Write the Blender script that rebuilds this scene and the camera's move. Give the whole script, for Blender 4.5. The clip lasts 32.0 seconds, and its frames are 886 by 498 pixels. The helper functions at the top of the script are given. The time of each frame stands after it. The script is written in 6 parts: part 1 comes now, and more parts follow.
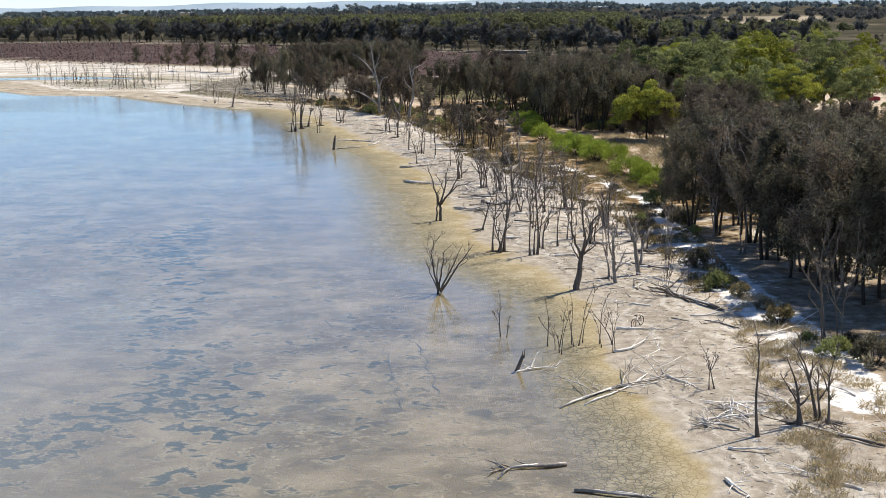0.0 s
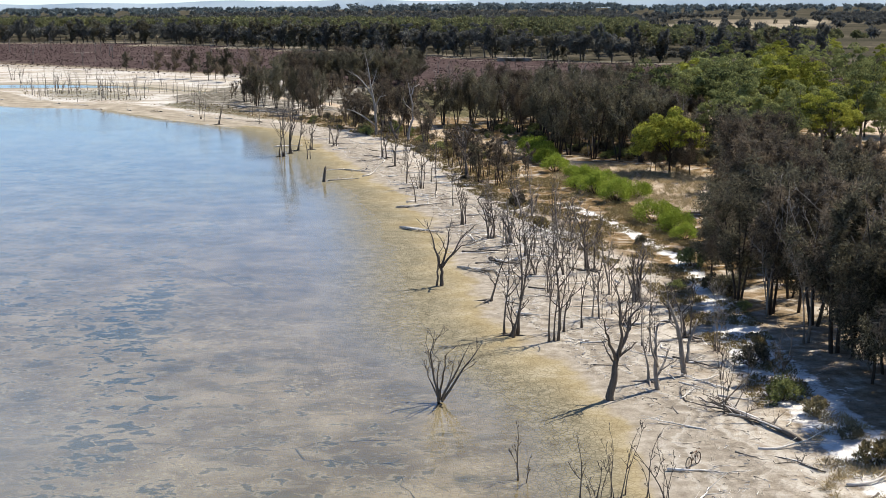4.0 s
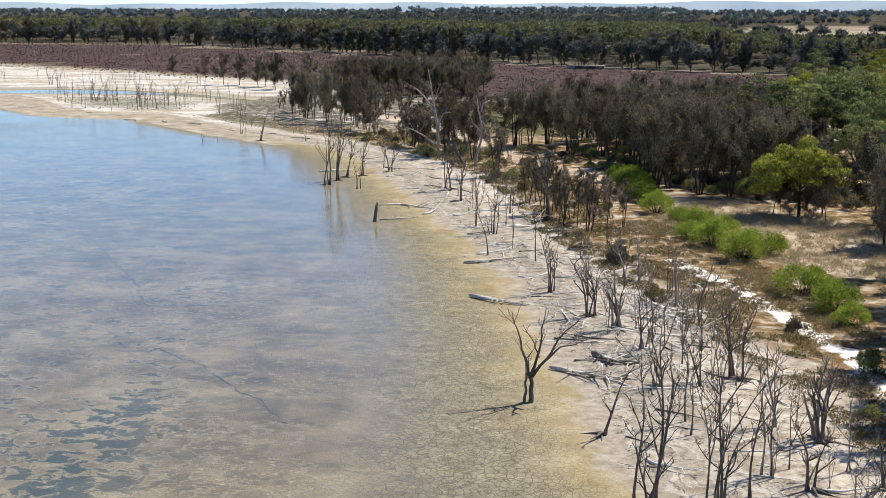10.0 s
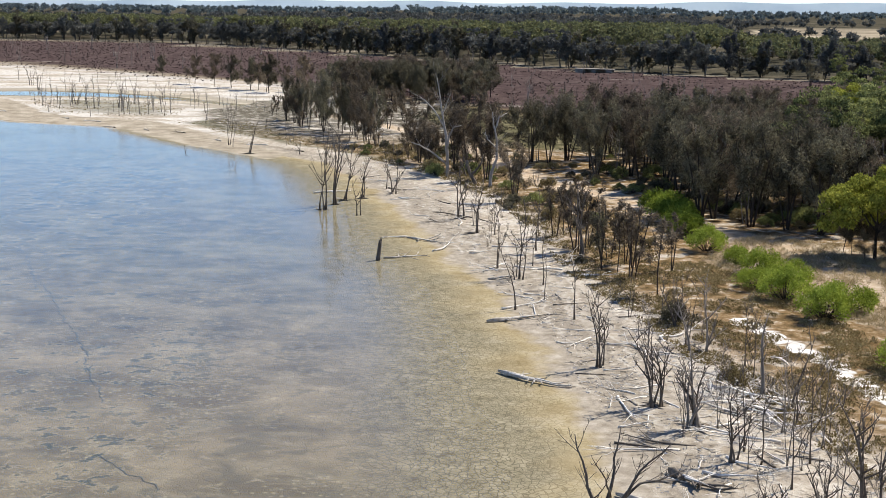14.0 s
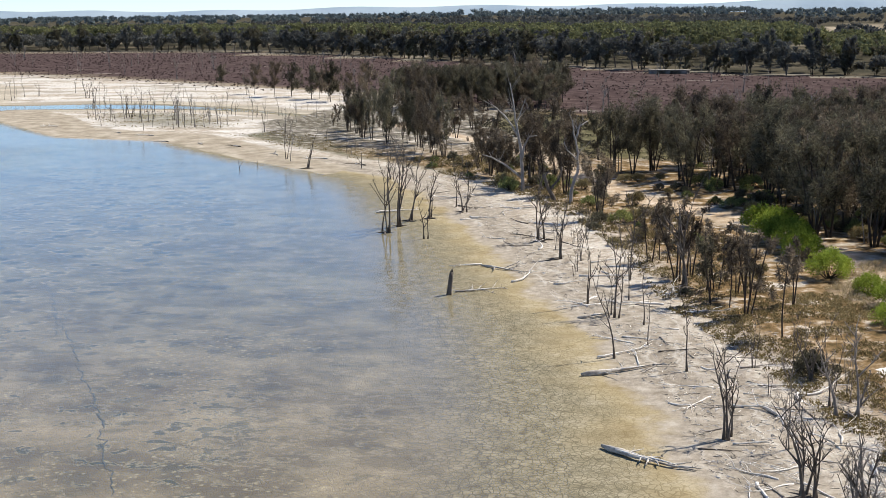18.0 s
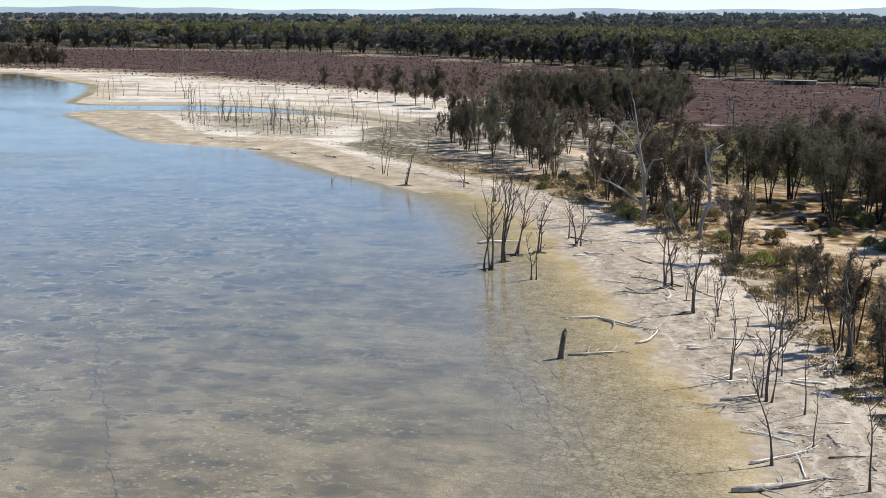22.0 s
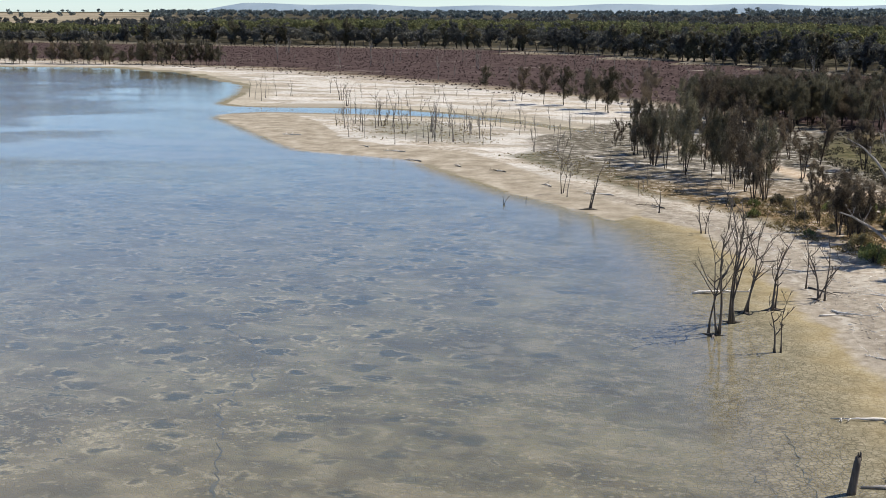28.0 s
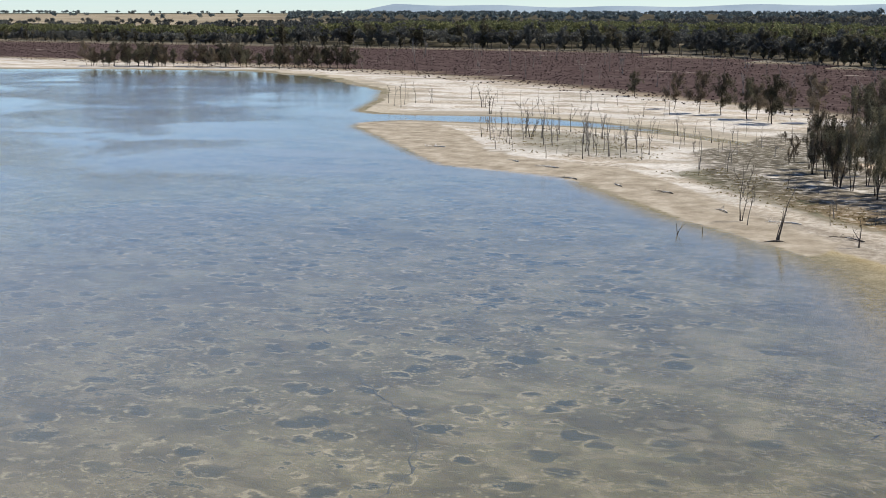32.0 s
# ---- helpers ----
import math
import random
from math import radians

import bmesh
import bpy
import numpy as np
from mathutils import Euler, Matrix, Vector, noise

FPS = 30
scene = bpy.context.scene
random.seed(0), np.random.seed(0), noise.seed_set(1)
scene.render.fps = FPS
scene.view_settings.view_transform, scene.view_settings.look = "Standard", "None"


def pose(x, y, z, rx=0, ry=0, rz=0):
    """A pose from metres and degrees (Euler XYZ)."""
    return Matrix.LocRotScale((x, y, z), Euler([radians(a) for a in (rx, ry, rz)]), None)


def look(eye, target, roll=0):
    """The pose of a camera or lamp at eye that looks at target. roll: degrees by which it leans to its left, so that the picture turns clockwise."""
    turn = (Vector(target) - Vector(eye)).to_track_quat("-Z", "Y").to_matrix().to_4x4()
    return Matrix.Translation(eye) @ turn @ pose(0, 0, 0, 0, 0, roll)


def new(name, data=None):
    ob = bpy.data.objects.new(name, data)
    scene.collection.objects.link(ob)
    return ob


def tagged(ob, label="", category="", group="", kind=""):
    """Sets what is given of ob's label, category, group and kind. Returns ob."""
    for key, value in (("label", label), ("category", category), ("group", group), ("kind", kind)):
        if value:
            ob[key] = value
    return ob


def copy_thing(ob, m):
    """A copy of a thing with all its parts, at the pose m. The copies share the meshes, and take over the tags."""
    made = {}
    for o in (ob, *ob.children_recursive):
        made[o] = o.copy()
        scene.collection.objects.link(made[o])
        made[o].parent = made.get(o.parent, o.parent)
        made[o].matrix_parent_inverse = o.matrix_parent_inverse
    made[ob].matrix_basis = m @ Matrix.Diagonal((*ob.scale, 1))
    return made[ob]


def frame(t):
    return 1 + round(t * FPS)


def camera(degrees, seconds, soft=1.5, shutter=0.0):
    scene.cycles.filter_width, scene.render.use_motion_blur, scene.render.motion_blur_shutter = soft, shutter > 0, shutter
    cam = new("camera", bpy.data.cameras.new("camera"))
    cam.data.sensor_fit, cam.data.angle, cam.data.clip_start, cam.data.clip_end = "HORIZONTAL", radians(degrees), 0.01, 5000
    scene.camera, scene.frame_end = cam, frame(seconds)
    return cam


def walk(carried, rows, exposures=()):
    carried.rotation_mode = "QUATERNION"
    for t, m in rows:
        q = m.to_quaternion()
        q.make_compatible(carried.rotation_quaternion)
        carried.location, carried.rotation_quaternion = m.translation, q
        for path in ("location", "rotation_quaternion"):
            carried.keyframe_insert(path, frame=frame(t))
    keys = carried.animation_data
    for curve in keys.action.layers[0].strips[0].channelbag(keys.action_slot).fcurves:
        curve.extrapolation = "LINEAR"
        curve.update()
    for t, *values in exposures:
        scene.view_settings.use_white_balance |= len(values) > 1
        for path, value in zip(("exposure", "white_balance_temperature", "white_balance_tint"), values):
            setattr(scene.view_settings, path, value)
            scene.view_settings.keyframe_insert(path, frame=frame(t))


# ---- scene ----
cam = camera(38.0, 32.0, soft=0.72)
PATH = [
    (0, (10.987, -14.763, 17.195), (10.73, -12.815, 16.821), -0.8),
    (0.5, (10.869, -13.47, 17.375), (10.611, -11.522, 16.999), -0.6),
    (1, (10.593, -12.039, 17.623), (10.337, -10.091, 17.248), -0.5),
    (1.5, (10.436, -10.258, 17.953), (10.177, -8.311, 17.577), -0.4),
    (2, (10.206, -8.319, 18.443), (9.946, -6.372, 18.066), -0.4),
    (2.5, (9.807, -6.242, 18.868), (9.552, -4.294, 18.491), -0.3),
    (3, (9.526, -3.817, 19.121), (9.27, -1.869, 18.744), -0.3),
    (3.5, (9.223, -1.493, 19.216), (8.966, 0.454, 18.84), -0.4),
    (5.5, (7.534, 7.346, 19.209), (7.281, 9.294, 18.833), -0.1),
    (6, (7.018, 9.279, 19.181), (6.767, 11.227, 18.804), 0.0),
    (6.5, (6.442, 11.209, 19.078), (6.192, 13.157, 18.703), 0.1),
    (7, (5.949, 13.192, 18.97), (5.7, 15.14, 18.594), 0.1),
    (7.5, (5.67, 15.397, 18.937), (5.419, 17.346, 18.561), 0.2),
    (8, (5.377, 17.656, 18.972), (5.126, 19.604, 18.597), 0.1),
    (8.5, (5.003, 19.91, 19.017), (4.75, 21.858, 18.643), 0.1),
    (9, (4.666, 21.999, 19.157), (4.353, 23.939, 18.783), 0.0),
    (9.5, (4.269, 24.114, 19.182), (3.925, 26.049, 18.809), 0.1),
    (10, (3.792, 26.325, 19.144), (3.447, 28.26, 18.773), 0.1),
    (10.5, (3.248, 28.43, 19.115), (2.904, 30.365, 18.744), 0.3),
    (11, (2.563, 30.278, 19.168), (2.223, 32.214, 18.797), 0.5),
    (11.5, (1.951, 32.211, 19.283), (1.613, 34.147, 18.91), 0.6),
    (12, (1.365, 34.386, 19.464), (1.029, 36.322, 19.09), 0.6),
    (12.5, (0.796, 36.893, 19.514), (0.46, 38.829, 19.14), 0.7),
    (13, (0.298, 39.476, 19.52), (-0.039, 41.412, 19.147), 0.6),
    (13.5, (-0.243, 41.605, 19.474), (-0.581, 43.541, 19.101), 0.6),
    (15.5, (-2.129, 48.506, 18.937), (-2.505, 50.435, 18.567), -0.2),
    (16, (-2.562, 50.182, 18.805), (-2.966, 52.106, 18.436), -0.6),
    (16.5, (-3.05, 51.766, 18.634), (-3.464, 53.688, 18.265), -0.3),
    (17, (-3.42, 53.176, 18.591), (-3.856, 55.093, 18.224), -0.3),
    (17.5, (-3.693, 54.576, 18.671), (-4.13, 56.493, 18.305), -0.4),
    (18, (-3.925, 56.207, 18.769), (-4.366, 58.124, 18.403), -0.7),
    (18.5, (-4.388, 57.827, 18.819), (-4.838, 59.742, 18.454), -0.5),
    (19, (-4.767, 59.354, 18.935), (-5.248, 61.261, 18.571), -0.4),
    (19.5, (-5.193, 60.916, 19.1), (-5.694, 62.818, 18.737), -0.2),
    (20, (-5.649, 62.836, 19.08), (-6.188, 64.727, 18.718), -0.2),
    (20.5, (-6.056, 64.729, 19.057), (-6.653, 66.603, 18.695), -0.1),
    (21, (-6.524, 66.411, 19.143), (-7.125, 68.284, 18.78), 0.0),
    (21.5, (-7.07, 68.228, 19.114), (-7.668, 70.102, 18.752), 0.1),
    (22, (-7.634, 70.011, 19.041), (-8.23, 71.885, 18.678), 0.2),
    (22.5, (-8.227, 71.538, 19.036), (-8.82, 73.413, 18.673), 0.3),
    (23, (-8.772, 73.097, 18.958), (-9.366, 74.972, 18.594), 0.2),
    (23.5, (-9.367, 74.611, 18.878), (-9.962, 76.485, 18.513), 0.1),
    (24, (-10.154, 76.041, 18.74), (-10.749, 77.915, 18.375), 0.1),
    (24.5, (-11.004, 77.224, 18.518), (-11.616, 79.093, 18.153), 0.2),
    (26.5, (-14.832, 82.853, 18.424), (-15.557, 84.681, 18.058), 0.2),
    (27, (-15.656, 84.414, 18.58), (-16.412, 86.228, 18.213), 0.1),
    (27.5, (-16.449, 85.961, 18.672), (-17.231, 87.764, 18.305), 0.1),
    (28, (-17.259, 87.579, 18.944), (-18.071, 89.37, 18.575), 0.1),
    (28.5, (-18.055, 89.079, 19.21), (-18.901, 90.853, 18.842), -0.0),
    (29, (-18.941, 90.556, 19.296), (-19.821, 92.313, 18.928), -0.0),
    (29.5, (-19.84, 91.842, 19.397), (-20.749, 93.585, 19.029), -0.1),
    (30, (-20.779, 93.083, 19.403), (-21.713, 94.812, 19.034), -0.0),
    (30.5, (-21.765, 94.249, 19.407), (-22.727, 95.964, 19.039), -0.1),
    (31, (-22.797, 95.333, 19.41), (-23.772, 97.04, 19.043), -0.1),
    (31.5, (-23.99, 96.435, 19.399), (-24.964, 98.142, 19.032), -0.0),
    (32, (-25.283, 97.533, 19.388), (-26.272, 99.232, 19.02), 0.0),
]
walk(cam, [(t, look(eye, target, roll)) for t, eye, target, roll in PATH], exposures=[(0, 0.7), (16, 0.67), (32, 0.38)])


# ---- world, sun, exposure ----
SUN_AZ = radians(41)
SUN_EL = radians(51)
world = bpy.data.worlds.new("world")
scene.world = world
world.use_nodes = True
wn = world.node_tree
sky = wn.nodes.new("ShaderNodeTexSky")
sky.sky_type = "NISHITA"
sky.sun_disc = False
sky.sun_elevation = SUN_EL
sky.sun_rotation = math.pi / 2 - SUN_AZ
sky.air_density, sky.dust_density, sky.ozone_density = 0.75, 0.05, 3.0
wn.nodes["Background"].inputs[1].default_value = 0.098
tint = wn.nodes.new("ShaderNodeMix")
tint.data_type, tint.blend_type = "RGBA", "MULTIPLY"
tint.inputs[0].default_value = 1.0
tint.inputs[7].default_value = (0.83, 0.95, 1.11, 1)
wn.links.new(sky.outputs[0], tint.inputs[6])
wn.links.new(tint.outputs[2], wn.nodes["Background"].inputs[0])
sun = new("sun", bpy.data.lights.new("sun", "SUN"))
sun.data.energy, sun.data.angle, sun.data.color = 4.8, radians(0.5), (1.0, 0.94, 0.84)
sun.matrix_world = look((0, 0, 60), (-math.cos(SUN_AZ) * 50, -math.sin(SUN_AZ) * 50, 60 - 50 * math.tan(SUN_EL)))


# ---- materials ----
class Nodes:
    """Short hand for building a node material."""

    def __init__(self, name):
        self.mat = bpy.data.materials.new(name)
        self.mat.use_nodes = True
        self.tree = self.mat.node_tree
        self.tree.nodes.clear()
        self.out = self.tree.nodes.new("ShaderNodeOutputMaterial")

    def node(self, kind, **ins):
        n = self.tree.nodes.new(kind)
        for key, value in ins.items():
            self.set(n, key.replace("_", " "), value)
        return n

    def set(self, n, key, value):
        sock = n.inputs[int(key[1:])] if key[0] == "i" and key[1:].isdigit() else n.inputs[key]
        if hasattr(value, "is_output"):
            self.tree.links.new(value, sock)
        else:
            sock.default_value = value

    def coords(self, scale=(1, 1, 1), obj=False):
        if obj:
            src = self.tree.nodes.new("ShaderNodeTexCoord").outputs["Object"]
        else:
            src = self.tree.nodes.new("ShaderNodeNewGeometry").outputs["Position"]
        m = self.node("ShaderNodeMapping", Vector=src, Scale=scale)
        return m.outputs[0]

    def noise(self, scale, detail=4.0, rough=0.55, vec=None, warp=0.0):
        n = self.node("ShaderNodeTexNoise", Scale=scale, Detail=detail, Roughness=rough, Distortion=warp)
        self.set(n, "Vector", self.coords() if vec is None else vec)
        return n.outputs["Fac"]

    def ramp(self, fac, *stops, ease=False):
        r = self.tree.nodes.new("ShaderNodeValToRGB")
        e = r.color_ramp.elements
        while len(e) < len(stops):
            e.new(0.5)
        for el, (p, c) in zip(e, stops):
            el.position = p
            el.color = (c, c, c, 1) if isinstance(c, (int, float)) else (*c, 1)
        if ease:
            r.color_ramp.interpolation = "EASE"
        self.set(r, "Fac", fac)
        return r.outputs[0]

    def math(self, op, a, b=0.0, clamp=False):
        n = self.tree.nodes.new("ShaderNodeMath")
        n.operation, n.use_clamp = op, clamp
        self.set(n, "i0", a)
        self.set(n, "i1", b)
        return n.outputs[0]

    def span(self, x, a, b, lo=0.0, hi=1.0):
        n = self.tree.nodes.new("ShaderNodeMapRange")
        n.interpolation_type = "SMOOTHSTEP"
        for i, v in enumerate((x, a, b, lo, hi)):
            self.set(n, f"i{i}", v)
        return n.outputs[0]

    def mix(self, fac, a, b, kind="MIX"):
        n = self.tree.nodes.new("ShaderNodeMix")
        n.data_type, n.blend_type = "RGBA", kind
        for i, v in ((0, fac), (6, a), (7, b)):
            self.set(n, f"i{i}", (*v, 1) if isinstance(v, tuple) and len(v) == 3 else v)
        return n.outputs[2]

    def attr(self, name):
        n = self.tree.nodes.new("ShaderNodeAttribute")
        n.attribute_name = name
        return n

    def bump(self, height, strength=0.3, distance=0.05):
        return self.node("ShaderNodeBump", Height=height, Strength=strength, Distance=distance).outputs[0]

    def finish(self, color, rough=0.8, normal=None, spec=0.3, **more):
        b = self.node("ShaderNodeBsdfPrincipled", Base_Color=color, Roughness=rough)
        b.inputs["Specular IOR Level"].default_value = spec
        if normal is not None:
            self.set(b, "Normal", normal)
        for key, value in more.items():
            self.set(b, key.replace("_", " "), value)
        self.tree.links.new(b.outputs[0], self.out.inputs[0])
        return self.mat


def rgb(*c):
    return (c[0], c[1], c[2], 1.0)


def make_ground():
    k = Nodes("shore_ground")
    pos = k.coords()
    d = k.attr("shore").outputs["Fac"]
    zone = k.node("ShaderNodeSeparateColor", Color=k.attr("zone").outputs["Color"])
    heath, scrub, track = zone.outputs[0], zone.outputs[1], zone.outputs[2]
    far, field = k.attr("far").outputs["Fac"], k.attr("field").outputs["Fac"]
    # ragged distance from the water's edge
    wob = k.math("SUBTRACT", k.noise(0.22, 5, 0.6), 0.5)
    wob2 = k.math("SUBTRACT", k.noise(1.3, 5, 0.65), 0.5)
    dd = k.math("ADD", d, k.math("ADD", k.math("MULTIPLY", wob, 5.0), k.math("MULTIPLY", wob2, 0.8)))
    # dry sand with pale salt crust, trampled grey and darker litter
    n1, n2, n3 = k.noise(0.2, 6, 0.62), k.noise(1.3, 7, 0.68), k.noise(9, 5, 0.65)
    sand = k.ramp(n2, (0.34, (0.19, 0.153, 0.11)), (0.46, (0.37, 0.318, 0.25)), (0.62, (0.52, 0.468, 0.39)))
    sand = k.mix(k.math("MULTIPLY", k.span(n1, 0.5, 0.64), 0.6), sand, (0.56, 0.515, 0.445))
    sand = k.mix(k.math("MULTIPLY", k.span(k.noise(0.33, 6, 0.65), 0.52, 0.62), 0.55), sand, (0.27, 0.215, 0.15))
    sand = k.mix(k.math("MULTIPLY", k.span(n3, 0.55, 0.63), 0.5), sand, (0.15, 0.12, 0.09))
    # damp grey strip along the edge, then ochre mud, cracked mud and the grey lake bed
    damp = k.ramp(n2, (0.32, (0.2, 0.168, 0.128)), (0.5, (0.3, 0.26, 0.205)), (0.66, (0.4, 0.355, 0.29)))
    mudw = k.noise(0.4, 6, 0.65)
    mud = k.ramp(mudw, (0.32, (0.235, 0.18, 0.095)), (0.5, (0.325, 0.265, 0.155)), (0.66, (0.395, 0.34, 0.232)))
    flat = k.ramp(n2, (0.32, (0.155, 0.134, 0.086)), (0.5, (0.23, 0.202, 0.136)), (0.68, (0.31, 0.276, 0.196)))
    warped = k.mix(0.12, pos, k.node("ShaderNodeTexNoise", Vector=pos, Scale=0.8, Detail=4.0).outputs["Color"], "LINEAR_LIGHT")
    cr = k.node("ShaderNodeTexVoronoi", Vector=warped, Scale=3.0)
    cr.feature = "DISTANCE_TO_EDGE"
    crack = k.math("MULTIPLY", k.span(cr.outputs["Distance"], 0.025, 0.10, 1.0, 0.0), k.span(k.noise(0.2, 5), 0.27, 0.42))
    cr2 = k.node("ShaderNodeTexVoronoi", Vector=warped, Scale=7.0)
    cr2.feature = "DISTANCE_TO_EDGE"
    crack2 = k.math("MULTIPLY", k.span(cr2.outputs["Distance"], 0.02, 0.16, 0.6, 0.0), k.span(k.noise(0.5, 4), 0.4, 0.58))
    cracks = k.math("MAXIMUM", crack, crack2)
    # the bed: silt, pale ridges and weedy hollows
    bn = k.noise(0.16, 6, 0.6)
    bed = k.ramp(bn, (0.36, (0.105, 0.1, 0.058)), (0.5, (0.16, 0.152, 0.092)), (0.64, (0.235, 0.222, 0.142)))
    bed = k.mix(k.math("MULTIPLY", k.span(n2, 0.42, 0.6), 0.35), bed, (0.21, 0.175, 0.12))
    silty = k.ramp(bn, (0.36, (0.148, 0.124, 0.08)), (0.5, (0.212, 0.179, 0.122)), (0.64, (0.296, 0.252, 0.178)))
    outer = k.span(k.node("ShaderNodeSeparateXYZ", Vector=pos).outputs[1], 100, 150)
    bed = k.mix(outer, silty, bed)
    bed = k.mix(k.math("MULTIPLY", k.span(d, -140, -45, 0.75, 0.0), k.math("ADD", k.math("MULTIPLY", outer, 0.7), 0.3)), bed, k.ramp(n2, (0.34, (0.15, 0.155, 0.145)), (0.64, (0.23, 0.235, 0.215))))
    # soft darker and paler mottles a stride or two across
    mott = k.noise(0.5, 4, 0.6, k.coords((0.7, 1.1, 1.0)), 0.6)
    bed = k.mix(k.math("MULTIPLY", k.span(mott, 0.52, 0.64), 0.5), bed, (0.1, 0.095, 0.066))
    bed = k.mix(k.math("MULTIPLY", k.span(mott, 0.47, 0.38), 0.3), bed, (0.34, 0.305, 0.23))
    # oval hollows with a pale lip, deepest in the outer lake
    deep = k.span(k.node("ShaderNodeSeparateXYZ", Vector=pos).outputs[0], -38, -56)
    soft = k.mix(0.9, pos, k.node("ShaderNodeTexNoise", Vector=pos, Scale=0.7, Detail=5.0).outputs["Color"], "LINEAR_LIGHT")
    cell = k.node("ShaderNodeTexVoronoi", Vector=k.node("ShaderNodeMapping", Vector=soft, Scale=(0.8, 1.0, 1.0)).outputs[0], Scale=0.62)
    pick = k.node("ShaderNodeSeparateColor", Color=cell.outputs["Color"])
    size = k.math("MULTIPLY", pick.outputs[0], 0.5)
    edge = k.math("SUBTRACT", k.math("ADD", size, k.math("MULTIPLY", wob2, 0.5)), k.math("SUBTRACT", cell.outputs["Distance"], 0.1))
    region = k.math("MULTIPLY", k.span(k.noise(0.045, 4, 0.55), k.math("SUBTRACT", 0.34, k.math("MULTIPLY", outer, 0.12)), k.math("SUBTRACT", 0.48, k.math("MULTIPLY", outer, 0.12))), k.span(d, -10, -17))
    lot = k.math("MULTIPLY", region, k.span(pick.outputs[1], 0.3, 0.36))
    lip = k.math("MULTIPLY", k.math("MULTIPLY", k.span(edge, -0.16, -0.02), k.span(edge, 0.07, 0.0)), k.math("MULTIPLY", lot, k.span(k.noise(0.9, 3), 0.42, 0.58)))
    bed = k.mix(k.math("MULTIPLY", lip, k.math("ADD", k.math("MULTIPLY", deep, 0.5), 0.12)), bed, (0.46, 0.415, 0.305))
    hollow = k.math("MULTIPLY", k.span(edge, -0.03, 0.2), lot)
    bed = k.mix(k.math("MULTIPLY", hollow, k.math("ADD", k.math("MULTIPLY", pick.outputs[2], 0.35), k.math("ADD", k.math("MULTIPLY", deep, 0.32), 0.14))), bed, (0.05, 0.066, 0.058))
    # weedy blue-green holes in drifts
    bl = k.math("ADD", k.noise(1.35, 5, 0.58, k.coords((0.7, 0.9, 1.0)), 0.5), k.math("ADD", k.span(k.noise(0.035, 4, 0.55), 0.42, 0.56, -0.075, 0.01), k.math("MULTIPLY", k.attr("drift").outputs["Fac"], 0.13)))
    bed = k.mix(k.math("MULTIPLY", k.math("MULTIPLY", k.span(bl, 0.535, 0.575), k.span(bl, 0.62, 0.585)), 0.3), bed, (0.48, 0.43, 0.33))
    bed = k.mix(k.math("MULTIPLY", k.math("MULTIPLY", k.span(bl, 0.56, 0.66), k.span(d, -16, -24)), k.math("ADD", k.math("MULTIPLY", k.attr("drift").outputs["Fac"], 0.3), 0.6)), bed, (0.042, 0.068, 0.07))
    dots = k.node("ShaderNodeTexVoronoi", Vector=warped, Scale=2.4)
    dot = k.math("MULTIPLY", k.span(dots.outputs["Distance"], 0.10, 0.34, 1.0, 0.0), k.span(k.noise(0.11, 4), 0.46, 0.6))
    bed = k.mix(k.math("MULTIPLY", dot, 0.5), bed, (0.46, 0.42, 0.29))
    speck = k.noise(5.5, 4, 0.7)
    bed = k.mix(k.math("MULTIPLY", k.span(speck, 0.52, 0.66), 0.4), bed, (0.11, 0.098, 0.065))
    bed = k.mix(k.math("MULTIPLY", cracks, k.span(d, -30, -10, 0.0, 0.32)), bed, (0.13, 0.11, 0.075))
    flat = k.mix(k.math("MULTIPLY", cracks, 0.75), flat, (0.095, 0.085, 0.06))
    mud = k.mix(k.math("MULTIPLY", cracks, 0.3), mud, (0.11, 0.075, 0.03))
    col = k.mix(k.span(dd, -13.0, -8.0), bed, flat)
    north = k.span(k.node("ShaderNodeSeparateXYZ", Vector=pos).outputs[1], 205, 240)
    col = k.mix(k.math("MULTIPLY", k.span(dd, -5.2, -0.2), k.math("SUBTRACT", 1.0, north)), col, mud)
    col = k.mix(k.span(dd, -1.2, 0.3), col, damp)
    col = k.mix(k.span(dd, 2.5, 8.0), col, sand)
    # strand lines and wheel marks along the water's edge
    xyz = k.node("ShaderNodeSeparateXYZ", Vector=pos)
    lane = k.node("ShaderNodeCombineXYZ", X=k.math("MULTIPLY", dd, 1.7), Y=k.math("MULTIPLY", xyz.outputs[1], 0.045))
    lines = k.noise(1.0, 4, 0.6, lane.outputs[0])
    strip = k.math("MULTIPLY", k.span(d, 0.2, 1.2), k.span(d, 9.0, 4.5))
    col = k.mix(k.math("MULTIPLY", strip, k.span(lines, 0.53, 0.63, 0.0, 0.5)), col, (0.19, 0.16, 0.125))
    col = k.mix(k.math("MULTIPLY", strip, k.span(lines, 0.46, 0.37, 0.0, 0.45)), col, (0.52, 0.48, 0.415))
    # the low spit: tan wet sand along its edge and olive marsh behind
    tan = k.ramp(n2, (0.32, (0.3, 0.255, 0.19)), (0.66, (0.47, 0.42, 0.335)))
    col = k.mix(k.math("MULTIPLY", north, k.math("MULTIPLY", k.span(dd, -2.0, 0.0), k.span(dd, 9.0, 4.0))), col, tan)
    streak = k.span(k.noise(0.09, 6, 0.65, k.coords((0.35, 1.5, 1.0))), 0.46, 0.58)
    col = k.mix(k.math("MULTIPLY", k.math("MULTIPLY", north, streak), 0.7), col, (0.26, 0.23, 0.18))
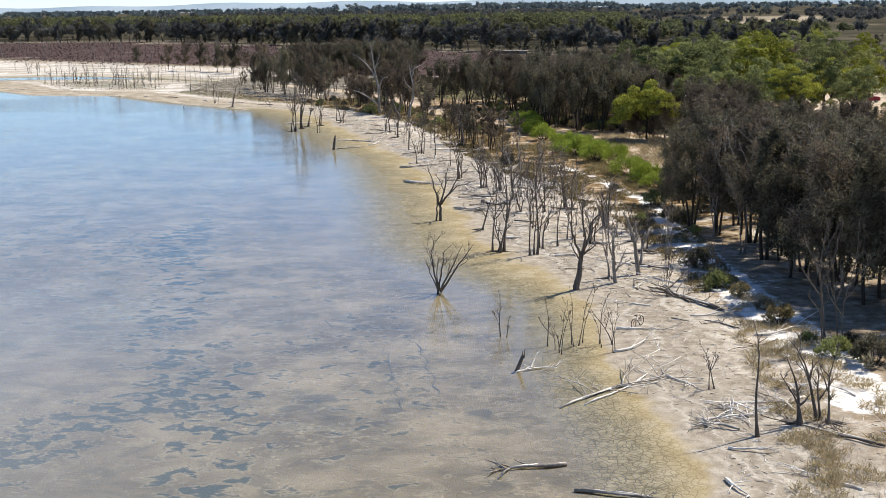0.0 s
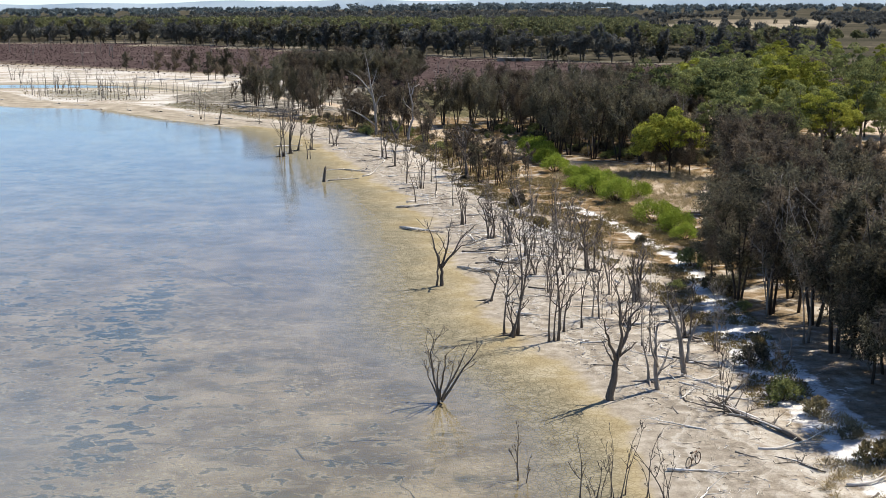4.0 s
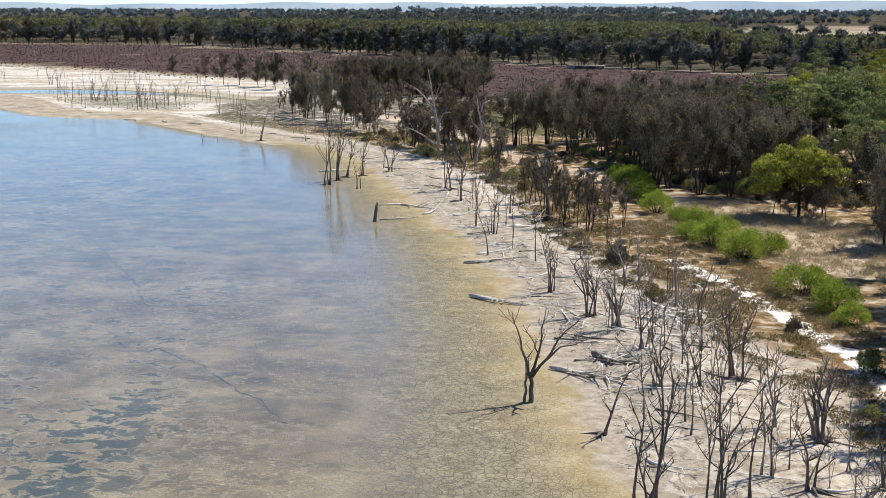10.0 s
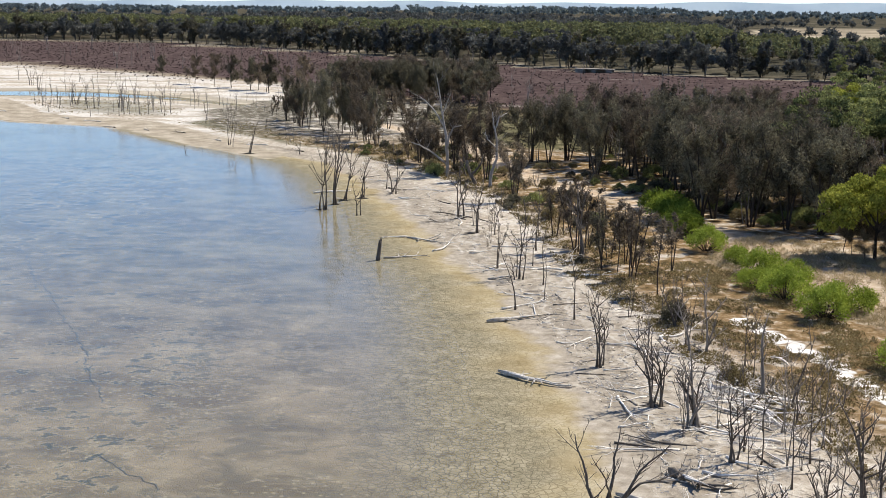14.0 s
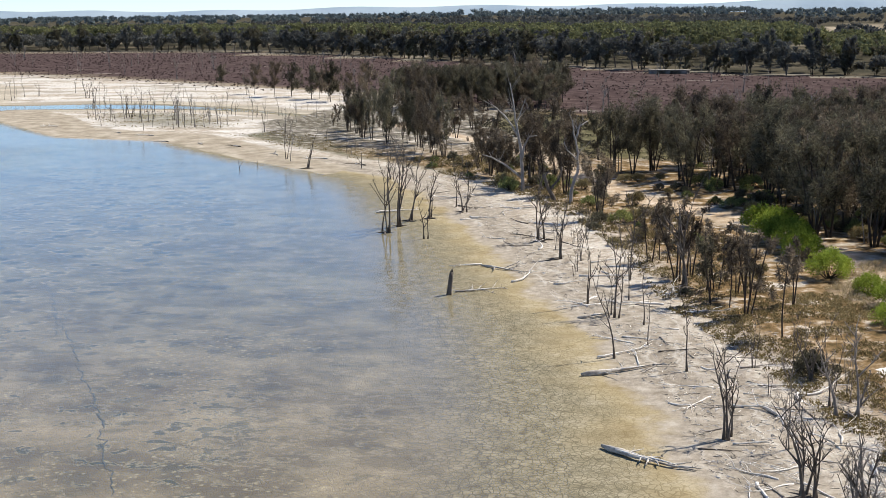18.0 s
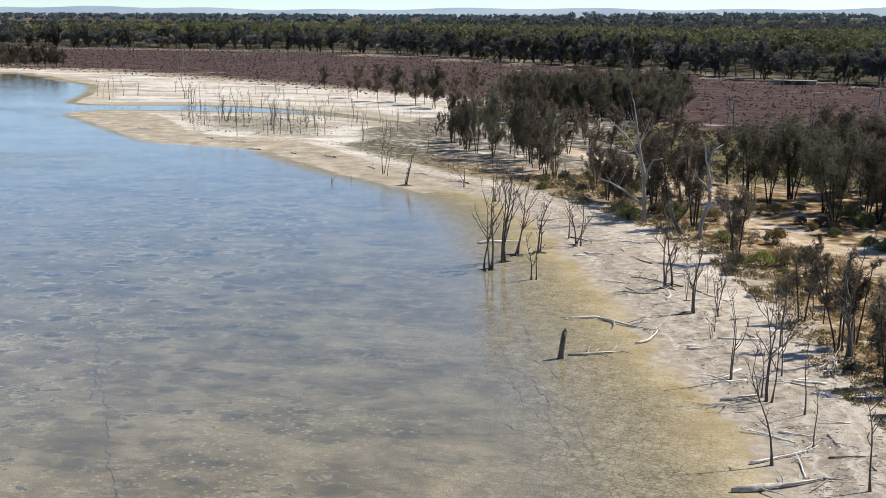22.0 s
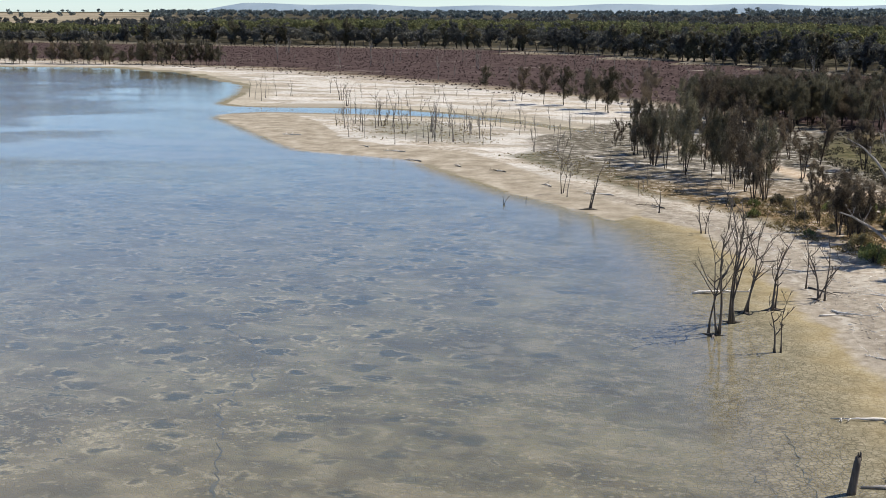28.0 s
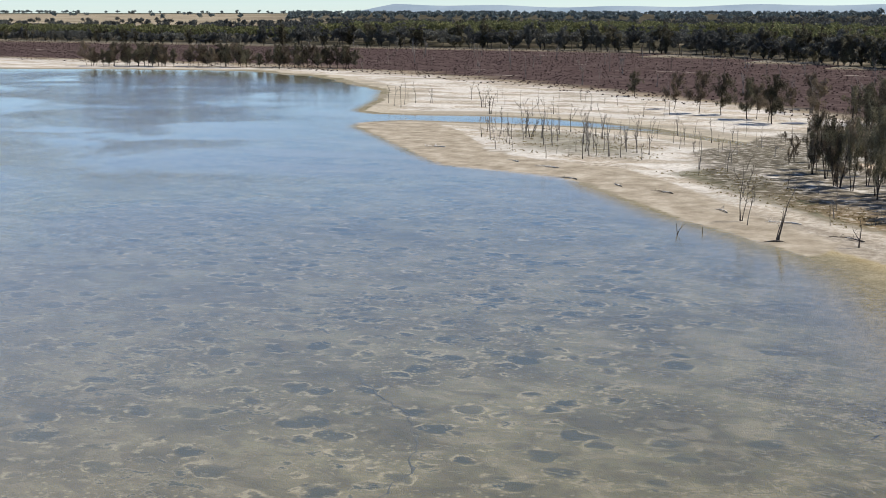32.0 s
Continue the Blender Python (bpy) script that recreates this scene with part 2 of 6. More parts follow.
    crust = k.math("MULTIPLY", k.math("MULTIPLY", north, k.span(dd, 4.0, 8.0)), k.span(k.noise(0.12, 6, 0.65, k.coords((0.6, 1.2, 1.0))), 0.44, 0.54))
    col = k.mix(k.math("MULTIPLY", crust, 0.6), col, k.ramp(n2, (0.34, (0.46, 0.425, 0.37)), (0.6, (0.66, 0.63, 0.58))))
    wetsand = k.span(k.math("ADD", k.attr("wetsand").outputs["Fac"], k.math("MULTIPLY", wob, 0.9)), 0.3, 0.62)
    col = k.mix(wetsand, col, k.ramp(k.noise(0.35, 6, 0.65), (0.34, (0.225, 0.19, 0.14)), (0.5, (0.31, 0.265, 0.2)), (0.66, (0.41, 0.36, 0.285))))
    marsh = k.attr("zone").outputs["Alpha"]
    mcol = k.ramp(k.noise(0.6, 6, 0.7), (0.36, (0.075, 0.073, 0.044)), (0.53, (0.14, 0.13, 0.085)), (0.7, (0.33, 0.305, 0.245)))
    col = k.mix(k.math("MULTIPLY", marsh, k.span(k.noise(0.25, 6, 0.65), 0.34, 0.5, 0.75, 1.0)), col, mcol)
    # scrub floor with litter, heath flat, sandy track, paddocks
    sn = k.noise(0.9, 7, 0.7)
    scr = k.ramp(sn, (0.36, (0.08, 0.058, 0.028)), (0.47, (0.165, 0.108, 0.052)), (0.55, (0.25, 0.175, 0.1)), (0.63, (0.44, 0.385, 0.31)))
    scr = k.mix(north, scr, k.ramp(sn, (0.42, (0.06, 0.053, 0.04)), (0.53, (0.145, 0.127, 0.098)), (0.63, (0.4, 0.37, 0.32))))
    col = k.mix(k.math("MULTIPLY", k.math("MULTIPLY", scrub, k.span(k.node("ShaderNodeSeparateXYZ", Vector=pos).outputs[1], 70, 95, 0.65, 1.0)), k.span(k.noise(0.3, 6, 0.65), 0.33, 0.47)), col, scr)
    low = k.ramp(k.noise(0.7, 6, 0.7), (0.36, (0.045, 0.045, 0.022)), (0.52, (0.1, 0.09, 0.045)), (0.68, (0.2, 0.17, 0.1)))
    col = k.mix(k.math("MULTIPLY", k.attr("low").outputs["Fac"], 0.92), col, low)
    salt = k.span(k.math("ADD", k.attr("salt").outputs["Fac"], k.math("MULTIPLY", wob2, 0.7)), 0.38, 0.55)
    col = k.mix(salt, col, k.ramp(n2, (0.34, (0.44, 0.405, 0.355)), (0.58, (0.75, 0.72, 0.67))))
    hn = k.noise(0.3, 7, 0.7)
    hcol = k.ramp(hn, (0.34, (0.038, 0.027, 0.025)), (0.5, (0.066, 0.046, 0.043)), (0.66, (0.11, 0.082, 0.076)))
    hcol = k.mix(k.math("MULTIPLY", k.span(k.noise(0.035, 5, 0.6, k.coords((0.4, 1.6, 1))), 0.55, 0.66), 0.5), hcol, (0.1, 0.075, 0.07))
    hcol = k.mix(k.math("MULTIPLY", k.span(k.noise(0.06, 6, 0.65, k.coords((0.35, 1.8, 1))), 0.64, 0.7), 0.8), hcol, (0.42, 0.37, 0.32))
    rim = k.math("MULTIPLY", k.math("MULTIPLY", heath, k.math("SUBTRACT", 1.0, heath)), 3.2, True)
    hcol = k.mix(rim, hcol, k.ramp(k.noise(0.15, 6, 0.7), (0.38, (0.07, 0.06, 0.03)), (0.6, (0.2, 0.135, 0.06))))
    col = k.mix(heath, col, hcol)
    tcol = k.ramp(k.noise(0.8, 6, 0.65), (0.34, (0.27, 0.18, 0.1)), (0.5, (0.41, 0.305, 0.195)), (0.66, (0.58, 0.48, 0.37)))
    col = k.mix(k.math("MULTIPLY", track, 0.8), col, tcol)
    wood = k.ramp(k.noise(0.02, 6, 0.65), (0.42, (0.045, 0.042, 0.03)), (0.58, (0.08, 0.07, 0.05)), (0.72, (0.2, 0.165, 0.12)))
    col = k.mix(far, col, wood)
    crop = k.ramp(k.noise(0.012, 6, 0.6), (0.36, (0.17, 0.14, 0.1)), (0.62, (0.33, 0.28, 0.2)))
    col = k.mix(field, col, crop)
    wet = k.span(dd, -2.5, 0.5, 0.5, 0.95)
    h = k.math("ADD", k.math("ADD", k.math("MULTIPLY", n2, 0.7), k.math("MULTIPLY", n3, 0.3)), k.math("MULTIPLY", cracks, k.span(dd, -3.5, -1.0, -0.5, 0.0)))
    return k.finish(col, wet, k.bump(h, k.span(dd, -1.5, 3.0, 0.3, 0.9), 0.2), 0.0)


def make_water():
    k = Nodes("lake_water")
    d = k.attr("shore").outputs["Fac"]
    ripple = k.math("ADD", k.noise(1.6, 3, 0.6, k.coords((1.0, 1.7, 1.0))), k.math("MULTIPLY", k.noise(6.0, 3, 0.6, k.coords((1.0, 1.9, 1.0))), 0.45))
    gust = k.span(k.noise(0.03, 5, 0.6, k.coords((0.8, 1.0, 1.0)), 0.8), 0.36, 0.66)
    strength = k.math("ADD", k.math("MULTIPLY", gust, k.span(d, -120, -20, 0.24, 0.025)), 0.025)
    bmp = k.node("ShaderNodeBump", Height=ripple, Strength=strength, Distance=0.3).outputs[0]
    clear = k.node("ShaderNodeBsdfTransparent", Color=k.mix(k.span(d, -13, -4.5), (0.92, 0.92, 0.88), (1.0, 1.0, 1.0)))
    gloss = k.node("ShaderNodeBsdfGlossy", Color=rgb(1.0, 1.0, 1.0), Roughness=0.05, Normal=bmp)
    fres = k.node("ShaderNodeFresnel", IOR=1.333, Normal=bmp)
    silt = k.node("ShaderNodeBsdfDiffuse", Color=rgb(0.36, 0.365, 0.345))
    body = k.node("ShaderNodeMixShader", Fac=k.span(d, -90, -10, 0.34, 0.0))
    k.tree.links.new(clear.outputs[0], body.inputs[1])
    k.tree.links.new(silt.outputs[0], body.inputs[2])
    top = k.node("ShaderNodeMixShader", Fac=k.math("MULTIPLY", fres.outputs[0], k.span(d, -11, -4.5, 1.0, 0.1)))
    k.tree.links.new(body.outputs[0], top.inputs[1])
    k.tree.links.new(gloss.outputs[0], top.inputs[2])
    k.tree.links.new(top.outputs[0], k.out.inputs[0])
    return k.mat


def make_wood(name, dark, pale, bias=0.5, grain=(7, 7, 1.1)):
    k = Nodes(name)
    p = k.coords(grain, obj=True)
    a = k.noise(1.0, 5, 0.65, p)
    b = k.noise(0.8, 3, 0.5, k.coords(obj=True))
    f = k.math("ADD", k.math("MULTIPLY", a, 0.55), k.math("MULTIPLY", b, 0.45))
    c = k.ramp(f, (bias - 0.17, dark), (bias + 0.17, pale))
    rnd = k.tree.nodes.new("ShaderNodeObjectInfo").outputs["Random"]
    c = k.mix(k.math("MULTIPLY", rnd, 0.35), c, (dark[0] * 1.2, dark[1] * 1.15, dark[2] * 1.1))
    return k.finish(c, 0.85, k.bump(a, 0.6, 0.04), 0.25)


def make_leaf(name, dark, mid, light, spot=0.35):
    k = Nodes(name)
    isl = k.tree.nodes.new("ShaderNodeNewGeometry").outputs["Random Per Island"]
    rnd = k.tree.nodes.new("ShaderNodeObjectInfo").outputs["Random"]
    big = k.noise(spot, 3, 0.5)
    f = k.math("ADD", k.math("MULTIPLY", isl, 0.45), k.math("ADD", k.math("MULTIPLY", big, 0.5), k.math("MULTIPLY", rnd, 0.32)))
    c = k.ramp(f, (0.34, dark), (0.64, mid), (0.98, light))
    k.finish(c, 0.85, None, 0.04)
    solid = k.out.inputs[0].links[0].from_socket
    thin = k.node("ShaderNodeBsdfTranslucent", Color=c)
    both = k.node("ShaderNodeMixShader", Fac=0.3)
    k.tree.links.new(solid, both.inputs[1])
    k.tree.links.new(thin.outputs[0], both.inputs[2])
    k.tree.links.new(both.outputs[0], k.out.inputs[0])
    return k.mat


def make_plain(name, a, b, scale=3.0, rough=0.8, metal=0.0):
    k = Nodes(name)
    n = k.noise(scale, 5, 0.6)
    m = k.finish(k.ramp(n, (0.35, a), (0.65, b)), rough, k.bump(n, 0.3, 0.03))
    m.node_tree.nodes["Principled BSDF"].inputs["Metallic"].default_value = metal
    return m


M_GROUND = make_ground()
M_WATER = make_water()
M_SNAG = make_wood("dead_wood_dark", (0.042, 0.034, 0.027), (0.21, 0.178, 0.146), 0.5)
M_GREY = make_wood("dead_wood_grey", (0.09, 0.076, 0.062), (0.36, 0.32, 0.275), 0.47)
M_DRIFT = make_wood("driftwood_bleached", (0.3, 0.26, 0.21), (0.85, 0.81, 0.74), 0.42, (5, 5, 9))
M_LOG = make_wood("weathered_log", (0.11, 0.092, 0.072), (0.66, 0.61, 0.53), 0.47, (3.5, 3.5, 9))
M_WHITE = make_wood("white_dead_gum", (0.12, 0.105, 0.092), (0.40, 0.37, 0.335), 0.47)
M_BARK = make_wood("sheoak_bark", (0.025, 0.019, 0.015), (0.085, 0.066, 0.05), 0.5)
M_GUMBARK = make_wood("gum_bark", (0.07, 0.052, 0.04), (0.27, 0.22, 0.17), 0.5)
M_SHEOAK = make_leaf("sheoak_needles", (0.036, 0.032, 0.023), (0.114, 0.102, 0.067), (0.25, 0.225, 0.145), 0.8)
M_RUSTY = make_leaf("sheoak_needles_rusty", (0.048, 0.038, 0.029), (0.148, 0.117, 0.082), (0.3, 0.24, 0.165), 0.8)
M_GUM = make_leaf("gum_leaves", (0.06, 0.068, 0.028), (0.2, 0.215, 0.08), (0.43, 0.435, 0.16))
M_YELLOW = make_leaf("yellow_green_leaves", (0.09, 0.095, 0.018), (0.27, 0.275, 0.045), (0.46, 0.455, 0.085))
M_SHRUB = make_leaf("bright_green_shrub", (0.09, 0.125, 0.018), (0.23, 0.29, 0.04), (0.4, 0.46, 0.085))
M_SAMPHIRE = make_leaf("samphire_tufts", (0.115, 0.088, 0.04), (0.245, 0.19, 0.09), (0.39, 0.335, 0.185), 0.35)
M_STRAW = make_leaf("dry_grass", (0.22, 0.17, 0.09), (0.42, 0.34, 0.2), (0.58, 0.49, 0.32), 0.3)
# aerial haze is put into these leaves as a pale blue-grey cast
M_HAZE = make_leaf("distant_leaves_haze_tint", (0.085, 0.105, 0.105), (0.125, 0.15, 0.15), (0.18, 0.205, 0.19), 0.01)
M_HEATH = make_leaf("heath_tufts", (0.05, 0.035, 0.032), (0.085, 0.06, 0.056), (0.13, 0.096, 0.09), 0.1)
# greyed and lifted: distance haze is mixed into this foliage colour
M_FARLEAF = make_leaf("far_leaves_haze_tint", (0.062, 0.063, 0.06), (0.112, 0.112, 0.1), (0.185, 0.18, 0.147), 0.06)
# sunlight on the canopy behind is painted in as lighter yellow-green
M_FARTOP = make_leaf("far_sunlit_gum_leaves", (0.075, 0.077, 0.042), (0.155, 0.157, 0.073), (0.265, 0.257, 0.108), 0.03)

# ---- the plan: shoreline, zones ----
# the shore of the bay, from the near end to the far sandbank and round the head of the lake
SHORE_NEAR = [
    (30, -300), (22, -60), (17.5, 0), (15.6, 20), (14.9, 29), (14.4, 34.2), (12.8, 39), (11.3, 46), (10.6, 53), (9.7, 59.3), (7.9, 64.5), (5.1, 72),
    (1.9, 79), (0.4, 85.4), (-1.2, 91.2), (-3.1, 101), (-5.6, 108), (-6.9, 114), (-9.5, 122.2), (-13.1, 132.8), (-17, 140.6), (-20.6, 150.5),
]
SHORE_BAY = [
    (-24.6, 161), (-29.8, 172.5), (-35.4, 185.5), (-42.3, 196.8), (-50, 203.8), (-59, 210.6), (-66.5, 215.5), (-74.8, 223.2),
    (-82, 230), (-86, 236), (-97, 238), (-106, 239.5), (-113, 246), (-121.5, 254.5), (-133, 266), (-144.5, 277), (-147, 283),
    (-144, 288.6), (-129.4, 290.8), (-116, 292), (-104, 291), (-94, 286.5), (-86, 281.5), (-75, 275.5), (-74, 278), (-85, 285.5), (-92, 291), (-102, 299), (-113, 304), (-124, 308), (-139, 307.5), (-150, 303), (-158, 302),
]
SHORE_HEAD = [
    (-163, 305), (-176, 332), (-193, 360), (-216, 380), (-233, 396), (-250, 408), (-284, 421), (-330, 410), (-363, 392), (-480, 360), (-800, 300),
]
SHORE = SHORE_NEAR + SHORE_BAY + SHORE_HEAD
SEA = np.array(SHORE + [(-800, -300)], float)


def shore_distance(x, y):
    """Metres inland of the water's edge; negative over the lake."""
    p = np.stack([np.ravel(x), np.ravel(y)], -1)
    best = np.full(len(p), 1e18)
    inside = np.zeros(len(p), bool)
    n = len(SEA)
    for i in range(n):
        a, b = SEA[i], SEA[(i + 1) % n]
        ab = b - a
        if i < n - 2:
            f = np.clip(((p - a) @ ab) / (ab @ ab), 0, 1)
            best = np.minimum(best, ((p - a - f[:, None] * ab) ** 2).sum(-1))
        cut = (a[1] > p[:, 1]) != (b[1] > p[:, 1])
        xs = a[0] + (p[:, 1] - a[1]) * ab[0] / (ab[1] if ab[1] else 1e-9)
        inside ^= cut & (p[:, 0] < xs)
    return np.where(inside, -1, 1) * np.sqrt(best)


def line_distance(x, y, pts):
    p = np.stack([np.ravel(x), np.ravel(y)], -1)
    best = np.full(len(p), 1e18)
    for a, b in zip(pts, pts[1:]):
        a, b = np.array(a, float), np.array(b, float)
        f = np.clip(((p - a) @ (b - a)) / ((b - a) @ (b - a)), 0, 1)
        best = np.minimum(best, ((p - a - f[:, None] * (b - a)) ** 2).sum(-1))
    return np.sqrt(best)


def inside_poly(x, y, poly):
    x, y = np.ravel(x), np.ravel(y)
    r = np.zeros(len(x), bool)
    for (x0, y0), (x1, y1) in zip(poly, poly[1:] + poly[:1]):
        if y0 != y1:
            r ^= ((y0 > y) != (y1 > y)) & (x < x0 + (y - y0) * (x1 - x0) / (y1 - y0))
    return r


def step(x, a, b):
    f = np.clip((np.asarray(x, float) - a) / (b - a), 0, 1)
    return f * f * (3 - 2 * f)


TRACK = [(60, 120), (30, 128), (17, 140), (8, 150), (0, 162), (-6, 175), (-12, 181), (-17, 191), (-24.5, 211), (-35, 229), (-46, 245), (-60, 262)]
HEATH_NEAR = [(-900, 480), (-420, 440), (-300, 436), (-250, 425), (-205, 404), (-158, 376), (-120, 350), (-98, 338), (-77, 316), (-62, 296), (-48, 285), (-30, 262), (-12, 250), (12, 262), (40, 275), (70, 300)]
HEATH_FAR = [(70, 390), (16, 412), (-4, 424), (-34, 447), (-66, 480), (-130, 545), (-205, 615), (-270, 640), (-335, 650), (-450, 625), (-640, 640), (-900, 650)]
HEATH = HEATH_NEAR + HEATH_FAR
SCRUB_LINE = [(36, -300), (24, -60), (20, 20), (20.5, 31), (19.4, 36), (18.3, 51), (16, 61), (14.5, 73), (12, 90), (8, 99), (5, 107), (1.2, 116), (-1.4, 124), (-7.5, 136), (-11.5, 153), (-17, 170), (-26, 187), (-37, 201), (-56, 218), (-74, 238), (-84, 262)]
SCRUB = SCRUB_LINE + [(-80, 300), (20, 300), (300, 300), (300, -300)]


def narrowing(y):
    """How much narrower the mud flat is than along the middle of the beach."""
    return 1 + 1.3 * (1 - step(y, 50, 72)) + 1.6 * step(y, 188, 240)


POOLS = [(-104, 294), (-93, 289), (-86, 283.5), (-75, 277)]


def ground_z(x, y, d=None):
    d = shore_distance(x, y) if d is None else d
    bank = 0.10 * step(d, 0.3, 5) + 0.16 * step(d, 5, 40) + 0.03 * step(d, -0.5, 1)
    w = np.where(d < 0, -d * narrowing(y), 0)
    lump = 0.008 * np.sin(x * 0.9 + 1.3 * np.sin(y * 0.31)) * np.sin(y * 0.7 + np.sin(x * 0.4)) * step(w, 3, 7)
    pool = 0.09 * (1 - step(line_distance(x, y, POOLS), 0.3, 2.4)).reshape(np.shape(d)) * (d < 0)
    bed = -pool - 0.10 * step(w, 0, 12) - 0.22 * step(w, 11, 70) + lump
    return bank + bed


def z_at(x, y):
    return float(ground_z(np.array([x]), np.array([y]))[0])


def graded(lo, hi, fine, far_lo, far_hi):
    mid = list(np.arange(lo, hi + 1e-6, fine))
    a, stepw = lo, fine
    left = []
    while a > far_lo:
        stepw = min(stepw * 1.16, 160)
        a -= stepw
        left.append(max(a, far_lo))
    b, stepw = hi, fine
    right = []
    while b < far_hi:
        stepw = min(stepw * 1.16, 160)
        b += stepw
        right.append(min(b, far_hi))
    return np.array(left[::-1] + mid + right)


def sheet(name, xs, ys, zfun, mat, keep=None):
    gx, gy = np.meshgrid(xs, ys)
    d = shore_distance(gx, gy)
    z = zfun(gx.ravel(), gy.ravel(), d)
    v = np.stack([gx.ravel(), gy.ravel(), z], -1)
    nx, ny = len(xs), len(ys)
    i = (np.arange(ny - 1)[:, None] * nx + np.arange(nx - 1)).ravel()
    f = np.stack([i, i + 1, i + nx + 1, i + nx], -1)
    if keep is not None:
        f = f[keep(d)[f].any(-1)]
        used = np.unique(f)
        back = np.zeros(len(v), int)
        back[used] = np.arange(len(used))
        v, d, f = v[used], d[used], back[f]
    me = bpy.data.meshes.new(name)
    me.from_pydata(v.tolist(), [], f.tolist())
    me.materials.append(mat)
    me.attributes.new("shore", "FLOAT", "POINT").data.foreach_set("value", (d * np.where(d < 0, narrowing(v[:, 1]), 1)).astype(np.float32))
    me.polygons.foreach_set("use_smooth", np.ones(len(me.polygons), bool))
    return new(name, me), v, d


XS = graded(-170, 46, 1.0, -4400, 4400)
YS = graded(14, 330, 1.0, -900, 4700)


def land(x, y, d):
    z = ground_z(x, y, d)
    lumps = np.array([noise.noise(Vector((a * 0.35, b * 0.35, 0.0))) for a, b in zip(x, y)])
    return z + 0.10 * lumps * step(d, 1, 6)


ground, gv, gd = sheet("ground", XS, YS, land, M_GROUND)
tagged(ground, "pale salt-crusted lake shore with ochre mud and grey lake bed", "ground", kind="structure")
gx, gy = gv[:, 0], gv[:, 1]
w_heath = np.where(inside_poly(gx, gy, HEATH), step(line_distance(gx, gy, HEATH_NEAR), 0, 16), 0)
w_track = np.maximum(step(-line_distance(gx, gy, TRACK), -2.1, -0.8), 0)
clear_poly = [(5, 152), (2, 143), (8, 130), (14, 120), (20, 118), (24, 138), (16, 150), (8, 154)]
GUM_SAND = [(37, 190), (46, 176), (58, 186), (66, 232), (64, 258), (49, 258), (41, 228)]
w_clear = np.where(inside_poly(gx, gy, clear_poly), step(line_distance(gx, gy, clear_poly + clear_poly[:1]), 0, 2), 0)
w_clear = np.maximum(w_clear, np.where(inside_poly(gx, gy, GUM_SAND), step(line_distance(gx, gy, GUM_SAND + GUM_SAND[:1]), 0, 2), 0))
w_scrub = np.where(inside_poly(gx, gy, SCRUB), step(line_distance(gx, gy, SCRUB_LINE), 0, 3), 0) * (1 - w_track)
marsh = [(-80, 242), (-77, 250), (-70, 248), (-60, 235), (-49, 221), (-36, 207), (-30, 197), (-34, 196), (-46, 209), (-54, 214.5), (-62, 223), (-72, 233)]
pan = [(-84, 262), (-74, 250), (-60, 244), (-56, 250), (-66, 268), (-78, 282)]
isle = [(-86, 250), (-98, 251.5), (-109, 255), (-117, 266), (-125, 280), (-121, 286), (-112, 287), (-101, 284), (-89, 270), (-83, 258)]
bend_x = np.interp(gy, [p[1] for p in TRACK], [p[0] for p in TRACK])
w_scrub = w_scrub * (1 - 0.12 * step(gy, 184, 198) * (gx < bend_x + 1))
BACK_SCRUB = [(-46, 262), (-33, 236), (-22, 216), (-8, 212), (2, 226), (6, 262), (-8, 282), (-30, 296), (-44, 290)]
w_marsh = np.zeros(len(gx))
for poly, edge, most in ((marsh, 3.0, 1.0), (isle, 9.0, 0.75), (pan, 5.0, 0.8)):
    w_marsh = np.maximum(w_marsh, most * np.where(inside_poly(gx, gy, poly), step(line_distance(gx, gy, poly + poly[:1]), 0, edge), 0))
w_low = np.where(inside_poly(gx, gy, BACK_SCRUB), step(line_distance(gx, gy, BACK_SCRUB + BACK_SCRUB[:1]), 0, 4), 0) * (1 - w_track)
ground.data.attributes.new("low", "FLOAT", "POINT").data.foreach_set("value", w_low.astype(np.float32))
beyond = np.interp(gx, [p[0] for p in HEATH_FAR[::-1]], [p[1] for p in HEATH_FAR[::-1]])
w_far = np.maximum(step(gy - beyond, -4, 3), np.where(gx > -45, step(gy, 262, 300), 0)) * (1 - w_heath)
FIELDS = [
    [(-2735, 3707), (-1205, 1668), (-856, 1233), (-1000, 1000), (-1360, 1130), (-2300, 1900), (-3600, 2700)], [(30, 960), (60, 880), (130, 900), (220, 1300), (200, 1450), (90, 1300)],
]
w_field = np.zeros(len(gx))
for poly in FIELDS:
    w_field = np.maximum(w_field, inside_poly(gx, gy, poly) * 1.0)
# a pale salt path along the foot of the wood
SALT = [(4, 124), (8.6, 114.5), (10.4, 108.8), (12.7, 101.8), (14.4, 96.4), (15.6, 86), (16.4, 77), (17.5, 68), (18.6, 62.3), (19.5, 57.5), (20.1, 54.4), (20.6, 50.5), (21.3, 47.1), (22, 40)]
w_salt = 1 - step(line_distance(gx, gy, SALT), 0.0, 3.0 - 1.8 * step(gy, 66, 100))
# weedy hollows gather in winding drifts on the bed; the low tip of the spit stays wet
DRIFTS = [
    [(-29, 116), (-24.4, 102.6), (-23.2, 90), (-21, 78), (-18, 69.5), (-17.5, 65), (-14.7, 61), (-14.6, 56.3), (-13, 50), (-9.7, 47), (-7, 42), (-6, 37), (-4, 28)],
    [(-13.8, 50), (-10.6, 46), (-8.7, 41), (-10.6, 37.6), (-13, 30)], [(-22, 85), (-20.5, 78), (-20, 72)],
]
w_drift = np.maximum.reduce([1 - step(line_distance(gx, gy, line), 0.6, 3.8) for line in DRIFTS])
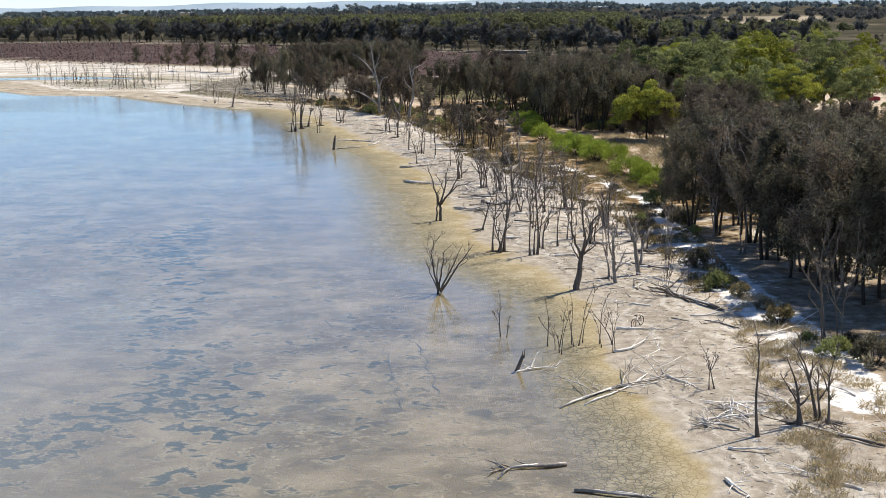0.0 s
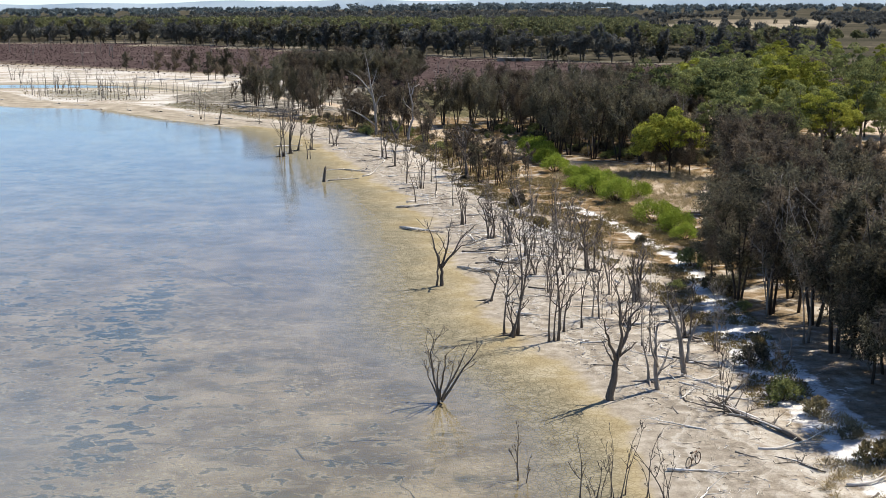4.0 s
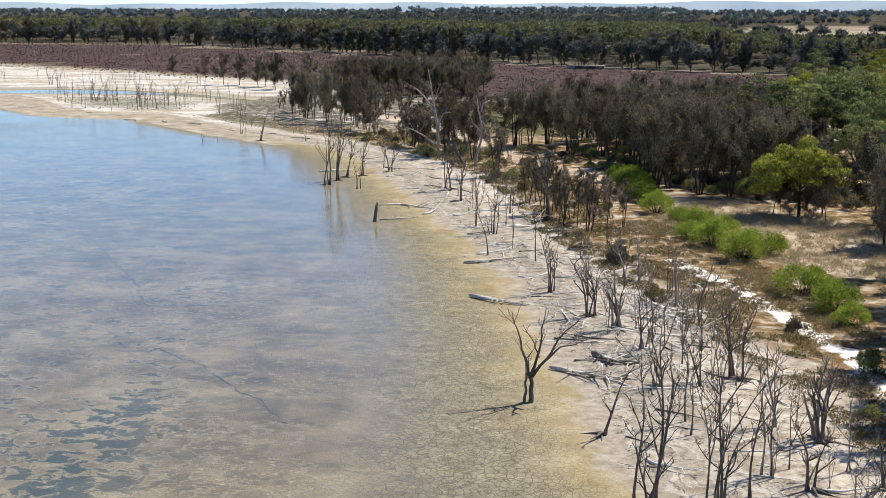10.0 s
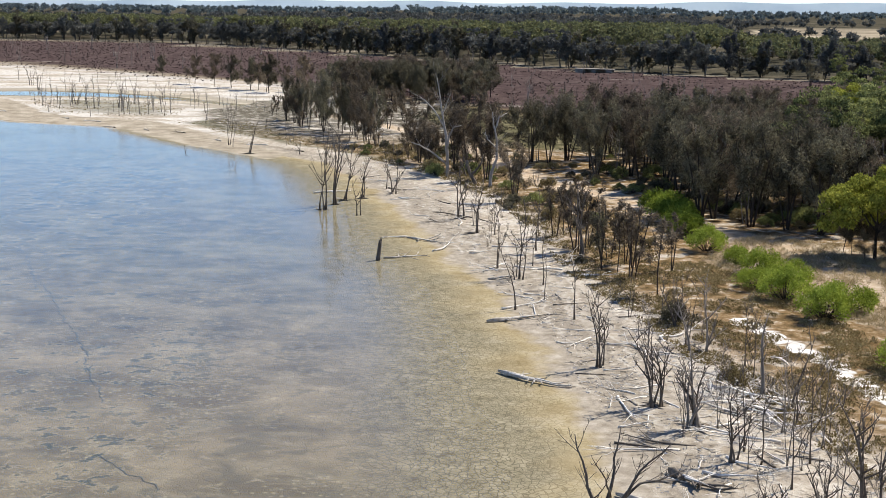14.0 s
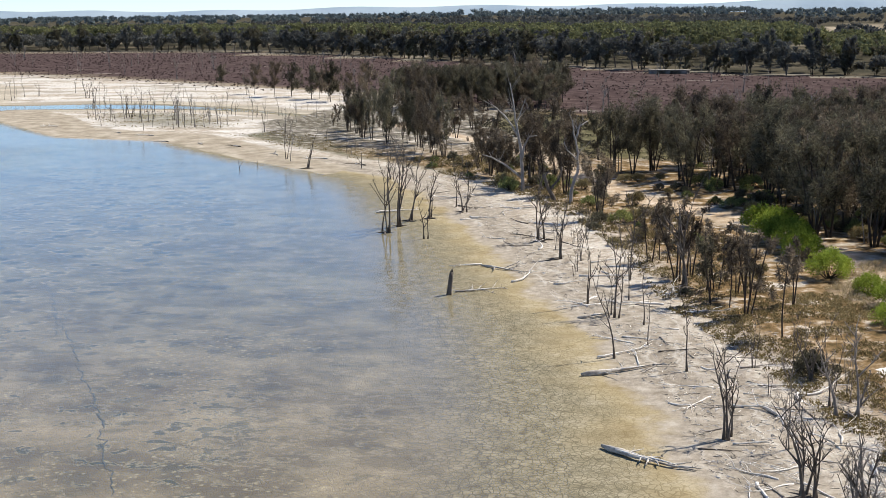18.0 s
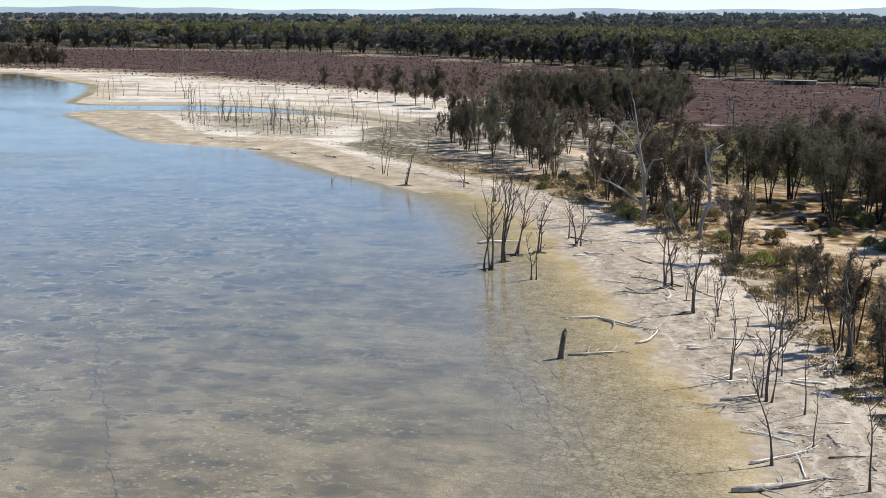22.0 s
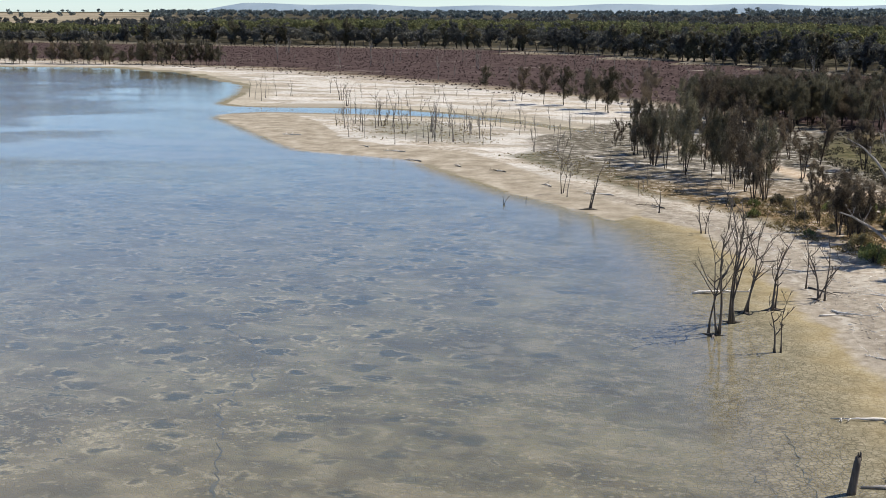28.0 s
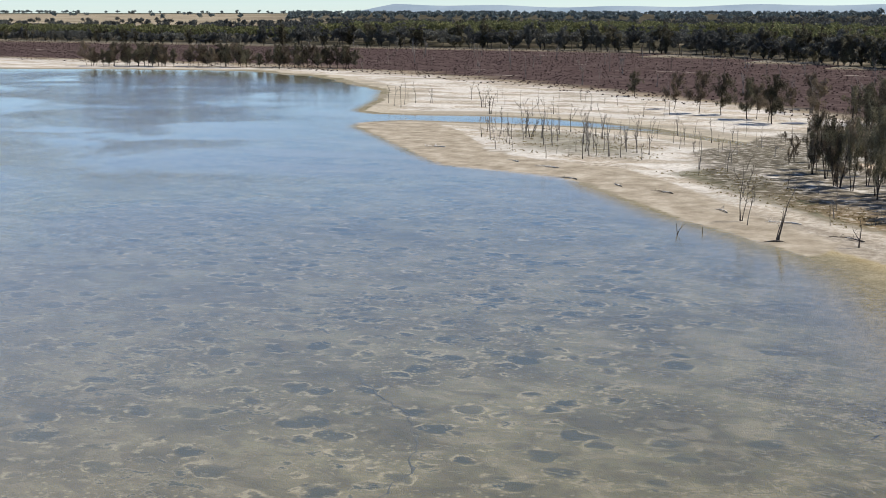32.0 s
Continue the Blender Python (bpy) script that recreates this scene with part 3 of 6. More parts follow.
w_drift = np.maximum(w_drift, 0.4 * (1 - step(line_distance(gx, gy, [(-31, 84), (-24, 76), (-16, 72), (-11, 64)]), 2, 9)))
w_drift = w_drift * (1 - 0.5 * step(gy, 78, 96))
ground.data.attributes.new("drift", "FLOAT", "POINT").data.foreach_set("value", w_drift.astype(np.float32))
WET_TIP = [(-152, 284), (-146, 276), (-123, 253), (-108, 237), (-97, 234), (-84, 230), (-66, 211), (-50, 198), (-49, 206), (-60, 217), (-70, 229), (-78, 238), (-84, 244), (-94, 246), (-108, 253), (-117, 266), (-128, 279), (-138, 289)]
w_wet = np.where(inside_poly(gx, gy, WET_TIP), step(line_distance(gx, gy, WET_TIP + WET_TIP[:1]), -2.0, 3.0), 0)
ground.data.attributes.new("wetsand", "FLOAT", "POINT").data.foreach_set("value", w_wet.astype(np.float32))
ground.data.attributes.new("salt", "FLOAT", "POINT").data.foreach_set("value", w_salt.astype(np.float32))
zone = ground.data.color_attributes.new("zone", "FLOAT_COLOR", "POINT")
zone.data.foreach_set("color", np.stack([w_heath, w_scrub * (1 - w_heath) * (1 - w_clear), np.maximum(w_track, 0.75 * w_clear), w_marsh], -1).astype(np.float32).ravel())
ground.data.attributes.new("far", "FLOAT", "POINT").data.foreach_set("value", w_far.astype(np.float32))
ground.data.attributes.new("field", "FLOAT", "POINT").data.foreach_set("value", w_field.astype(np.float32))

water, wv, wd = sheet("water", graded(-170, 30, 4.0, -790, 40), graded(14, 330, 4.0, -290, 440), lambda x, y, d: 0 * x - 0.036, M_WATER, lambda d: d < 4)
tagged(water, "shallow clear lake water over a grey muddy bed", "water", kind="structure")


# ---- builders ----
class Build:
    """Collects vertices and faces of one mesh."""

    def __init__(self):
        self.v, self.f, self.n = [], [], 0

    def add(self, v, f):
        self.v.append(np.asarray(v, float))
        self.f += [tuple(i + self.n for i in face) for face in f]
        self.n += len(v)

    def tube(self, pts, radii, sides=6, ridge=0.0):
        pts = [Vector(p) for p in pts]
        rings, up = [], Vector((0.31, 0.95, 0.05))
        for i, p in enumerate(pts):
            t = (pts[min(i + 1, len(pts) - 1)] - pts[max(i - 1, 0)]).normalized()
            a = t.cross(up)
            if a.length < 0.05:
                a = t.cross(Vector((1, 0, 0)))
            a.normalize()
            b = t.cross(a)
            for s in range(sides):
                w = 2 * math.pi * s / sides
                swell = 1 + ridge * (math.sin(3 * w + i * 0.9) + 0.6 * math.sin(5 * w + i * 2.3))
                rings.append(p + (a * math.cos(w) + b * math.sin(w)) * radii[i] * swell)
        f = []
        for i in range(len(pts) - 1):
            for s in range(sides):
                q = (s + 1) % sides
                f.append((i * sides + s, i * sides + q, (i + 1) * sides + q, (i + 1) * sides + s))
        f.append(tuple(range(sides))[::-1])
        f.append(tuple((len(pts) - 1) * sides + s for s in range(sides)))
        at = self.n
        self.add([tuple(r) for r in rings], f)
        return at

    def tris(self, v):
        """v: n x 3 x 3 corner places of loose triangles."""
        v = np.asarray(v, float)
        n = len(v)
        self.v.append(v.reshape(-1, 3))
        self.f += (np.arange(3 * n).reshape(n, 3) + self.n).tolist()
        self.n += 3 * n

    def mesh(self, name, mat, smooth=True):
        me = bpy.data.meshes.new(name)
        me.from_pydata(np.concatenate(self.v).tolist(), [], self.f)
        me.materials.append(mat)
        if smooth:
            me.polygons.foreach_set("use_smooth", np.ones(len(me.polygons), bool))
        return me


def part(name, build, mat, parent, label="", smooth=True):
    ob = new(name, build.mesh(name, mat, smooth))
    ob.parent = parent
    if label:
        ob["label"] = label
    return ob


def thing(name, label, category, group="", kind=""):
    return tagged(new(name), label, category, group, kind)


def bend(rng, p, way, length, n, wander, lift=0.0):
    """A wandering polyline from p."""
    pts, q, d = [Vector(p)], Vector(p), Vector(way).normalized()
    for _ in range(n):
        d = (d + Vector((rng.uniform(-1, 1), rng.uniform(-1, 1), rng.uniform(-0.6, 0.6))) * wander + Vector((0, 0, lift))).normalized()
        q = q + d * (length / n)
        pts.append(q.copy())
    return pts


def taper(r0, r1, n, power=1.0):
    return [r0 + (r1 - r0) * (i / n) ** power for i in range(n + 1)]


def along(pts, f):
    x = f * (len(pts) - 1)
    i = min(int(x), len(pts) - 2)
    return pts[i].lerp(pts[i + 1], x - i), (pts[i + 1] - pts[i]).normalized()


def twigs(rng, b, pts, r, count, length, spread, level=1, f0=0.3):
    for _ in range(count):
        f = rng.uniform(f0, 0.97)
        p, d = along(pts, f)
        side = Vector((rng.uniform(-1, 1), rng.uniform(-1, 1), rng.uniform(-0.1, 0.7)))
        way = d * (1 - spread) + side.normalized() * spread
        ln = length * rng.uniform(0.5, 1.1) * (1.15 - 0.5 * f)
        q = bend(rng, p, way, ln, 4, 0.22, 0.08)
        rr = max(r * (1 - 0.7 * f) * 0.55, 0.012)
        b.tube(q, taper(rr, 0.007, 4), 4)
        if level:
            twigs(rng, b, q, rr, 2, ln * 0.5, spread, level - 1, 0.35)


def dead_tree(x, y, stems, label, seed, mat=None, group="dead shoreline trees", right=(0.98, 0.2), roots=True, z=None, twig=3, name="dead_tree"):
    """A dead tree. stems: lateral lean, height, thickness and number of branches of each stem that rises from the base."""
    rng = random.Random(seed)
    mat = mat or M_SNAG
    top = thing(name, label, "dead tree", group)
    rx, ry = right
    for k, (lean, h, r, nb) in enumerate(stems):
        b = Build()
        dx, dy = rng.uniform(-0.12, 0.12), rng.uniform(-0.12, 0.12)
        back = rng.uniform(-0.15, 0.15) * h
        n = 7
        pts = []
        sway = rng.uniform(0, 6)
        for i in range(n + 1):
            f = i / n
            s = lean * (0.35 * f + 0.65 * f * f)
            wob = 0.055 * h * math.sin(sway + 5 * f) * f
            pts.append(Vector((dx * len(stems) * (1 - f * 0.2) + rx * (s + wob) - ry * back * f, dy * len(stems) + ry * (s + wob) + rx * back * f, h * f - 0.15 * (1 - f))))
        rad = taper(r * 0.95, r * 0.13, n, 0.75)
        rad[0] *= 1.5
        rad = [0.85 * q for q in rad]
        b.tube(pts, rad, 7)
        twigs(rng, b, pts, r, twig + 2, h * 0.17, 0.6, 1, 0.35)
        part("trunk" if k == 0 else "stem", b, mat, top)
        for j in range(nb):
            f = 0.28 + 0.66 * (j + rng.random()) / max(nb, 1)
            p, d = along(pts, f)
            a = rng.uniform(0, 2 * math.pi)
            way = Vector((math.cos(a), math.sin(a), rng.uniform(0.6, 1.4)))
            ln = h * rng.uniform(0.25, 0.5) * (1.25 - 0.6 * f)
            q = bend(rng, p, way, ln, 6, 0.17, 0.10)
            b = Build()
            rr = r * (1 - 0.72 * f) * 0.62
            b.tube(q, taper(rr, 0.012, 6), 5)
            twigs(rng, b, q, rr, twig + 1, ln * 0.42, 0.55, 1)
            part("branch", b, mat, top)
    if roots:
        r0 = stems[0][2]
        for j in range(4):
            a = rng.uniform(0, 2 * math.pi)
            b = Build()
            q = [Vector((math.cos(a) * t, math.sin(a) * t, 0.13 * (1 - t / (1.1)) - 0.04)) for t in (0, 0.35, 0.7, 1.1)]
            b.tube(q, [r0 * 0.8, r0 * 0.5, r0 * 0.3, 0.02], 5)
            part("root", b, mat, top)
    top.location = (x, y, z_at(x, y) if z is None else z)
    return top


def clump(rng, n, centre, size, length, width, droop=0.3, dome=False, shell=0.45, face=0.0):
    """n slim leaf sprays round a centre, pointing outward and down or up."""
    c = np.array(centre, float)
    u = rng.normal(size=(n, 3))
    u /= np.linalg.norm(u, axis=1)[:, None]
    if dome:
        u[:, 2] = np.abs(u[:, 2]) * 1.0 - 0.15
    rad = rng.random(n) ** shell
    p = c + u * rad[:, None] * np.array(size)
    way = u + rng.normal(size=(n, 3)) * 0.7
    way[:, 2] -= droop
    way /= np.linalg.norm(way, axis=1)[:, None]
    if face:
        way -= u * (way * u).sum(1)[:, None] * face
        way /= np.linalg.norm(way, axis=1)[:, None] + 1e-9
    side = np.cross(way, u * face * 3 + rng.normal(size=(n, 3)))
    side /= np.linalg.norm(side, axis=1)[:, None] + 1e-9
    ln = length * rng.uniform(0.6, 1.3, n)[:, None]
    wd = width * rng.uniform(0.6, 1.3, n)[:, None]
    return np.stack([p - side * wd, p + side * wd, p + way * ln], 1)


def sheoak(seed, h, wide, leafmat, tufts=52, per=130, stems=2, bare=0.26, leaf=(0.32, 0.042), name="sheoak_tree", label="dark brown-green sheoak with drooping needle foliage"):
    """A sheoak: dark stems, rising limbs and a loose feathery crown; a thing at the origin."""
    rng, nr = random.Random(seed), np.random.default_rng(seed)
    top = thing(name, label, "tree", "sheoak wood" if "sheoak" in name else "far tree belt")
    crown = Build()
    spots = []
    for s in range(stems):
        b = Build()
        a = 6.28 * (s + rng.random() * 0.6) / stems
        lean = rng.uniform(0.06, 0.2) * (1 if stems > 1 else 0.4)
        way = (math.cos(a) * lean, math.sin(a) * lean, 1)
        pts = bend(rng, (math.cos(a) * 0.2, math.sin(a) * 0.2, -0.2), way, h * rng.uniform(0.78, 0.97), 8, 0.07)
        r = 0.0115 * h * rng.uniform(0.7, 1.15)
        b.tube(pts, taper(r, 0.03, 8), 6)
        for j in range(6):
            f = bare + 0.03 + (0.93 - bare) * (j + rng.random()) / 6
            p, d = along(pts, f)
            a2 = rng.uniform(0, 6.28)
            ln = wide * rng.uniform(0.26, 0.84) * (1.2 - 0.6 * f)
            q = bend(rng, p, (math.cos(a2), math.sin(a2), rng.uniform(0.45, 1.5)), ln, 5, 0.16)
            at, near = b.tube(q, taper(r * 0.42 * (1.15 - f), 0.012, 5), 4), int(f * 8) * 6
            b.f.append((at, near, near + 1))
            spots += [q[-1], q[3], q[1].lerp(q[4], rng.random()), q[1]]
        part("trunk", b, M_BARK, top)
        spots.append(pts[-1])
    rng.shuffle(spots)
    while len(spots) < tufts:
        p = rng.choice(spots)
        spots.append(p + Vector((rng.uniform(-1, 1), rng.uniform(-1, 1), rng.uniform(-1, 0.6))) * wide * 0.17)
    for p in spots[:tufts]:
        s = rng.uniform(0.42, 1.2) * wide * 0.102
        crown.tris(clump(nr, per, p - Vector((0, 0, s * 0.2)), (s * 0.92, s * 0.92, s * 1.6), leaf[0], leaf[1], 0.15))
    part("crown", crown, leafmat, top, smooth=False)
    return top


def gum(seed, h, wide, leafmat, label, tufts=42, per=150, leaf=(0.24, 0.085), cat="tree", name="gum_tree", bark=None, depth=0.3, size=(0.07, 0.135)):
    """A gum tree: forking trunk and a crown of rounded leaf clumps."""
    rng, nr = random.Random(seed), np.random.default_rng(seed)
    top = thing(name, label, cat, "gum trees")
    b = Build()
    pts = bend(rng, (0, 0, -0.2), (rng.uniform(-0.15, 0.15), rng.uniform(-0.15, 0.15), 1), h * 0.42, 5, 0.08)
    r = 0.02 * h
    b.tube(pts, taper(r, r * 0.6, 5), 7)
    spots = []
    for j in range(7):
        a = 6.28 * (j + rng.random() * 0.7) / 7
        p, d = along(pts, rng.uniform(0.55, 1.0))
        q = bend(rng, p, (math.cos(a), math.sin(a), rng.uniform(0.8, 1.6)), h * rng.uniform(0.35, 0.55), 6, 0.14)
        if name != "belt_gum":
            bb = Build()
            bb.tube(q, taper(r * 0.5, 0.02, 6), 5)
            part("limb", bb, bark or M_GUMBARK, top)
        spots += [q[-1], q[4]]
    part("trunk", b, bark or M_GUMBARK, top)
    while len(spots) < tufts:
        a, rr = rng.uniform(0, 6.28), math.sqrt(rng.random())
        z = h * (0.96 - 0.36 * rr ** 2 - rng.uniform(0, depth))
        spots.append(Vector((math.cos(a) * rr * wide / 2, math.sin(a) * rr * wide / 2, z)))
    crown = Build()
    for p in spots[:tufts]:
        s = wide * rng.uniform(*size)
        crown.tris(clump(nr, per, p, (s, s, s * 0.8), leaf[0], leaf[1], 0.1, True, 0.22, 0.8))
    part("crown", crown, leafmat, top, smooth=False)
    return top


def shrub(seed, h, wide, leafmat, label, tufts=26, per=130, leaf=(0.2, 0.045), name="green_shrub", group="green shrubs"):
    """A rounded shrub whose leafy shoots start near the ground."""
    rng, nr = random.Random(seed), np.random.default_rng(seed)
    top = thing(name, label, "shrub", group)
    b, crown = Build(), Build()
    for j in range(tufts):
        a, rr = rng.uniform(0, 6.28), math.sqrt(rng.random()) * wide / 2
        z = h * (0.9 - 0.55 * (2 * rr / wide) ** 2) * rng.uniform(0.65, 1.0)
        p = Vector((math.cos(a) * rr, math.sin(a) * rr, z))
        b.tube([Vector((p.x * 0.1, p.y * 0.1, -0.05)), Vector((p.x * 0.6, p.y * 0.6, z * 0.45)), p], [0.03, 0.02, 0.008], 4)
        s = wide * rng.uniform(0.1, 0.17)
        crown.tris(clump(nr, per, p, (s, s, s * 1.1), leaf[0], leaf[1], -0.5, False, 0.35, 0.35))
    part("stem", b, M_BARK, top)
    part("foliage", crown, leafmat, top, smooth=False)
    return top


def put(proto, x, y, turn, scale, z=None):
    return copy_thing(proto, Matrix.LocRotScale((x, y, z_at(x, y) - 0.02 if z is None else z), Euler((0, 0, turn)), (scale,) * 3))


def scatter(rng, poly, spacing, limit):
    """Uneven points inside a polygon, at least about spacing apart."""
    xs, ys = [p[0] for p in poly], [p[1] for p in poly]
    got, tries = [], 0
    while len(got) < limit and tries < limit * 40:
        tries += 1
        x, y = rng.uniform(min(xs), max(xs)), rng.uniform(min(ys), max(ys))
        if inside_poly(np.array([x]), np.array([y]), poly)[0] and all((x - a) ** 2 + (y - c) ** 2 > spacing ** 2 for a, c in got):
            got.append((x, y))
    return got


class Kit:
    """Places copies of a few prototypes; each prototype itself takes its first place."""

    def __init__(self, protos):
        self.protos, self.used = protos, set()

    def put(self, rng, x, y, h, which=None, turn=None, stretch=1.0):
        k = rng.randrange(len(self.protos)) if which is None else which
        ob, tall = self.protos[k]
        s = h / tall
        m = Matrix.LocRotScale((x, y, z_at(x, y) - 0.02), Euler((0, 0, rng.uniform(0, 6.28) if turn is None else turn)), (s * stretch, s * stretch, s))
        if k in self.used:
            got = copy_thing(ob, m)
            got.matrix_basis = m
            return got
        self.used.add(k)
        ob.matrix_basis = m
        return ob


# ---- sheoak woods ----
tree_rng = random.Random(11)
OAKS = Kit([(sheoak(1, 10, 5.4, M_SHEOAK, 44, 120, 3, 0.24), 10), (sheoak(2, 10, 5.0, M_RUSTY, 40, 120, 2, 0.22), 10), (sheoak(3, 10, 6.4, M_SHEOAK, 60, 130, 3), 10), (sheoak(4, 10, 4.6, M_SHEOAK, 50, 130, 2, 0.22), 10), (sheoak(5, 10, 5.4, M_RUSTY, 54, 130, 3, 0.24), 10), (sheoak(9, 10, 6.0, M_SHEOAK, 52, 130, 4, 0.28), 10)])
SMALL = Kit([(sheoak(6, 6, 2.3, M_RUSTY, 22, 60, 2, 0.38, (0.3, 0.036)), 6), (sheoak(7, 6, 2.2, M_RUSTY, 24, 60, 3, 0.34, (0.3, 0.036)), 6), (sheoak(8, 6, 2.5, M_SHEOAK, 24, 64, 2, 0.3, (0.3, 0.036)), 6), (sheoak(10, 6, 1.9, M_RUSTY, 16, 50, 1, 0.42, (0.3, 0.036)), 6)])
BUSHY = "dense bushy sheoak with dark foliage low to the ground"
FILL = Kit([(sheoak(13, 10, 6.4, M_SHEOAK, 64, 130, 1, 0.12, name="bushy_sheoak", label=BUSHY), 10), (sheoak(14, 10, 6.0, M_RUSTY, 60, 130, 1, 0.14, name="bushy_sheoak", label=BUSHY), 10)])
# the stand behind the bay, along the sandy track
for x, y, h in [(-68.6, 260.5, 3.2), (-63.2, 250.1, 6.2), (-61.5, 250.5, 5.6), (-57.9, 239.1, 7.2), (-58.6, 240.4, 6.6), (-52.2, 232, 7.8), (-53, 234.5, 7.2), (-51.6, 237.7, 7), (-50, 236.3, 7), (-47.2, 228.9, 7.4), (-46, 226.8, 6.8), (-44.8, 223.4, 7.5), (-43.3, 221, 8.3), (-40.4, 216.4, 7.4), (-41.2, 218.4, 5.8), (-65, 254, 5.5), (-61, 246, 6.5), (-59.5, 243.5, 6.8), (-56, 237, 7), (-55.5, 242, 7), (-49, 231, 7.5), (-48.5, 234, 7), (-46, 231, 7.6), (-60, 256, 6), (-57, 250, 6.5), (-53, 243, 7), (-66, 262, 4)]:
    (FILL if tree_rng.random() < 0.35 else OAKS).put(tree_rng, x, y, h * tree_rng.uniform(1.08, 1.35), None if y > 400 else tree_rng.choice((0, 1)), None, tree_rng.uniform(0.55, 0.75))
for x, y, h in [(-33.1, 202.4, 4), (-31.3, 201.1, 6), (-29.3, 195.1, 6.3), (-29.8, 197.5, 4.9), (-25.5, 192.7, 8), (-23.6, 190.5, 9.4), (-20.7, 185, 8.2), (-22.4, 192, 7.6), (-15.5, 168.9, 7), (-27, 203, 7), (-24, 205, 7), (-68.4, 257.3, 2.6), (-63.4, 249.2, 4.6), (-58.1, 239.5, 6), (-43.5, 221.3, 6.6), (-41.5, 215.7, 5.4), (-40.2, 214.9, 6), (-31.0, 198.7, 6), (-30.1, 197.8, 5.4), (-34.6, 210.9, 5), (-28.9, 195.2, 5), (-44.0, 239.9, 6.5), (-39.5, 233.5, 6), (-39.9, 248.2, 7), (-34.3, 244.7, 6.5), (-31.2, 245.5, 7), (-25.0, 227.0, 6.5), (-44.1, 252.4, 7)]:
    OAKS.put(tree_rng, x, y, h, tree_rng.choice((1, 4)), None, 0.95)
for x, y, h in [(-9.5, 166.1, 3.6), (-9.3, 151.8, 4.7), (-8.7, 150.9, 5.1), (-5.6, 141.4, 5), (-5, 142.4, 4.6), (-3.7, 140.5, 4.7), (-3, 139.1, 5.3), (-0.2, 138.3, 4.5), (-0.9, 129.8, 6.2), (-10, 151, 5), (-7.7, 144.1, 6), (-6.9, 146.1, 5.3), (-5.2, 137.8, 5.3), (-4.2, 136.9, 5.3), (-3, 135, 5.6), (-16.5, 174.4, 5.4), (-75.1, 279.5, 2.6)]:
    SMALL.put(tree_rng, x, y, h)
for x, y, h in [(-131.7, 363.5, 5.4), (-111.9, 335.1, 6.5), (-104.3, 327.2, 7.4), (-99.9, 327.1, 7.2), (-93.1, 319.9, 7), (-91.5, 320.5, 6), (-86.5, 313.2, 8), (-87.8, 314.4, 6.2), (-89.7, 337.5, 4.5), (-89.2, 349.6, 6.4), (-80, 318, 7)]:
    FILL.put(tree_rng, x, y, h * 1.12, None, None, 1.0)
for x, y, h in [(-67.5, 296.7, 9.3), (-61.7, 285.1, 9.4), (-60.6, 296.2, 8.8), (-55.6, 302.3, 8.1), (-51.6, 304.2, 7.6), (-49.4, 305.3, 7.2), (-48.7, 313.5, 7), (-44.8, 307.4, 6.6), (-42, 308.8, 6.6), (-38.1, 299.6, 7.6), (-65, 290.5, 7.5), (-58, 291, 8.6), (-46, 298, 8.4), (-41, 302, 8.4), (-54, 294, 7.8), (-40, 293, 7.4)]:
    OAKS.put(tree_rng, x, y, h)
# the wood at the near end of the beach
for x, y, h in [(16, 90.5, 5.4), (17, 87.7, 6.8), (18.8, 80.3, 9), (21.2, 71.5, 10.6), (23.4, 76, 10), (25, 64.5, 10.2), (26.8, 57.5, 10.2), (30, 58.5, 10.6), (21, 77.5, 9.8), (23.4, 74, 10.4), (26, 68, 10.6), (17.2, 84, 8), (19.5, 90, 8.5), (17, 96, 7), (20.5, 84.5, 9.5), (23.2, 67.5, 9.6), (22.2, 70.5, 8.8), (24.2, 61, 9.6), (25.4, 58.4, 9.8), (27.6, 54.5, 10), (30.5, 51, 10.4), (33, 47.5, 10), (28.5, 62, 10.5), (27, 66, 10), (31, 55.5, 10.5)]:
    (FILL if tree_rng.random() < 0.6 else OAKS).put(tree_rng, x, y, h)
for x, y, h in [(17.5, 143, 5.6), (13.2, 148.5, 4.6), (17.8, 148, 6.6), (23, 139, 7.6), (22.6, 132, 7.8), (23.5, 126, 8), (22, 118, 7.8), (20.5, 111, 7.4), (18.6, 104, 7), (20.5, 121, 9), (21, 133, 9), (21.5, 143, 8.6), (15.9, 148.4, 5), (13.9, 147.6, 4), (16.9, 146.8, 4.4), (14.6, 145.2, 2.6), (16.2, 144.7, 2.8), (22.6, 72.6, 8.4), (22, 65.6, 7.6), (23.4, 63.4, 8), (25.6, 63.2, 8.8), (26.6, 60.4, 9), (28.6, 57.4, 9.2), (24.8, 70.2, 9.4), (22.4, 76.8, 9), (20.4, 80.8, 8.4), (29.6, 52.8, 8.6), (31.8, 49.4, 8.8)]:
    FILL.put(tree_rng, x, y, h)
WOOD_MID = [(18.6, 97), (20.6, 110), (23, 124), (24, 146), (34, 150), (56, 122), (60, 94), (24, 92)]
for x, y in scatter(tree_rng, WOOD_MID, 3.3, 84):
    (FILL if tree_rng.random() < 0.5 else OAKS).put(tree_rng, x, y, tree_rng.uniform(7.5, 10) - min(max((x - 20) * 0.25, 0), 3))
WOOD_NEAR = [(23.6, 78), (27.2, 64), (30, 54), (35.5, 46), (60, 48), (64, 92), (36, 108), (23, 104), (21, 92)]
for x, y in scatter(tree_rng, WOOD_NEAR, 3.0, 92):
    (FILL if tree_rng.random() < 0.4 else OAKS).put(tree_rng, x, y, tree_rng.uniform(8, 11) - min(max((x - 23) * 0.22, 0), 2.6))
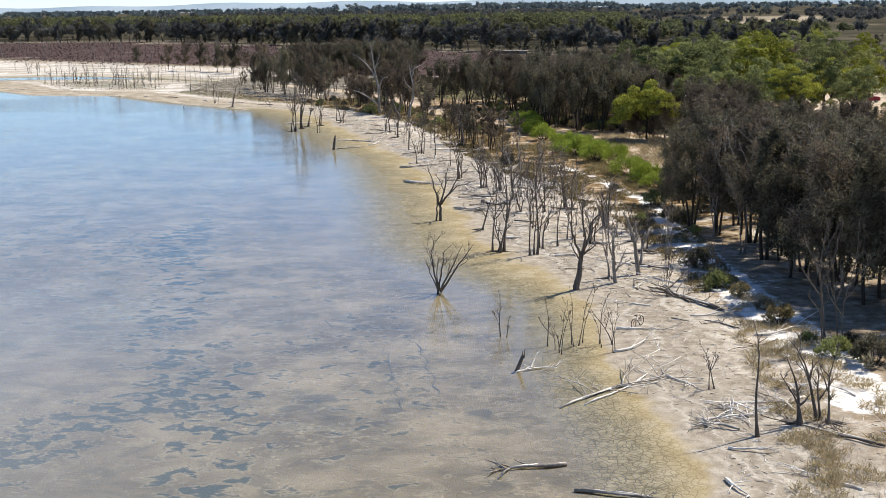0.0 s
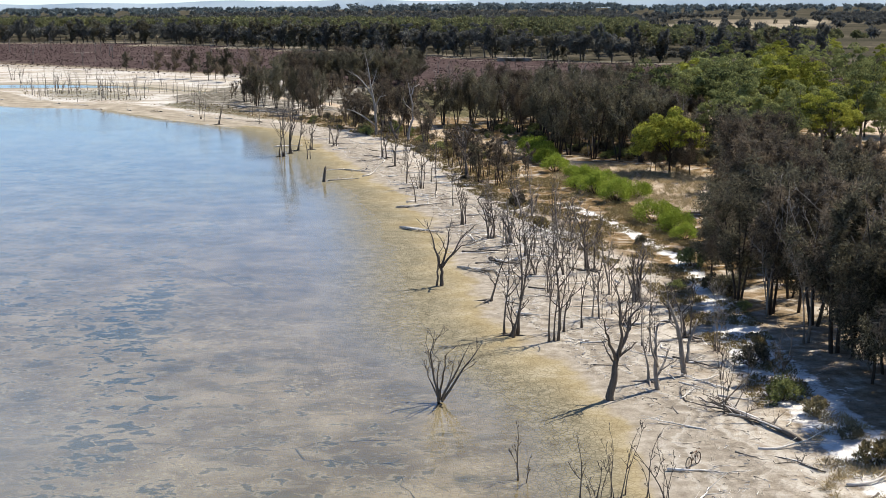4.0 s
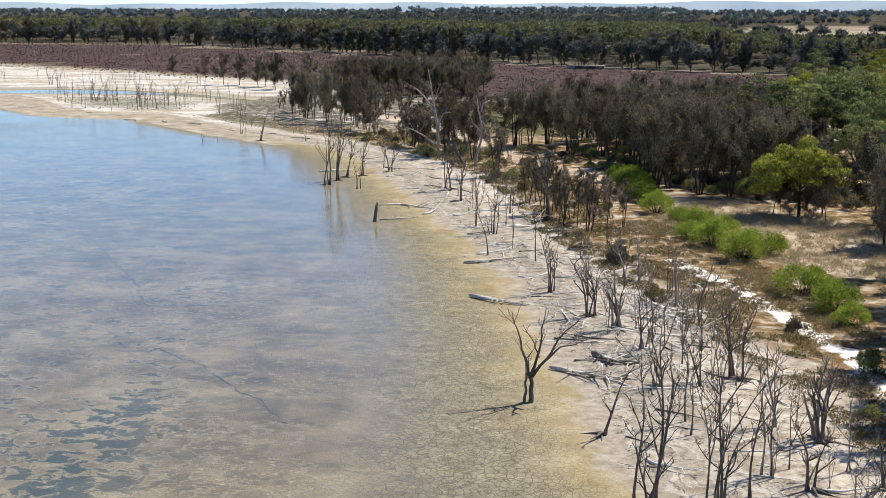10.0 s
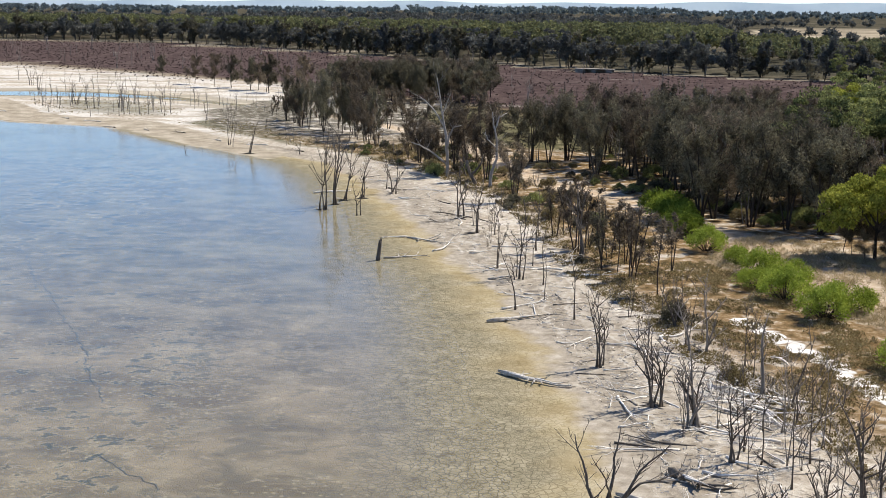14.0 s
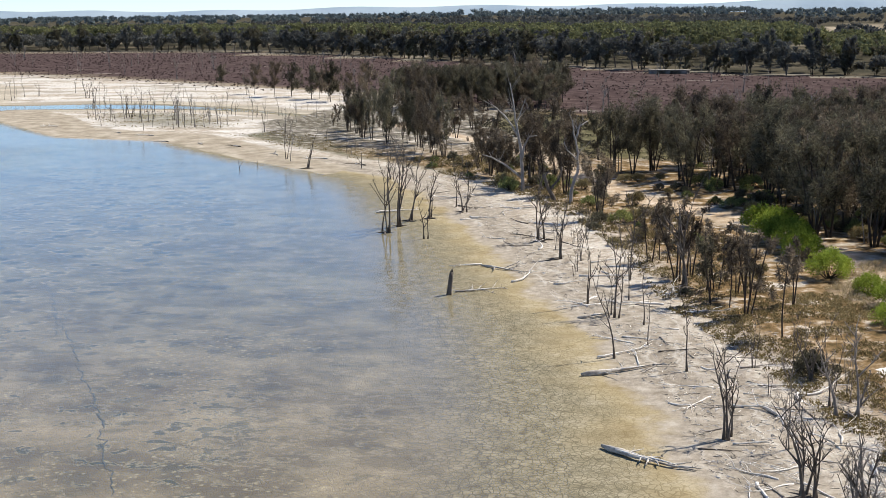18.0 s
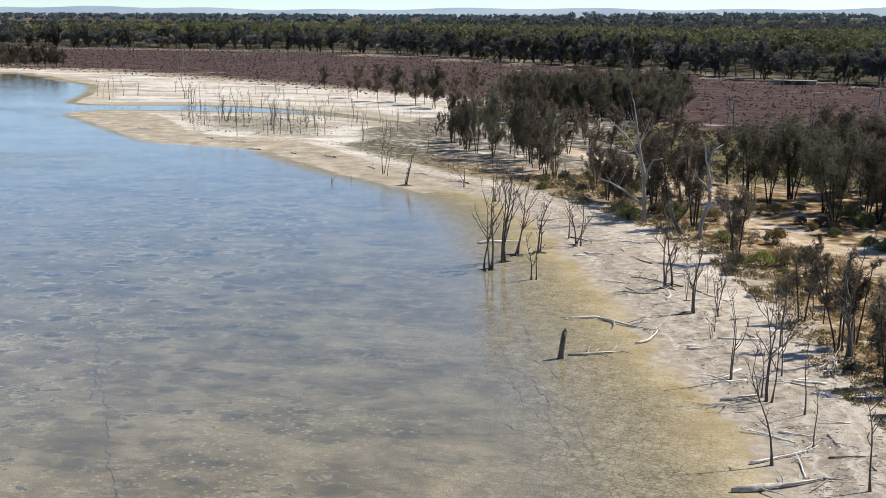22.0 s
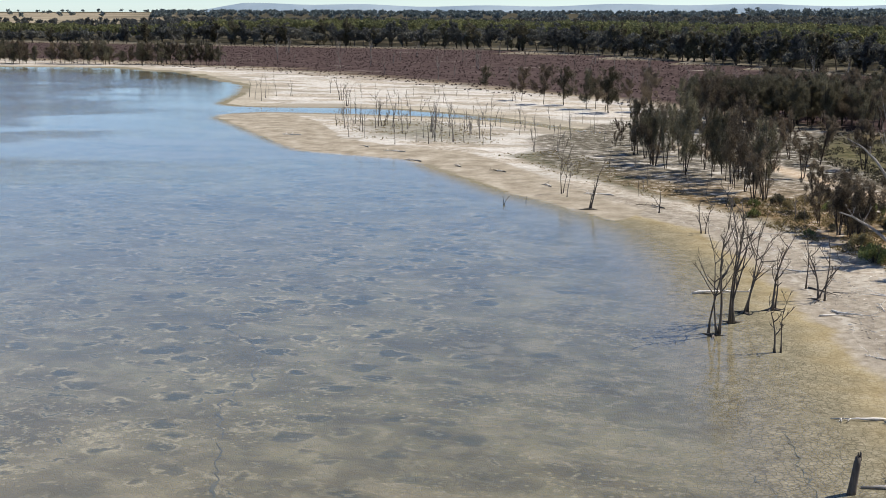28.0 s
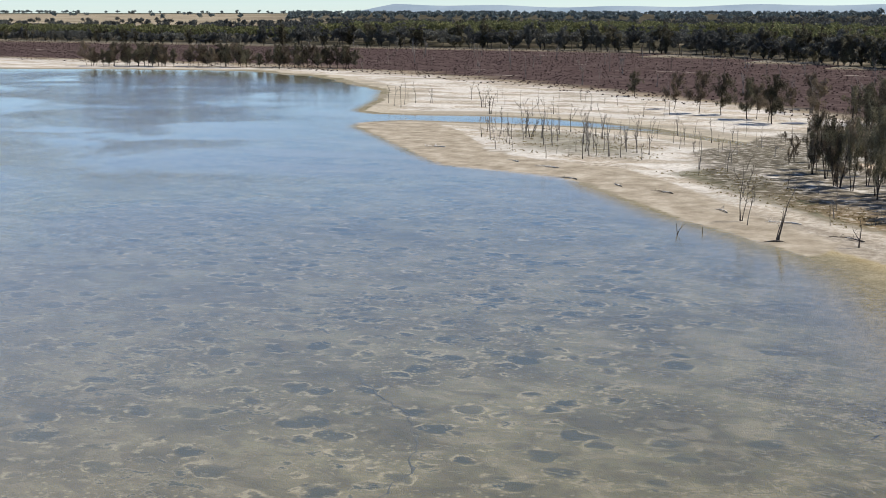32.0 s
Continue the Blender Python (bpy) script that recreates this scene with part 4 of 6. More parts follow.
# the wood beyond the clearing
for x, y, h in [(2.3, 161.8, 9.6), (3.6, 163.1, 10.2), (6.7, 159.6, 10.6), (9.7, 158.7, 10.4), (-0.9, 182.8, 8.7), (-4.9, 191.7, 8.6), (-8.8, 190.7, 8.9), (0.4, 178.6, 9.4), (-15.1, 200.3, 8.5), (-17.6, 202.8, 8.6), (12.4, 156.3, 9.8), (-20.5, 214.7, 6.8), (-13.5, 205.3, 8.9), (-9.8, 196.7, 8.9), (-6, 195.3, 8.5), (2.1, 187, 9.8)]:
    OAKS.put(tree_rng, x, y, h)
WOOD_FAR = [(-14, 206), (-3, 187), (3, 168), (10, 160), (16, 158), (18, 176), (17, 200), (14, 218), (-2, 219)]
for x, y in scatter(tree_rng, WOOD_FAR, 3.0, 84):
    (FILL if tree_rng.random() < 0.55 else OAKS).put(tree_rng, x, y, tree_rng.uniform(7.5, 10.5))
STAND = [(-76, 312), (-66, 300), (-40, 298), (-38, 308), (-58, 320), (-74, 326)]
for x, y in scatter(tree_rng, STAND, 4.6, 26):
    OAKS.put(tree_rng, x, y, tree_rng.uniform(6.5, 9))
BACK_STAND = [(-64, 290), (-50, 294), (-39, 296), (-37, 310), (-41, 332), (-58, 330), (-66, 312)]
for x, y in scatter(tree_rng, BACK_STAND, 3.4, 50):
    FILL.put(tree_rng, x, y, tree_rng.uniform(6.5, 9))
# head of the lake
for k in range(76):
    f = k / 75
    x, y = -352 + 92 * f + tree_rng.uniform(-4, 4), 418 + 28 * f + tree_rng.uniform(-3, 3)
    FILL.put(tree_rng, x, y, tree_rng.uniform(5, 8.8))

# ---- gums ----
GUMS = Kit([(gum(21, 10, 9, M_GUM, "broad green gum tree with rounded leaf clumps", 40, 210), 10), (gum(22, 10, 7.5, M_GUM, "broad green gum tree with rounded leaf clumps", 34, 210), 10), (gum(23, 10, 8, M_YELLOW, "yellow-green gum tree with a dense domed crown", 38, 210, depth=0.1), 10)])
DOMES = Kit([(gum(25, 7, 7.4, M_YELLOW, "rounded yellow-green gum with a domed crown on dark stems", 64, 230, (0.24, 0.075), "tree", "domed_gum", M_BARK, 0.34, (0.085, 0.13)), 7), (gum(26, 7, 6.6, M_GUM, "rounded green gum with a domed crown on dark stems", 60, 230, (0.24, 0.075), "tree", "domed_gum", M_BARK, 0.34, (0.085, 0.13)), 7)])
for x, y, h, w in [(15.4, 146, 7.5, 0), (26, 165, 8, 1), (36, 170, 8.5, 0), (31, 190, 10, 1), (22, 182, 10.5, 1), (44, 187, 8.2, 0), (48.5, 190, 8, 0), (34, 214, 10.5, 0), (24, 210, 10.5, 1)]:
    DOMES.put(tree_rng, x, y, h, w)
for x, y, h, w in [(14.5, 178.4, 11.5, 0), (20.3, 188.2, 10.4, 1), (18.9, 203.4, 9.6, 0), (26, 172, 11, 1), (33.5, 180.9, 12.2, 2), (24, 196, 11, 0), (30, 212, 11, 0), (38, 190, 11, 1), (22, 160, 9, 1), (36, 232, 11, 1), (18.6, 222.5, 9, 1), (28, 152, 8, 0), (34, 158, 9, 2), (42, 166, 9, 1), (26, 240, 11, 0), (40, 262, 11, 2)]:
    GUMS.put(tree_rng, x, y, h, w)
GUM_CLEARING = [(38, 192), (42, 160), (62, 160), (66, 215), (62, 238), (45, 238), (40, 228)]
GUM_STAND = [(15, 164), (34, 152), (60, 164), (80, 230), (74, 262), (22, 256), (17, 210)]
for x, y in scatter(tree_rng, GUM_STAND, 5.4, 58):
    if not inside_poly(np.array([x]), np.array([y]), GUM_CLEARING)[0]:
        GUMS.put(tree_rng, x, y, tree_rng.uniform(7.5, 11.5), tree_rng.choice((0, 1, 0, 1, 2))) if tree_rng.random() < 0.58 else FILL.put(tree_rng, x, y, tree_rng.uniform(6.5, 9.5))
WOOD_GUMS = [(30, 250), (60, 230), (130, 260), (190, 420), (150, 520), (30, 420), (16, 300)]
for x, y in scatter(tree_rng, WOOD_GUMS, 7.5, 56):
    (GUMS if tree_rng.random() < 0.6 else OAKS).put(tree_rng, x, y, tree_rng.uniform(6.5, 9))

# ---- far belts ----
FAR = "dark tree of the far belt behind the heath"
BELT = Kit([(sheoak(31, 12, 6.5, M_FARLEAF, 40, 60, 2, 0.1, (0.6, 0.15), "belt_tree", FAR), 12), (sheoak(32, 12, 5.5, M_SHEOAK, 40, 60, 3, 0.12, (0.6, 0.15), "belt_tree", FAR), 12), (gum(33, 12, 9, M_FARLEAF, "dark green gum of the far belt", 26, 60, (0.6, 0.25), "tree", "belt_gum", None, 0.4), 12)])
front = HEATH_FAR
for (x0, y0), (x1, y1) in zip(front, front[1:]):
    n = int(math.hypot(x1 - x0, y1 - y0) / 3.6)
    for k in range(n):
        f = (k + tree_rng.random()) / n
        BELT.put(tree_rng, x0 + (x1 - x0) * f + tree_rng.uniform(-2, 2), y0 + (y1 - y0) * f + tree_rng.uniform(0, 12), tree_rng.uniform(8.5, 14) * (0.66 if x0 < -440 else 1))


def far_woods(name, label, seed, poly, spacing, limit, h, mat, clumps=5, per=26, leaf=(1.7, 0.5)):
    """A far wood as one mesh of trunks and leafy crowns."""
    rng, nr = random.Random(seed), np.random.default_rng(seed)
    b = Build()
    xs, ys = [p[0] for p in poly], [p[1] for p in poly]
    px = nr.uniform(min(xs), max(xs), limit * 6)
    py = nr.uniform(min(ys), max(ys), limit * 6)
    ok = np.flatnonzero(inside_poly(px, py, poly))[:limit]
    for i in ok:
        t = rng.uniform(*h) * (0.68 if px[i] < -430 or px[i] > 20 else 1)
        if rng.random() > 0.08 and any(inside_poly(px[i:i + 1], py[i:i + 1], f)[0] for f in FIELDS):
            continue
        for _ in range(clumps):
            c = (px[i] + rng.uniform(-0.28, 0.28) * t, py[i] + rng.uniform(-0.28, 0.28) * t, t * rng.uniform(0.55, 0.86))
            s = t * rng.uniform(0.14, 0.22)
            b.tris(clump(nr, per, c, (s, s, s * 0.85), leaf[0], leaf[1], 0.1, True, 0.3, 0.7))
    return tagged(new(name, b.mesh(name, mat, False)), label, "woodland", kind="stuff")


FRONT = [(x, y + 2) for x, y in HEATH_FAR] + [(x, y + 26) for x, y in HEATH_FAR[::-1]]
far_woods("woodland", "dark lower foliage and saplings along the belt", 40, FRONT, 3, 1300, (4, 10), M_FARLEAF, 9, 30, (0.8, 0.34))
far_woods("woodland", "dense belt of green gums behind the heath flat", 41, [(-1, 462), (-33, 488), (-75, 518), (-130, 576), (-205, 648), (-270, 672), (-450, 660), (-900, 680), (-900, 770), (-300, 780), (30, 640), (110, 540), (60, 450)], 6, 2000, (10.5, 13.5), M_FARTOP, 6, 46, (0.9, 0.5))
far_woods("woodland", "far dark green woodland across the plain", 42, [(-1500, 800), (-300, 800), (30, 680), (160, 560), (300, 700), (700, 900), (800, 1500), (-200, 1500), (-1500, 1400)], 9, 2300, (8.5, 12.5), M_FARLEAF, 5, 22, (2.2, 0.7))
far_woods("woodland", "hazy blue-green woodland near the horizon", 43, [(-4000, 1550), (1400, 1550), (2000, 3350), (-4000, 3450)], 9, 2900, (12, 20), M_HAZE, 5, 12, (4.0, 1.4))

# ---- green shrubs by the clearing ----
GREEN = "bright green feathery shrub beside the clearing"
SHRUBS = Kit([(shrub(51, 2.4, 4.2, M_SHRUB, GREEN, 34), 2.4), (shrub(52, 2.4, 3.4, M_SHRUB, GREEN, 28), 2.4), (shrub(53, 2.4, 3.8, M_SHRUB, GREEN, 30), 2.4)])
for x, y, h in [(-1.4, 167.1, 2.6), (-0.4, 163, 2.8), (0.2, 160, 2.8), (0.8, 157, 2.6), (1.2, 154.1, 2.4), (2.5, 147, 2.6), (6.2, 138.5, 2.4), (7.3, 130.4, 2.8), (9.3, 125.2, 2.8), (10.9, 127.6, 2.4), (8, 135, 2.2), (4.8, 142, 1.8), (12.8, 113.6, 2.6), (14.3, 109, 2.4), (14.8, 105.2, 1.8), (5.5, 133.5, 1.9)]:
    SHRUBS.put(tree_rng, x, y, h * 0.86)

# ---- dead trees along the shore ----
dead_tree(17.0, 35.4, [(-0.3, 4.7, 0.1, 0)], "tall bare pole of a dead tree on the sand", 100, M_SNAG, right=(0.99, 0.13), roots=False)
dead_tree(18.7, 37.0, [(-0.4, 2.8, 0.14, 1), (-0.9, 2.3, 0.105, 1)], "broken dead stems leaning apart beside grey driftwood", 101, M_SNAG, right=(0.99, 0.13), roots=True)
dead_tree(19.8, 37.4, [(-1.5, 3.6, 0.12, 3), (0.1, 3.1, 0.09, 3), (-0.4, 2.4, 0.09, 3)], "dead dark tree with thin bare stems on dry sand", 102, M_SNAG, right=(0.99, 0.13), roots=True)
dead_tree(15.5, 41.8, [(-0.7, 2.1, 0.05, 1), (0.2, 2.0, 0.038, 1)], "small dead forked sapling on the sand", 103, M_SNAG, right=(0.99, 0.13), roots=False)
dead_tree(9.9, 48.3, [(-1.2, 2.3, 0.05, 1), (-0.3, 2.8, 0.038, 0), (0.5, 3.1, 0.038, 1), (-0.8, 1.7, 0.038, 0), (0.1, 2.3, 0.038, 1), (-0.6, 2.1, 0.038, 0), (0.7, 2.9, 0.04, 0), (-0.2, 3.2, 0.036, 0), (0.4, 2.6, 0.034, 0), (-0.9, 2.7, 0.034, 0), (0.9, 3.3, 0.04, 0), (0.2, 1.9, 0.03, 0)], "thicket of thin dead stems at the water edge", 104, M_SNAG, right=(0.99, 0.13), roots=False)
dead_tree(7.8, 49.1, [(-0.0, 2.6, 0.05, 1)], "thin dead stem standing in shallow water", 105, M_SNAG, right=(0.99, 0.13), roots=False)
dead_tree(8.4, 48.6, [(0.3, 1.7, 0.05, 1), (-0.2, 1.3, 0.038, 1)], "thin forked dead stem in shallow water", 106, M_SNAG, right=(0.99, 0.13), roots=False)
dead_tree(5.5, 51.0, [(-0.2, 2.4, 0.05, 1), (-0.4, 1.4, 0.038, 1), (0.3, 1.3, 0.038, 1)], "small dead sapling standing in the lake", 107, M_SNAG, right=(0.99, 0.13), roots=False)
dead_tree(22.0, 49.0, [(-0.2, 6.3, 0.1, 5), (-0.9, 4.6, 0.075, 4), (0.5, 5.4, 0.07, 4), (-0.5, 5.8, 0.06, 4)], "tall dead tree at the edge of the sheoak wood", 108, M_SNAG, right=(0.99, 0.13), roots=True)
dead_tree(11.0, 65.0, [(-0.3, 2.4, 0.12, 1)], "short grey dead trunk on the sand", 109, M_GREY, right=(0.99, 0.13), roots=True)
dead_tree(5.7, 73.0, [(0.4, 7.1, 0.1, 5), (-0.5, 6.3, 0.075, 5), (-0.0, 5.3, 0.075, 5)], "tall thin dead tree with bare branches at the shoreline", 110, M_SNAG, right=(0.99, 0.13), roots=False)
dead_tree(6.1, 75.1, [(0.7, 3.1, 0.1, 3), (0.3, 4.3, 0.075, 3)], "dead thin tree with bare twigs on grey sand", 111, M_SNAG, right=(0.99, 0.13), roots=False)
dead_tree(7.3, 75.8, [(0.2, 4.8, 0.08, 3)], "thin bare dead pole on grey sand", 112, M_SNAG, right=(0.99, 0.13), roots=False)
dead_tree(8.1, 78.1, [(0.1, 3.7, 0.08, 3), (-0.4, 3.0, 0.06, 3)], "thin bare dead tree on grey sand", 113, M_GREY, right=(0.99, 0.13), roots=False)
dead_tree(10.7, 83.7, [(-0.6, 2.1, 0.2, 1), (0.5, 3.8, 0.15, 1), (0.0, 3.8, 0.15, 1)], "grey dead tree with blunt upright limbs", 114, M_GREY, right=(0.99, 0.13), roots=True)
dead_tree(1.1, 82.7, [(1.4, 3.4, 0.11, 1)], "dead trunk leaning away from the water", 115, M_SNAG, right=(0.99, 0.13), roots=True)
dead_tree(3.2, 73.9, [(0.6, 7.4, 0.12, 4), (1.6, 5.7, 0.09, 4), (-0.6, 3.0, 0.09, 4), (1.2, 2.4, 0.09, 4), (0.1, 6.5, 0.09, 4)], "dark dead multi-stemmed tree at the water edge", 116, M_SNAG, right=(0.99, 0.13), roots=True)
dead_tree(9.8, 77.8, [(-0.2, 1.6, 0.1, 1), (0.6, 1.3, 0.075, 1)], "short grey dead stem on the sand", 117, M_GREY, right=(0.99, 0.13), roots=False)
dead_tree(8.8, 85.1, [(-0.8, 4.1, 0.1, 3), (0.3, 3.8, 0.075, 3)], "thin dead tree with bare twigs", 118, M_GREY, right=(0.99, 0.16), roots=False)
dead_tree(8.2, 78.2, [(0.1, 4.7, 0.08, 3)], "thin dead pole with short twigs", 119, M_SNAG, right=(0.99, 0.16), roots=False)
dead_tree(10.7, 83.1, [(-0.7, 2.9, 0.16, 3), (0.6, 3.8, 0.12, 3), (-0.4, 3.2, 0.12, 3)], "dead tree with upright bare limbs near the scrub", 120, M_SNAG, right=(0.99, 0.16), roots=True)
dead_tree(9.8, 76.9, [(-0.5, 2.8, 0.12, 3), (0.5, 2.6, 0.09, 3)], "dead forked tree on the sand", 121, M_SNAG, right=(0.99, 0.16), roots=True)
dead_tree(1.0, 102.1, [(-0.9, 2.6, 0.12, 4), (0.7, 2.9, 0.09, 4)], "dead forked tree among driftwood", 122, M_SNAG, right=(0.99, 0.16), roots=True)
dead_tree(-3.9, 111.8, [(-0.5, 4.3, 0.09, 3), (0.4, 3.7, 0.068, 3)], "slim dead tree on the sand", 123, M_SNAG, right=(0.99, 0.16), roots=False)
dead_tree(-0.8, 105.1, [(-0.7, 3.8, 0.11, 3), (0.4, 3.2, 0.083, 3)], "dead forked tree on the pale sand", 124, M_SNAG, right=(0.99, 0.16), roots=True)
dead_tree(4.3, 107.6, [(0.1, 4.3, 0.17, 0)], "upright grey dead trunk beside the scrub", 125, M_GREY, right=(0.99, 0.16), roots=True)
dead_tree(12.6, 77.4, [(-0.6, 2.6, 0.12, 3), (0.6, 2.1, 0.09, 3)], "dead forked tree with thin twigs", 126, M_SNAG, right=(0.99, 0.16), roots=True)
dead_tree(13.5, 74.1, [(-0.9, 3.1, 0.13, 4), (0.5, 2.9, 0.098, 4)], "dead tree with thin spreading twigs", 127, M_SNAG, right=(0.99, 0.16), roots=True)
dead_tree(-10.2, 124.3, [(-1.1, 4.7, 0.08, 1)], "leaning slim dead pole at the mud edge", 128, M_SNAG, right=(0.98, 0.17), roots=False)
dead_tree(-13.0, 136.7, [(-0.2, 5.0, 0.06, 1)], "thin dead pole on the sand", 129, M_SNAG, right=(0.98, 0.17), roots=False)
dead_tree(-11.0, 134.3, [(0.3, 5.6, 0.08, 3), (-0.2, 3.2, 0.06, 3)], "slim forked dead tree on the sand", 130, M_SNAG, right=(0.98, 0.17), roots=False)
dead_tree(-9.0, 131.6, [(-0.0, 4.1, 0.06, 1)], "thin dead pole on the sand", 131, M_SNAG, right=(0.98, 0.17), roots=False)
dead_tree(-6.1, 122.1, [(-0.4, 4.7, 0.07, 1)], "thin dead pole on the sand", 132, M_SNAG, right=(0.98, 0.17), roots=False)
dead_tree(-3.9, 111.5, [(-0.7, 4.6, 0.09, 3), (0.3, 2.7, 0.068, 3)], "slim forked dead tree beside pale driftwood", 133, M_SNAG, right=(0.98, 0.17), roots=False)
dead_tree(-1.0, 104.9, [(-1.1, 3.8, 0.12, 4), (1.0, 3.2, 0.09, 4), (0.2, 3.8, 0.09, 4)], "dead tree with spreading bare limbs on sand", 134, M_SNAG, right=(0.98, 0.17), roots=True)
dead_tree(1.0, 101.9, [(-0.7, 3.7, 0.16, 3), (0.8, 2.3, 0.12, 3), (0.1, 3.1, 0.12, 3)], "grey dead tree with crooked limbs among driftwood", 135, M_GREY, right=(0.98, 0.17), roots=True)
dead_tree(5.7, 105.9, [(0.9, 3.8, 0.09, 1)], "curved dead stem in the scrub", 136, M_SNAG, right=(0.98, 0.17), roots=False)
dead_tree(1.4, 115.6, [(-0.9, 3.3, 0.13, 3), (0.1, 4.8, 0.098, 3), (1.4, 1.4, 0.098, 3), (-1.2, 0.7, 0.098, 3), (0.8, 2.1, 0.098, 3)], "dead tree with many crooked limbs and a broken top", 137, M_GREY, right=(0.98, 0.17), roots=True)
dead_tree(0.2, 121.1, [(-1.0, 2.6, 0.12, 3), (0.5, 2.2, 0.09, 3)], "dead tree with dense dark twigs", 138, M_SNAG, right=(0.98, 0.17), roots=True)
dead_tree(7.6, 92.4, [(-1.3, 4.9, 0.14, 4), (0.5, 3.9, 0.105, 4), (-0.8, 4.2, 0.105, 4)], "tall dead tree with bent bare stems", 139, M_SNAG, right=(0.98, 0.17), roots=True)
dead_tree(3.6, 90.3, [(-0.8, 1.9, 0.12, 4), (0.6, 1.7, 0.09, 4)], "dead tree with thin crooked branches", 140, M_SNAG, right=(0.98, 0.17), roots=True)
dead_tree(2.4, 97.9, [(0.1, 3.3, 0.1, 4), (-0.5, 2.2, 0.075, 4), (0.7, 1.9, 0.075, 4)], "dead tree with thin crooked branches over driftwood", 141, M_SNAG, right=(0.98, 0.17), roots=False)
dead_tree(5.6, 90.7, [(-1.0, 2.6, 0.1, 3), (-0.2, 3.4, 0.075, 3)], "slim dead tree with bare twigs", 142, M_SNAG, right=(0.98, 0.17), roots=False)
dead_tree(-33.2, 161.3, [(0.4, 7.0, 0.13, 4), (-0.7, 6.0, 0.098, 4), (1.0, 6.0, 0.098, 4)], "dead tree standing in shallow water with wet base", 143, M_SNAG, right=(0.95, 0.3), roots=True)
dead_tree(-32.7, 164.7, [(0.3, 7.5, 0.15, 4), (1.1, 6.2, 0.112, 4), (-0.2, 7.8, 0.112, 4)], "tall dead tree standing in shallow water", 144, M_SNAG, right=(0.95, 0.3), roots=True)
dead_tree(-32.7, 167.7, [(1.2, 5.8, 0.11, 4), (2.0, 5.4, 0.083, 4)], "dead tree with curved stems in shallow water", 145, M_SNAG, right=(0.95, 0.3), roots=True)
dead_tree(-29.0, 158.8, [(-0.3, 3.2, 0.09, 3), (0.3, 3.4, 0.068, 3)], "small forked dead tree on ochre mud", 146, M_SNAG, right=(0.95, 0.3), roots=False)
dead_tree(-31.2, 169.2, [(1.2, 5.0, 0.12, 3), (0.3, 4.1, 0.09, 3)], "dead tree leaning over the ochre mud", 147, M_SNAG, right=(0.95, 0.3), roots=True)
dead_tree(-28.8, 173.0, [(-0.9, 3.9, 0.11, 3), (1.5, 2.8, 0.083, 3), (0.3, 4.8, 0.083, 3)], "dead forked tree on grey sand", 148, M_SNAG, right=(0.95, 0.3), roots=True)
dead_tree(-30.1, 176.4, [(-0.2, 5.7, 0.07, 1)], "thin dead pole on grey sand", 149, M_SNAG, right=(0.95, 0.3), roots=False)
dead_tree(-19.3, 158.6, [(-0.4, 4.5, 0.13, 4), (0.6, 3.8, 0.098, 4), (-0.1, 5.7, 0.098, 4)], "dead tree with thin bare branches on pale sand", 150, M_SNAG, right=(0.95, 0.3), roots=True)
dead_tree(-16.8, 151.1, [(0.5, 4.8, 0.12, 3), (-0.0, 3.4, 0.09, 3)], "slim dead tree on pale sand", 151, M_SNAG, right=(0.95, 0.3), roots=True)
dead_tree(-13.1, 137.0, [(-0.0, 4.9, 0.07, 0)], "thin bare pole on grey sand", 152, M_SNAG, right=(0.95, 0.3), roots=False)
dead_tree(-11.0, 144.4, [(0.0, 6.3, 0.08, 3)], "slim dead pole with twigs beside samphire", 153, M_SNAG, right=(0.95, 0.3), roots=False)
dead_tree(-8.4, 126.8, [(-0.1, 3.2, 0.06, 0)], "thin bare pole on grey sand", 154, M_GREY, right=(0.95, 0.3), roots=False)
dead_tree(-11.0, 133.4, [(0.2, 5.1, 0.09, 3), (0.6, 4.3, 0.068, 3), (-0.5, 1.5, 0.068, 3)], "slim dead forked tree on the sand", 155, M_SNAG, right=(0.95, 0.3), roots=False)
dead_tree(-7.0, 142.2, [(-0.9, 5.8, 0.17, 4), (0.2, 6.6, 0.128, 4)], "dark dead tree with crooked limbs above the scrub", 156, M_SNAG, right=(0.95, 0.3), roots=True)
dead_tree(-23.6, 188.2, [(-1.1, 2.6, 0.15, 3), (0.7, 3.1, 0.112, 3)], "crooked dead trunk under the white gum", 157, M_SNAG, right=(0.95, 0.3), roots=True)
dead_tree(-54.8, 204.1, [(1.4, 4.2, 0.13, 1), (0.6, 3.0, 0.098, 1)], "short crooked dead tree at the mud edge", 158, M_SNAG, right=(0.95, 0.3), roots=True)
dead_tree(-48.0, 204.5, [(-0.0, 2.4, 0.1, 1)], "small dead stump on the sand", 159, M_SNAG, right=(0.95, 0.3), roots=False)
dead_tree(-60.4, 212.9, [(-0.2, 5.1, 0.08, 3), (1.0, 4.6, 0.06, 3)], "thin dead stems on the sandbank", 160, M_SNAG, right=(0.95, 0.3), roots=False)
dead_tree(-59.4, 211.1, [(0.5, 4.0, 0.06, 1)], "thin dead stem on the sandbank", 161, M_GREY, right=(0.95, 0.3), roots=False)
dead_tree(-63.2, 203.6, [(-0.1, 1.1, 0.07, 0), (0.7, 1.1, 0.053, 0)], "short broken stake in shallow water", 162, M_SNAG, right=(0.91, 0.41), roots=False)
dead_tree(-61.6, 205.2, [(-0.0, 0.8, 0.06, 0)], "short stake in shallow water", 163, M_SNAG, right=(0.91, 0.41), roots=False)
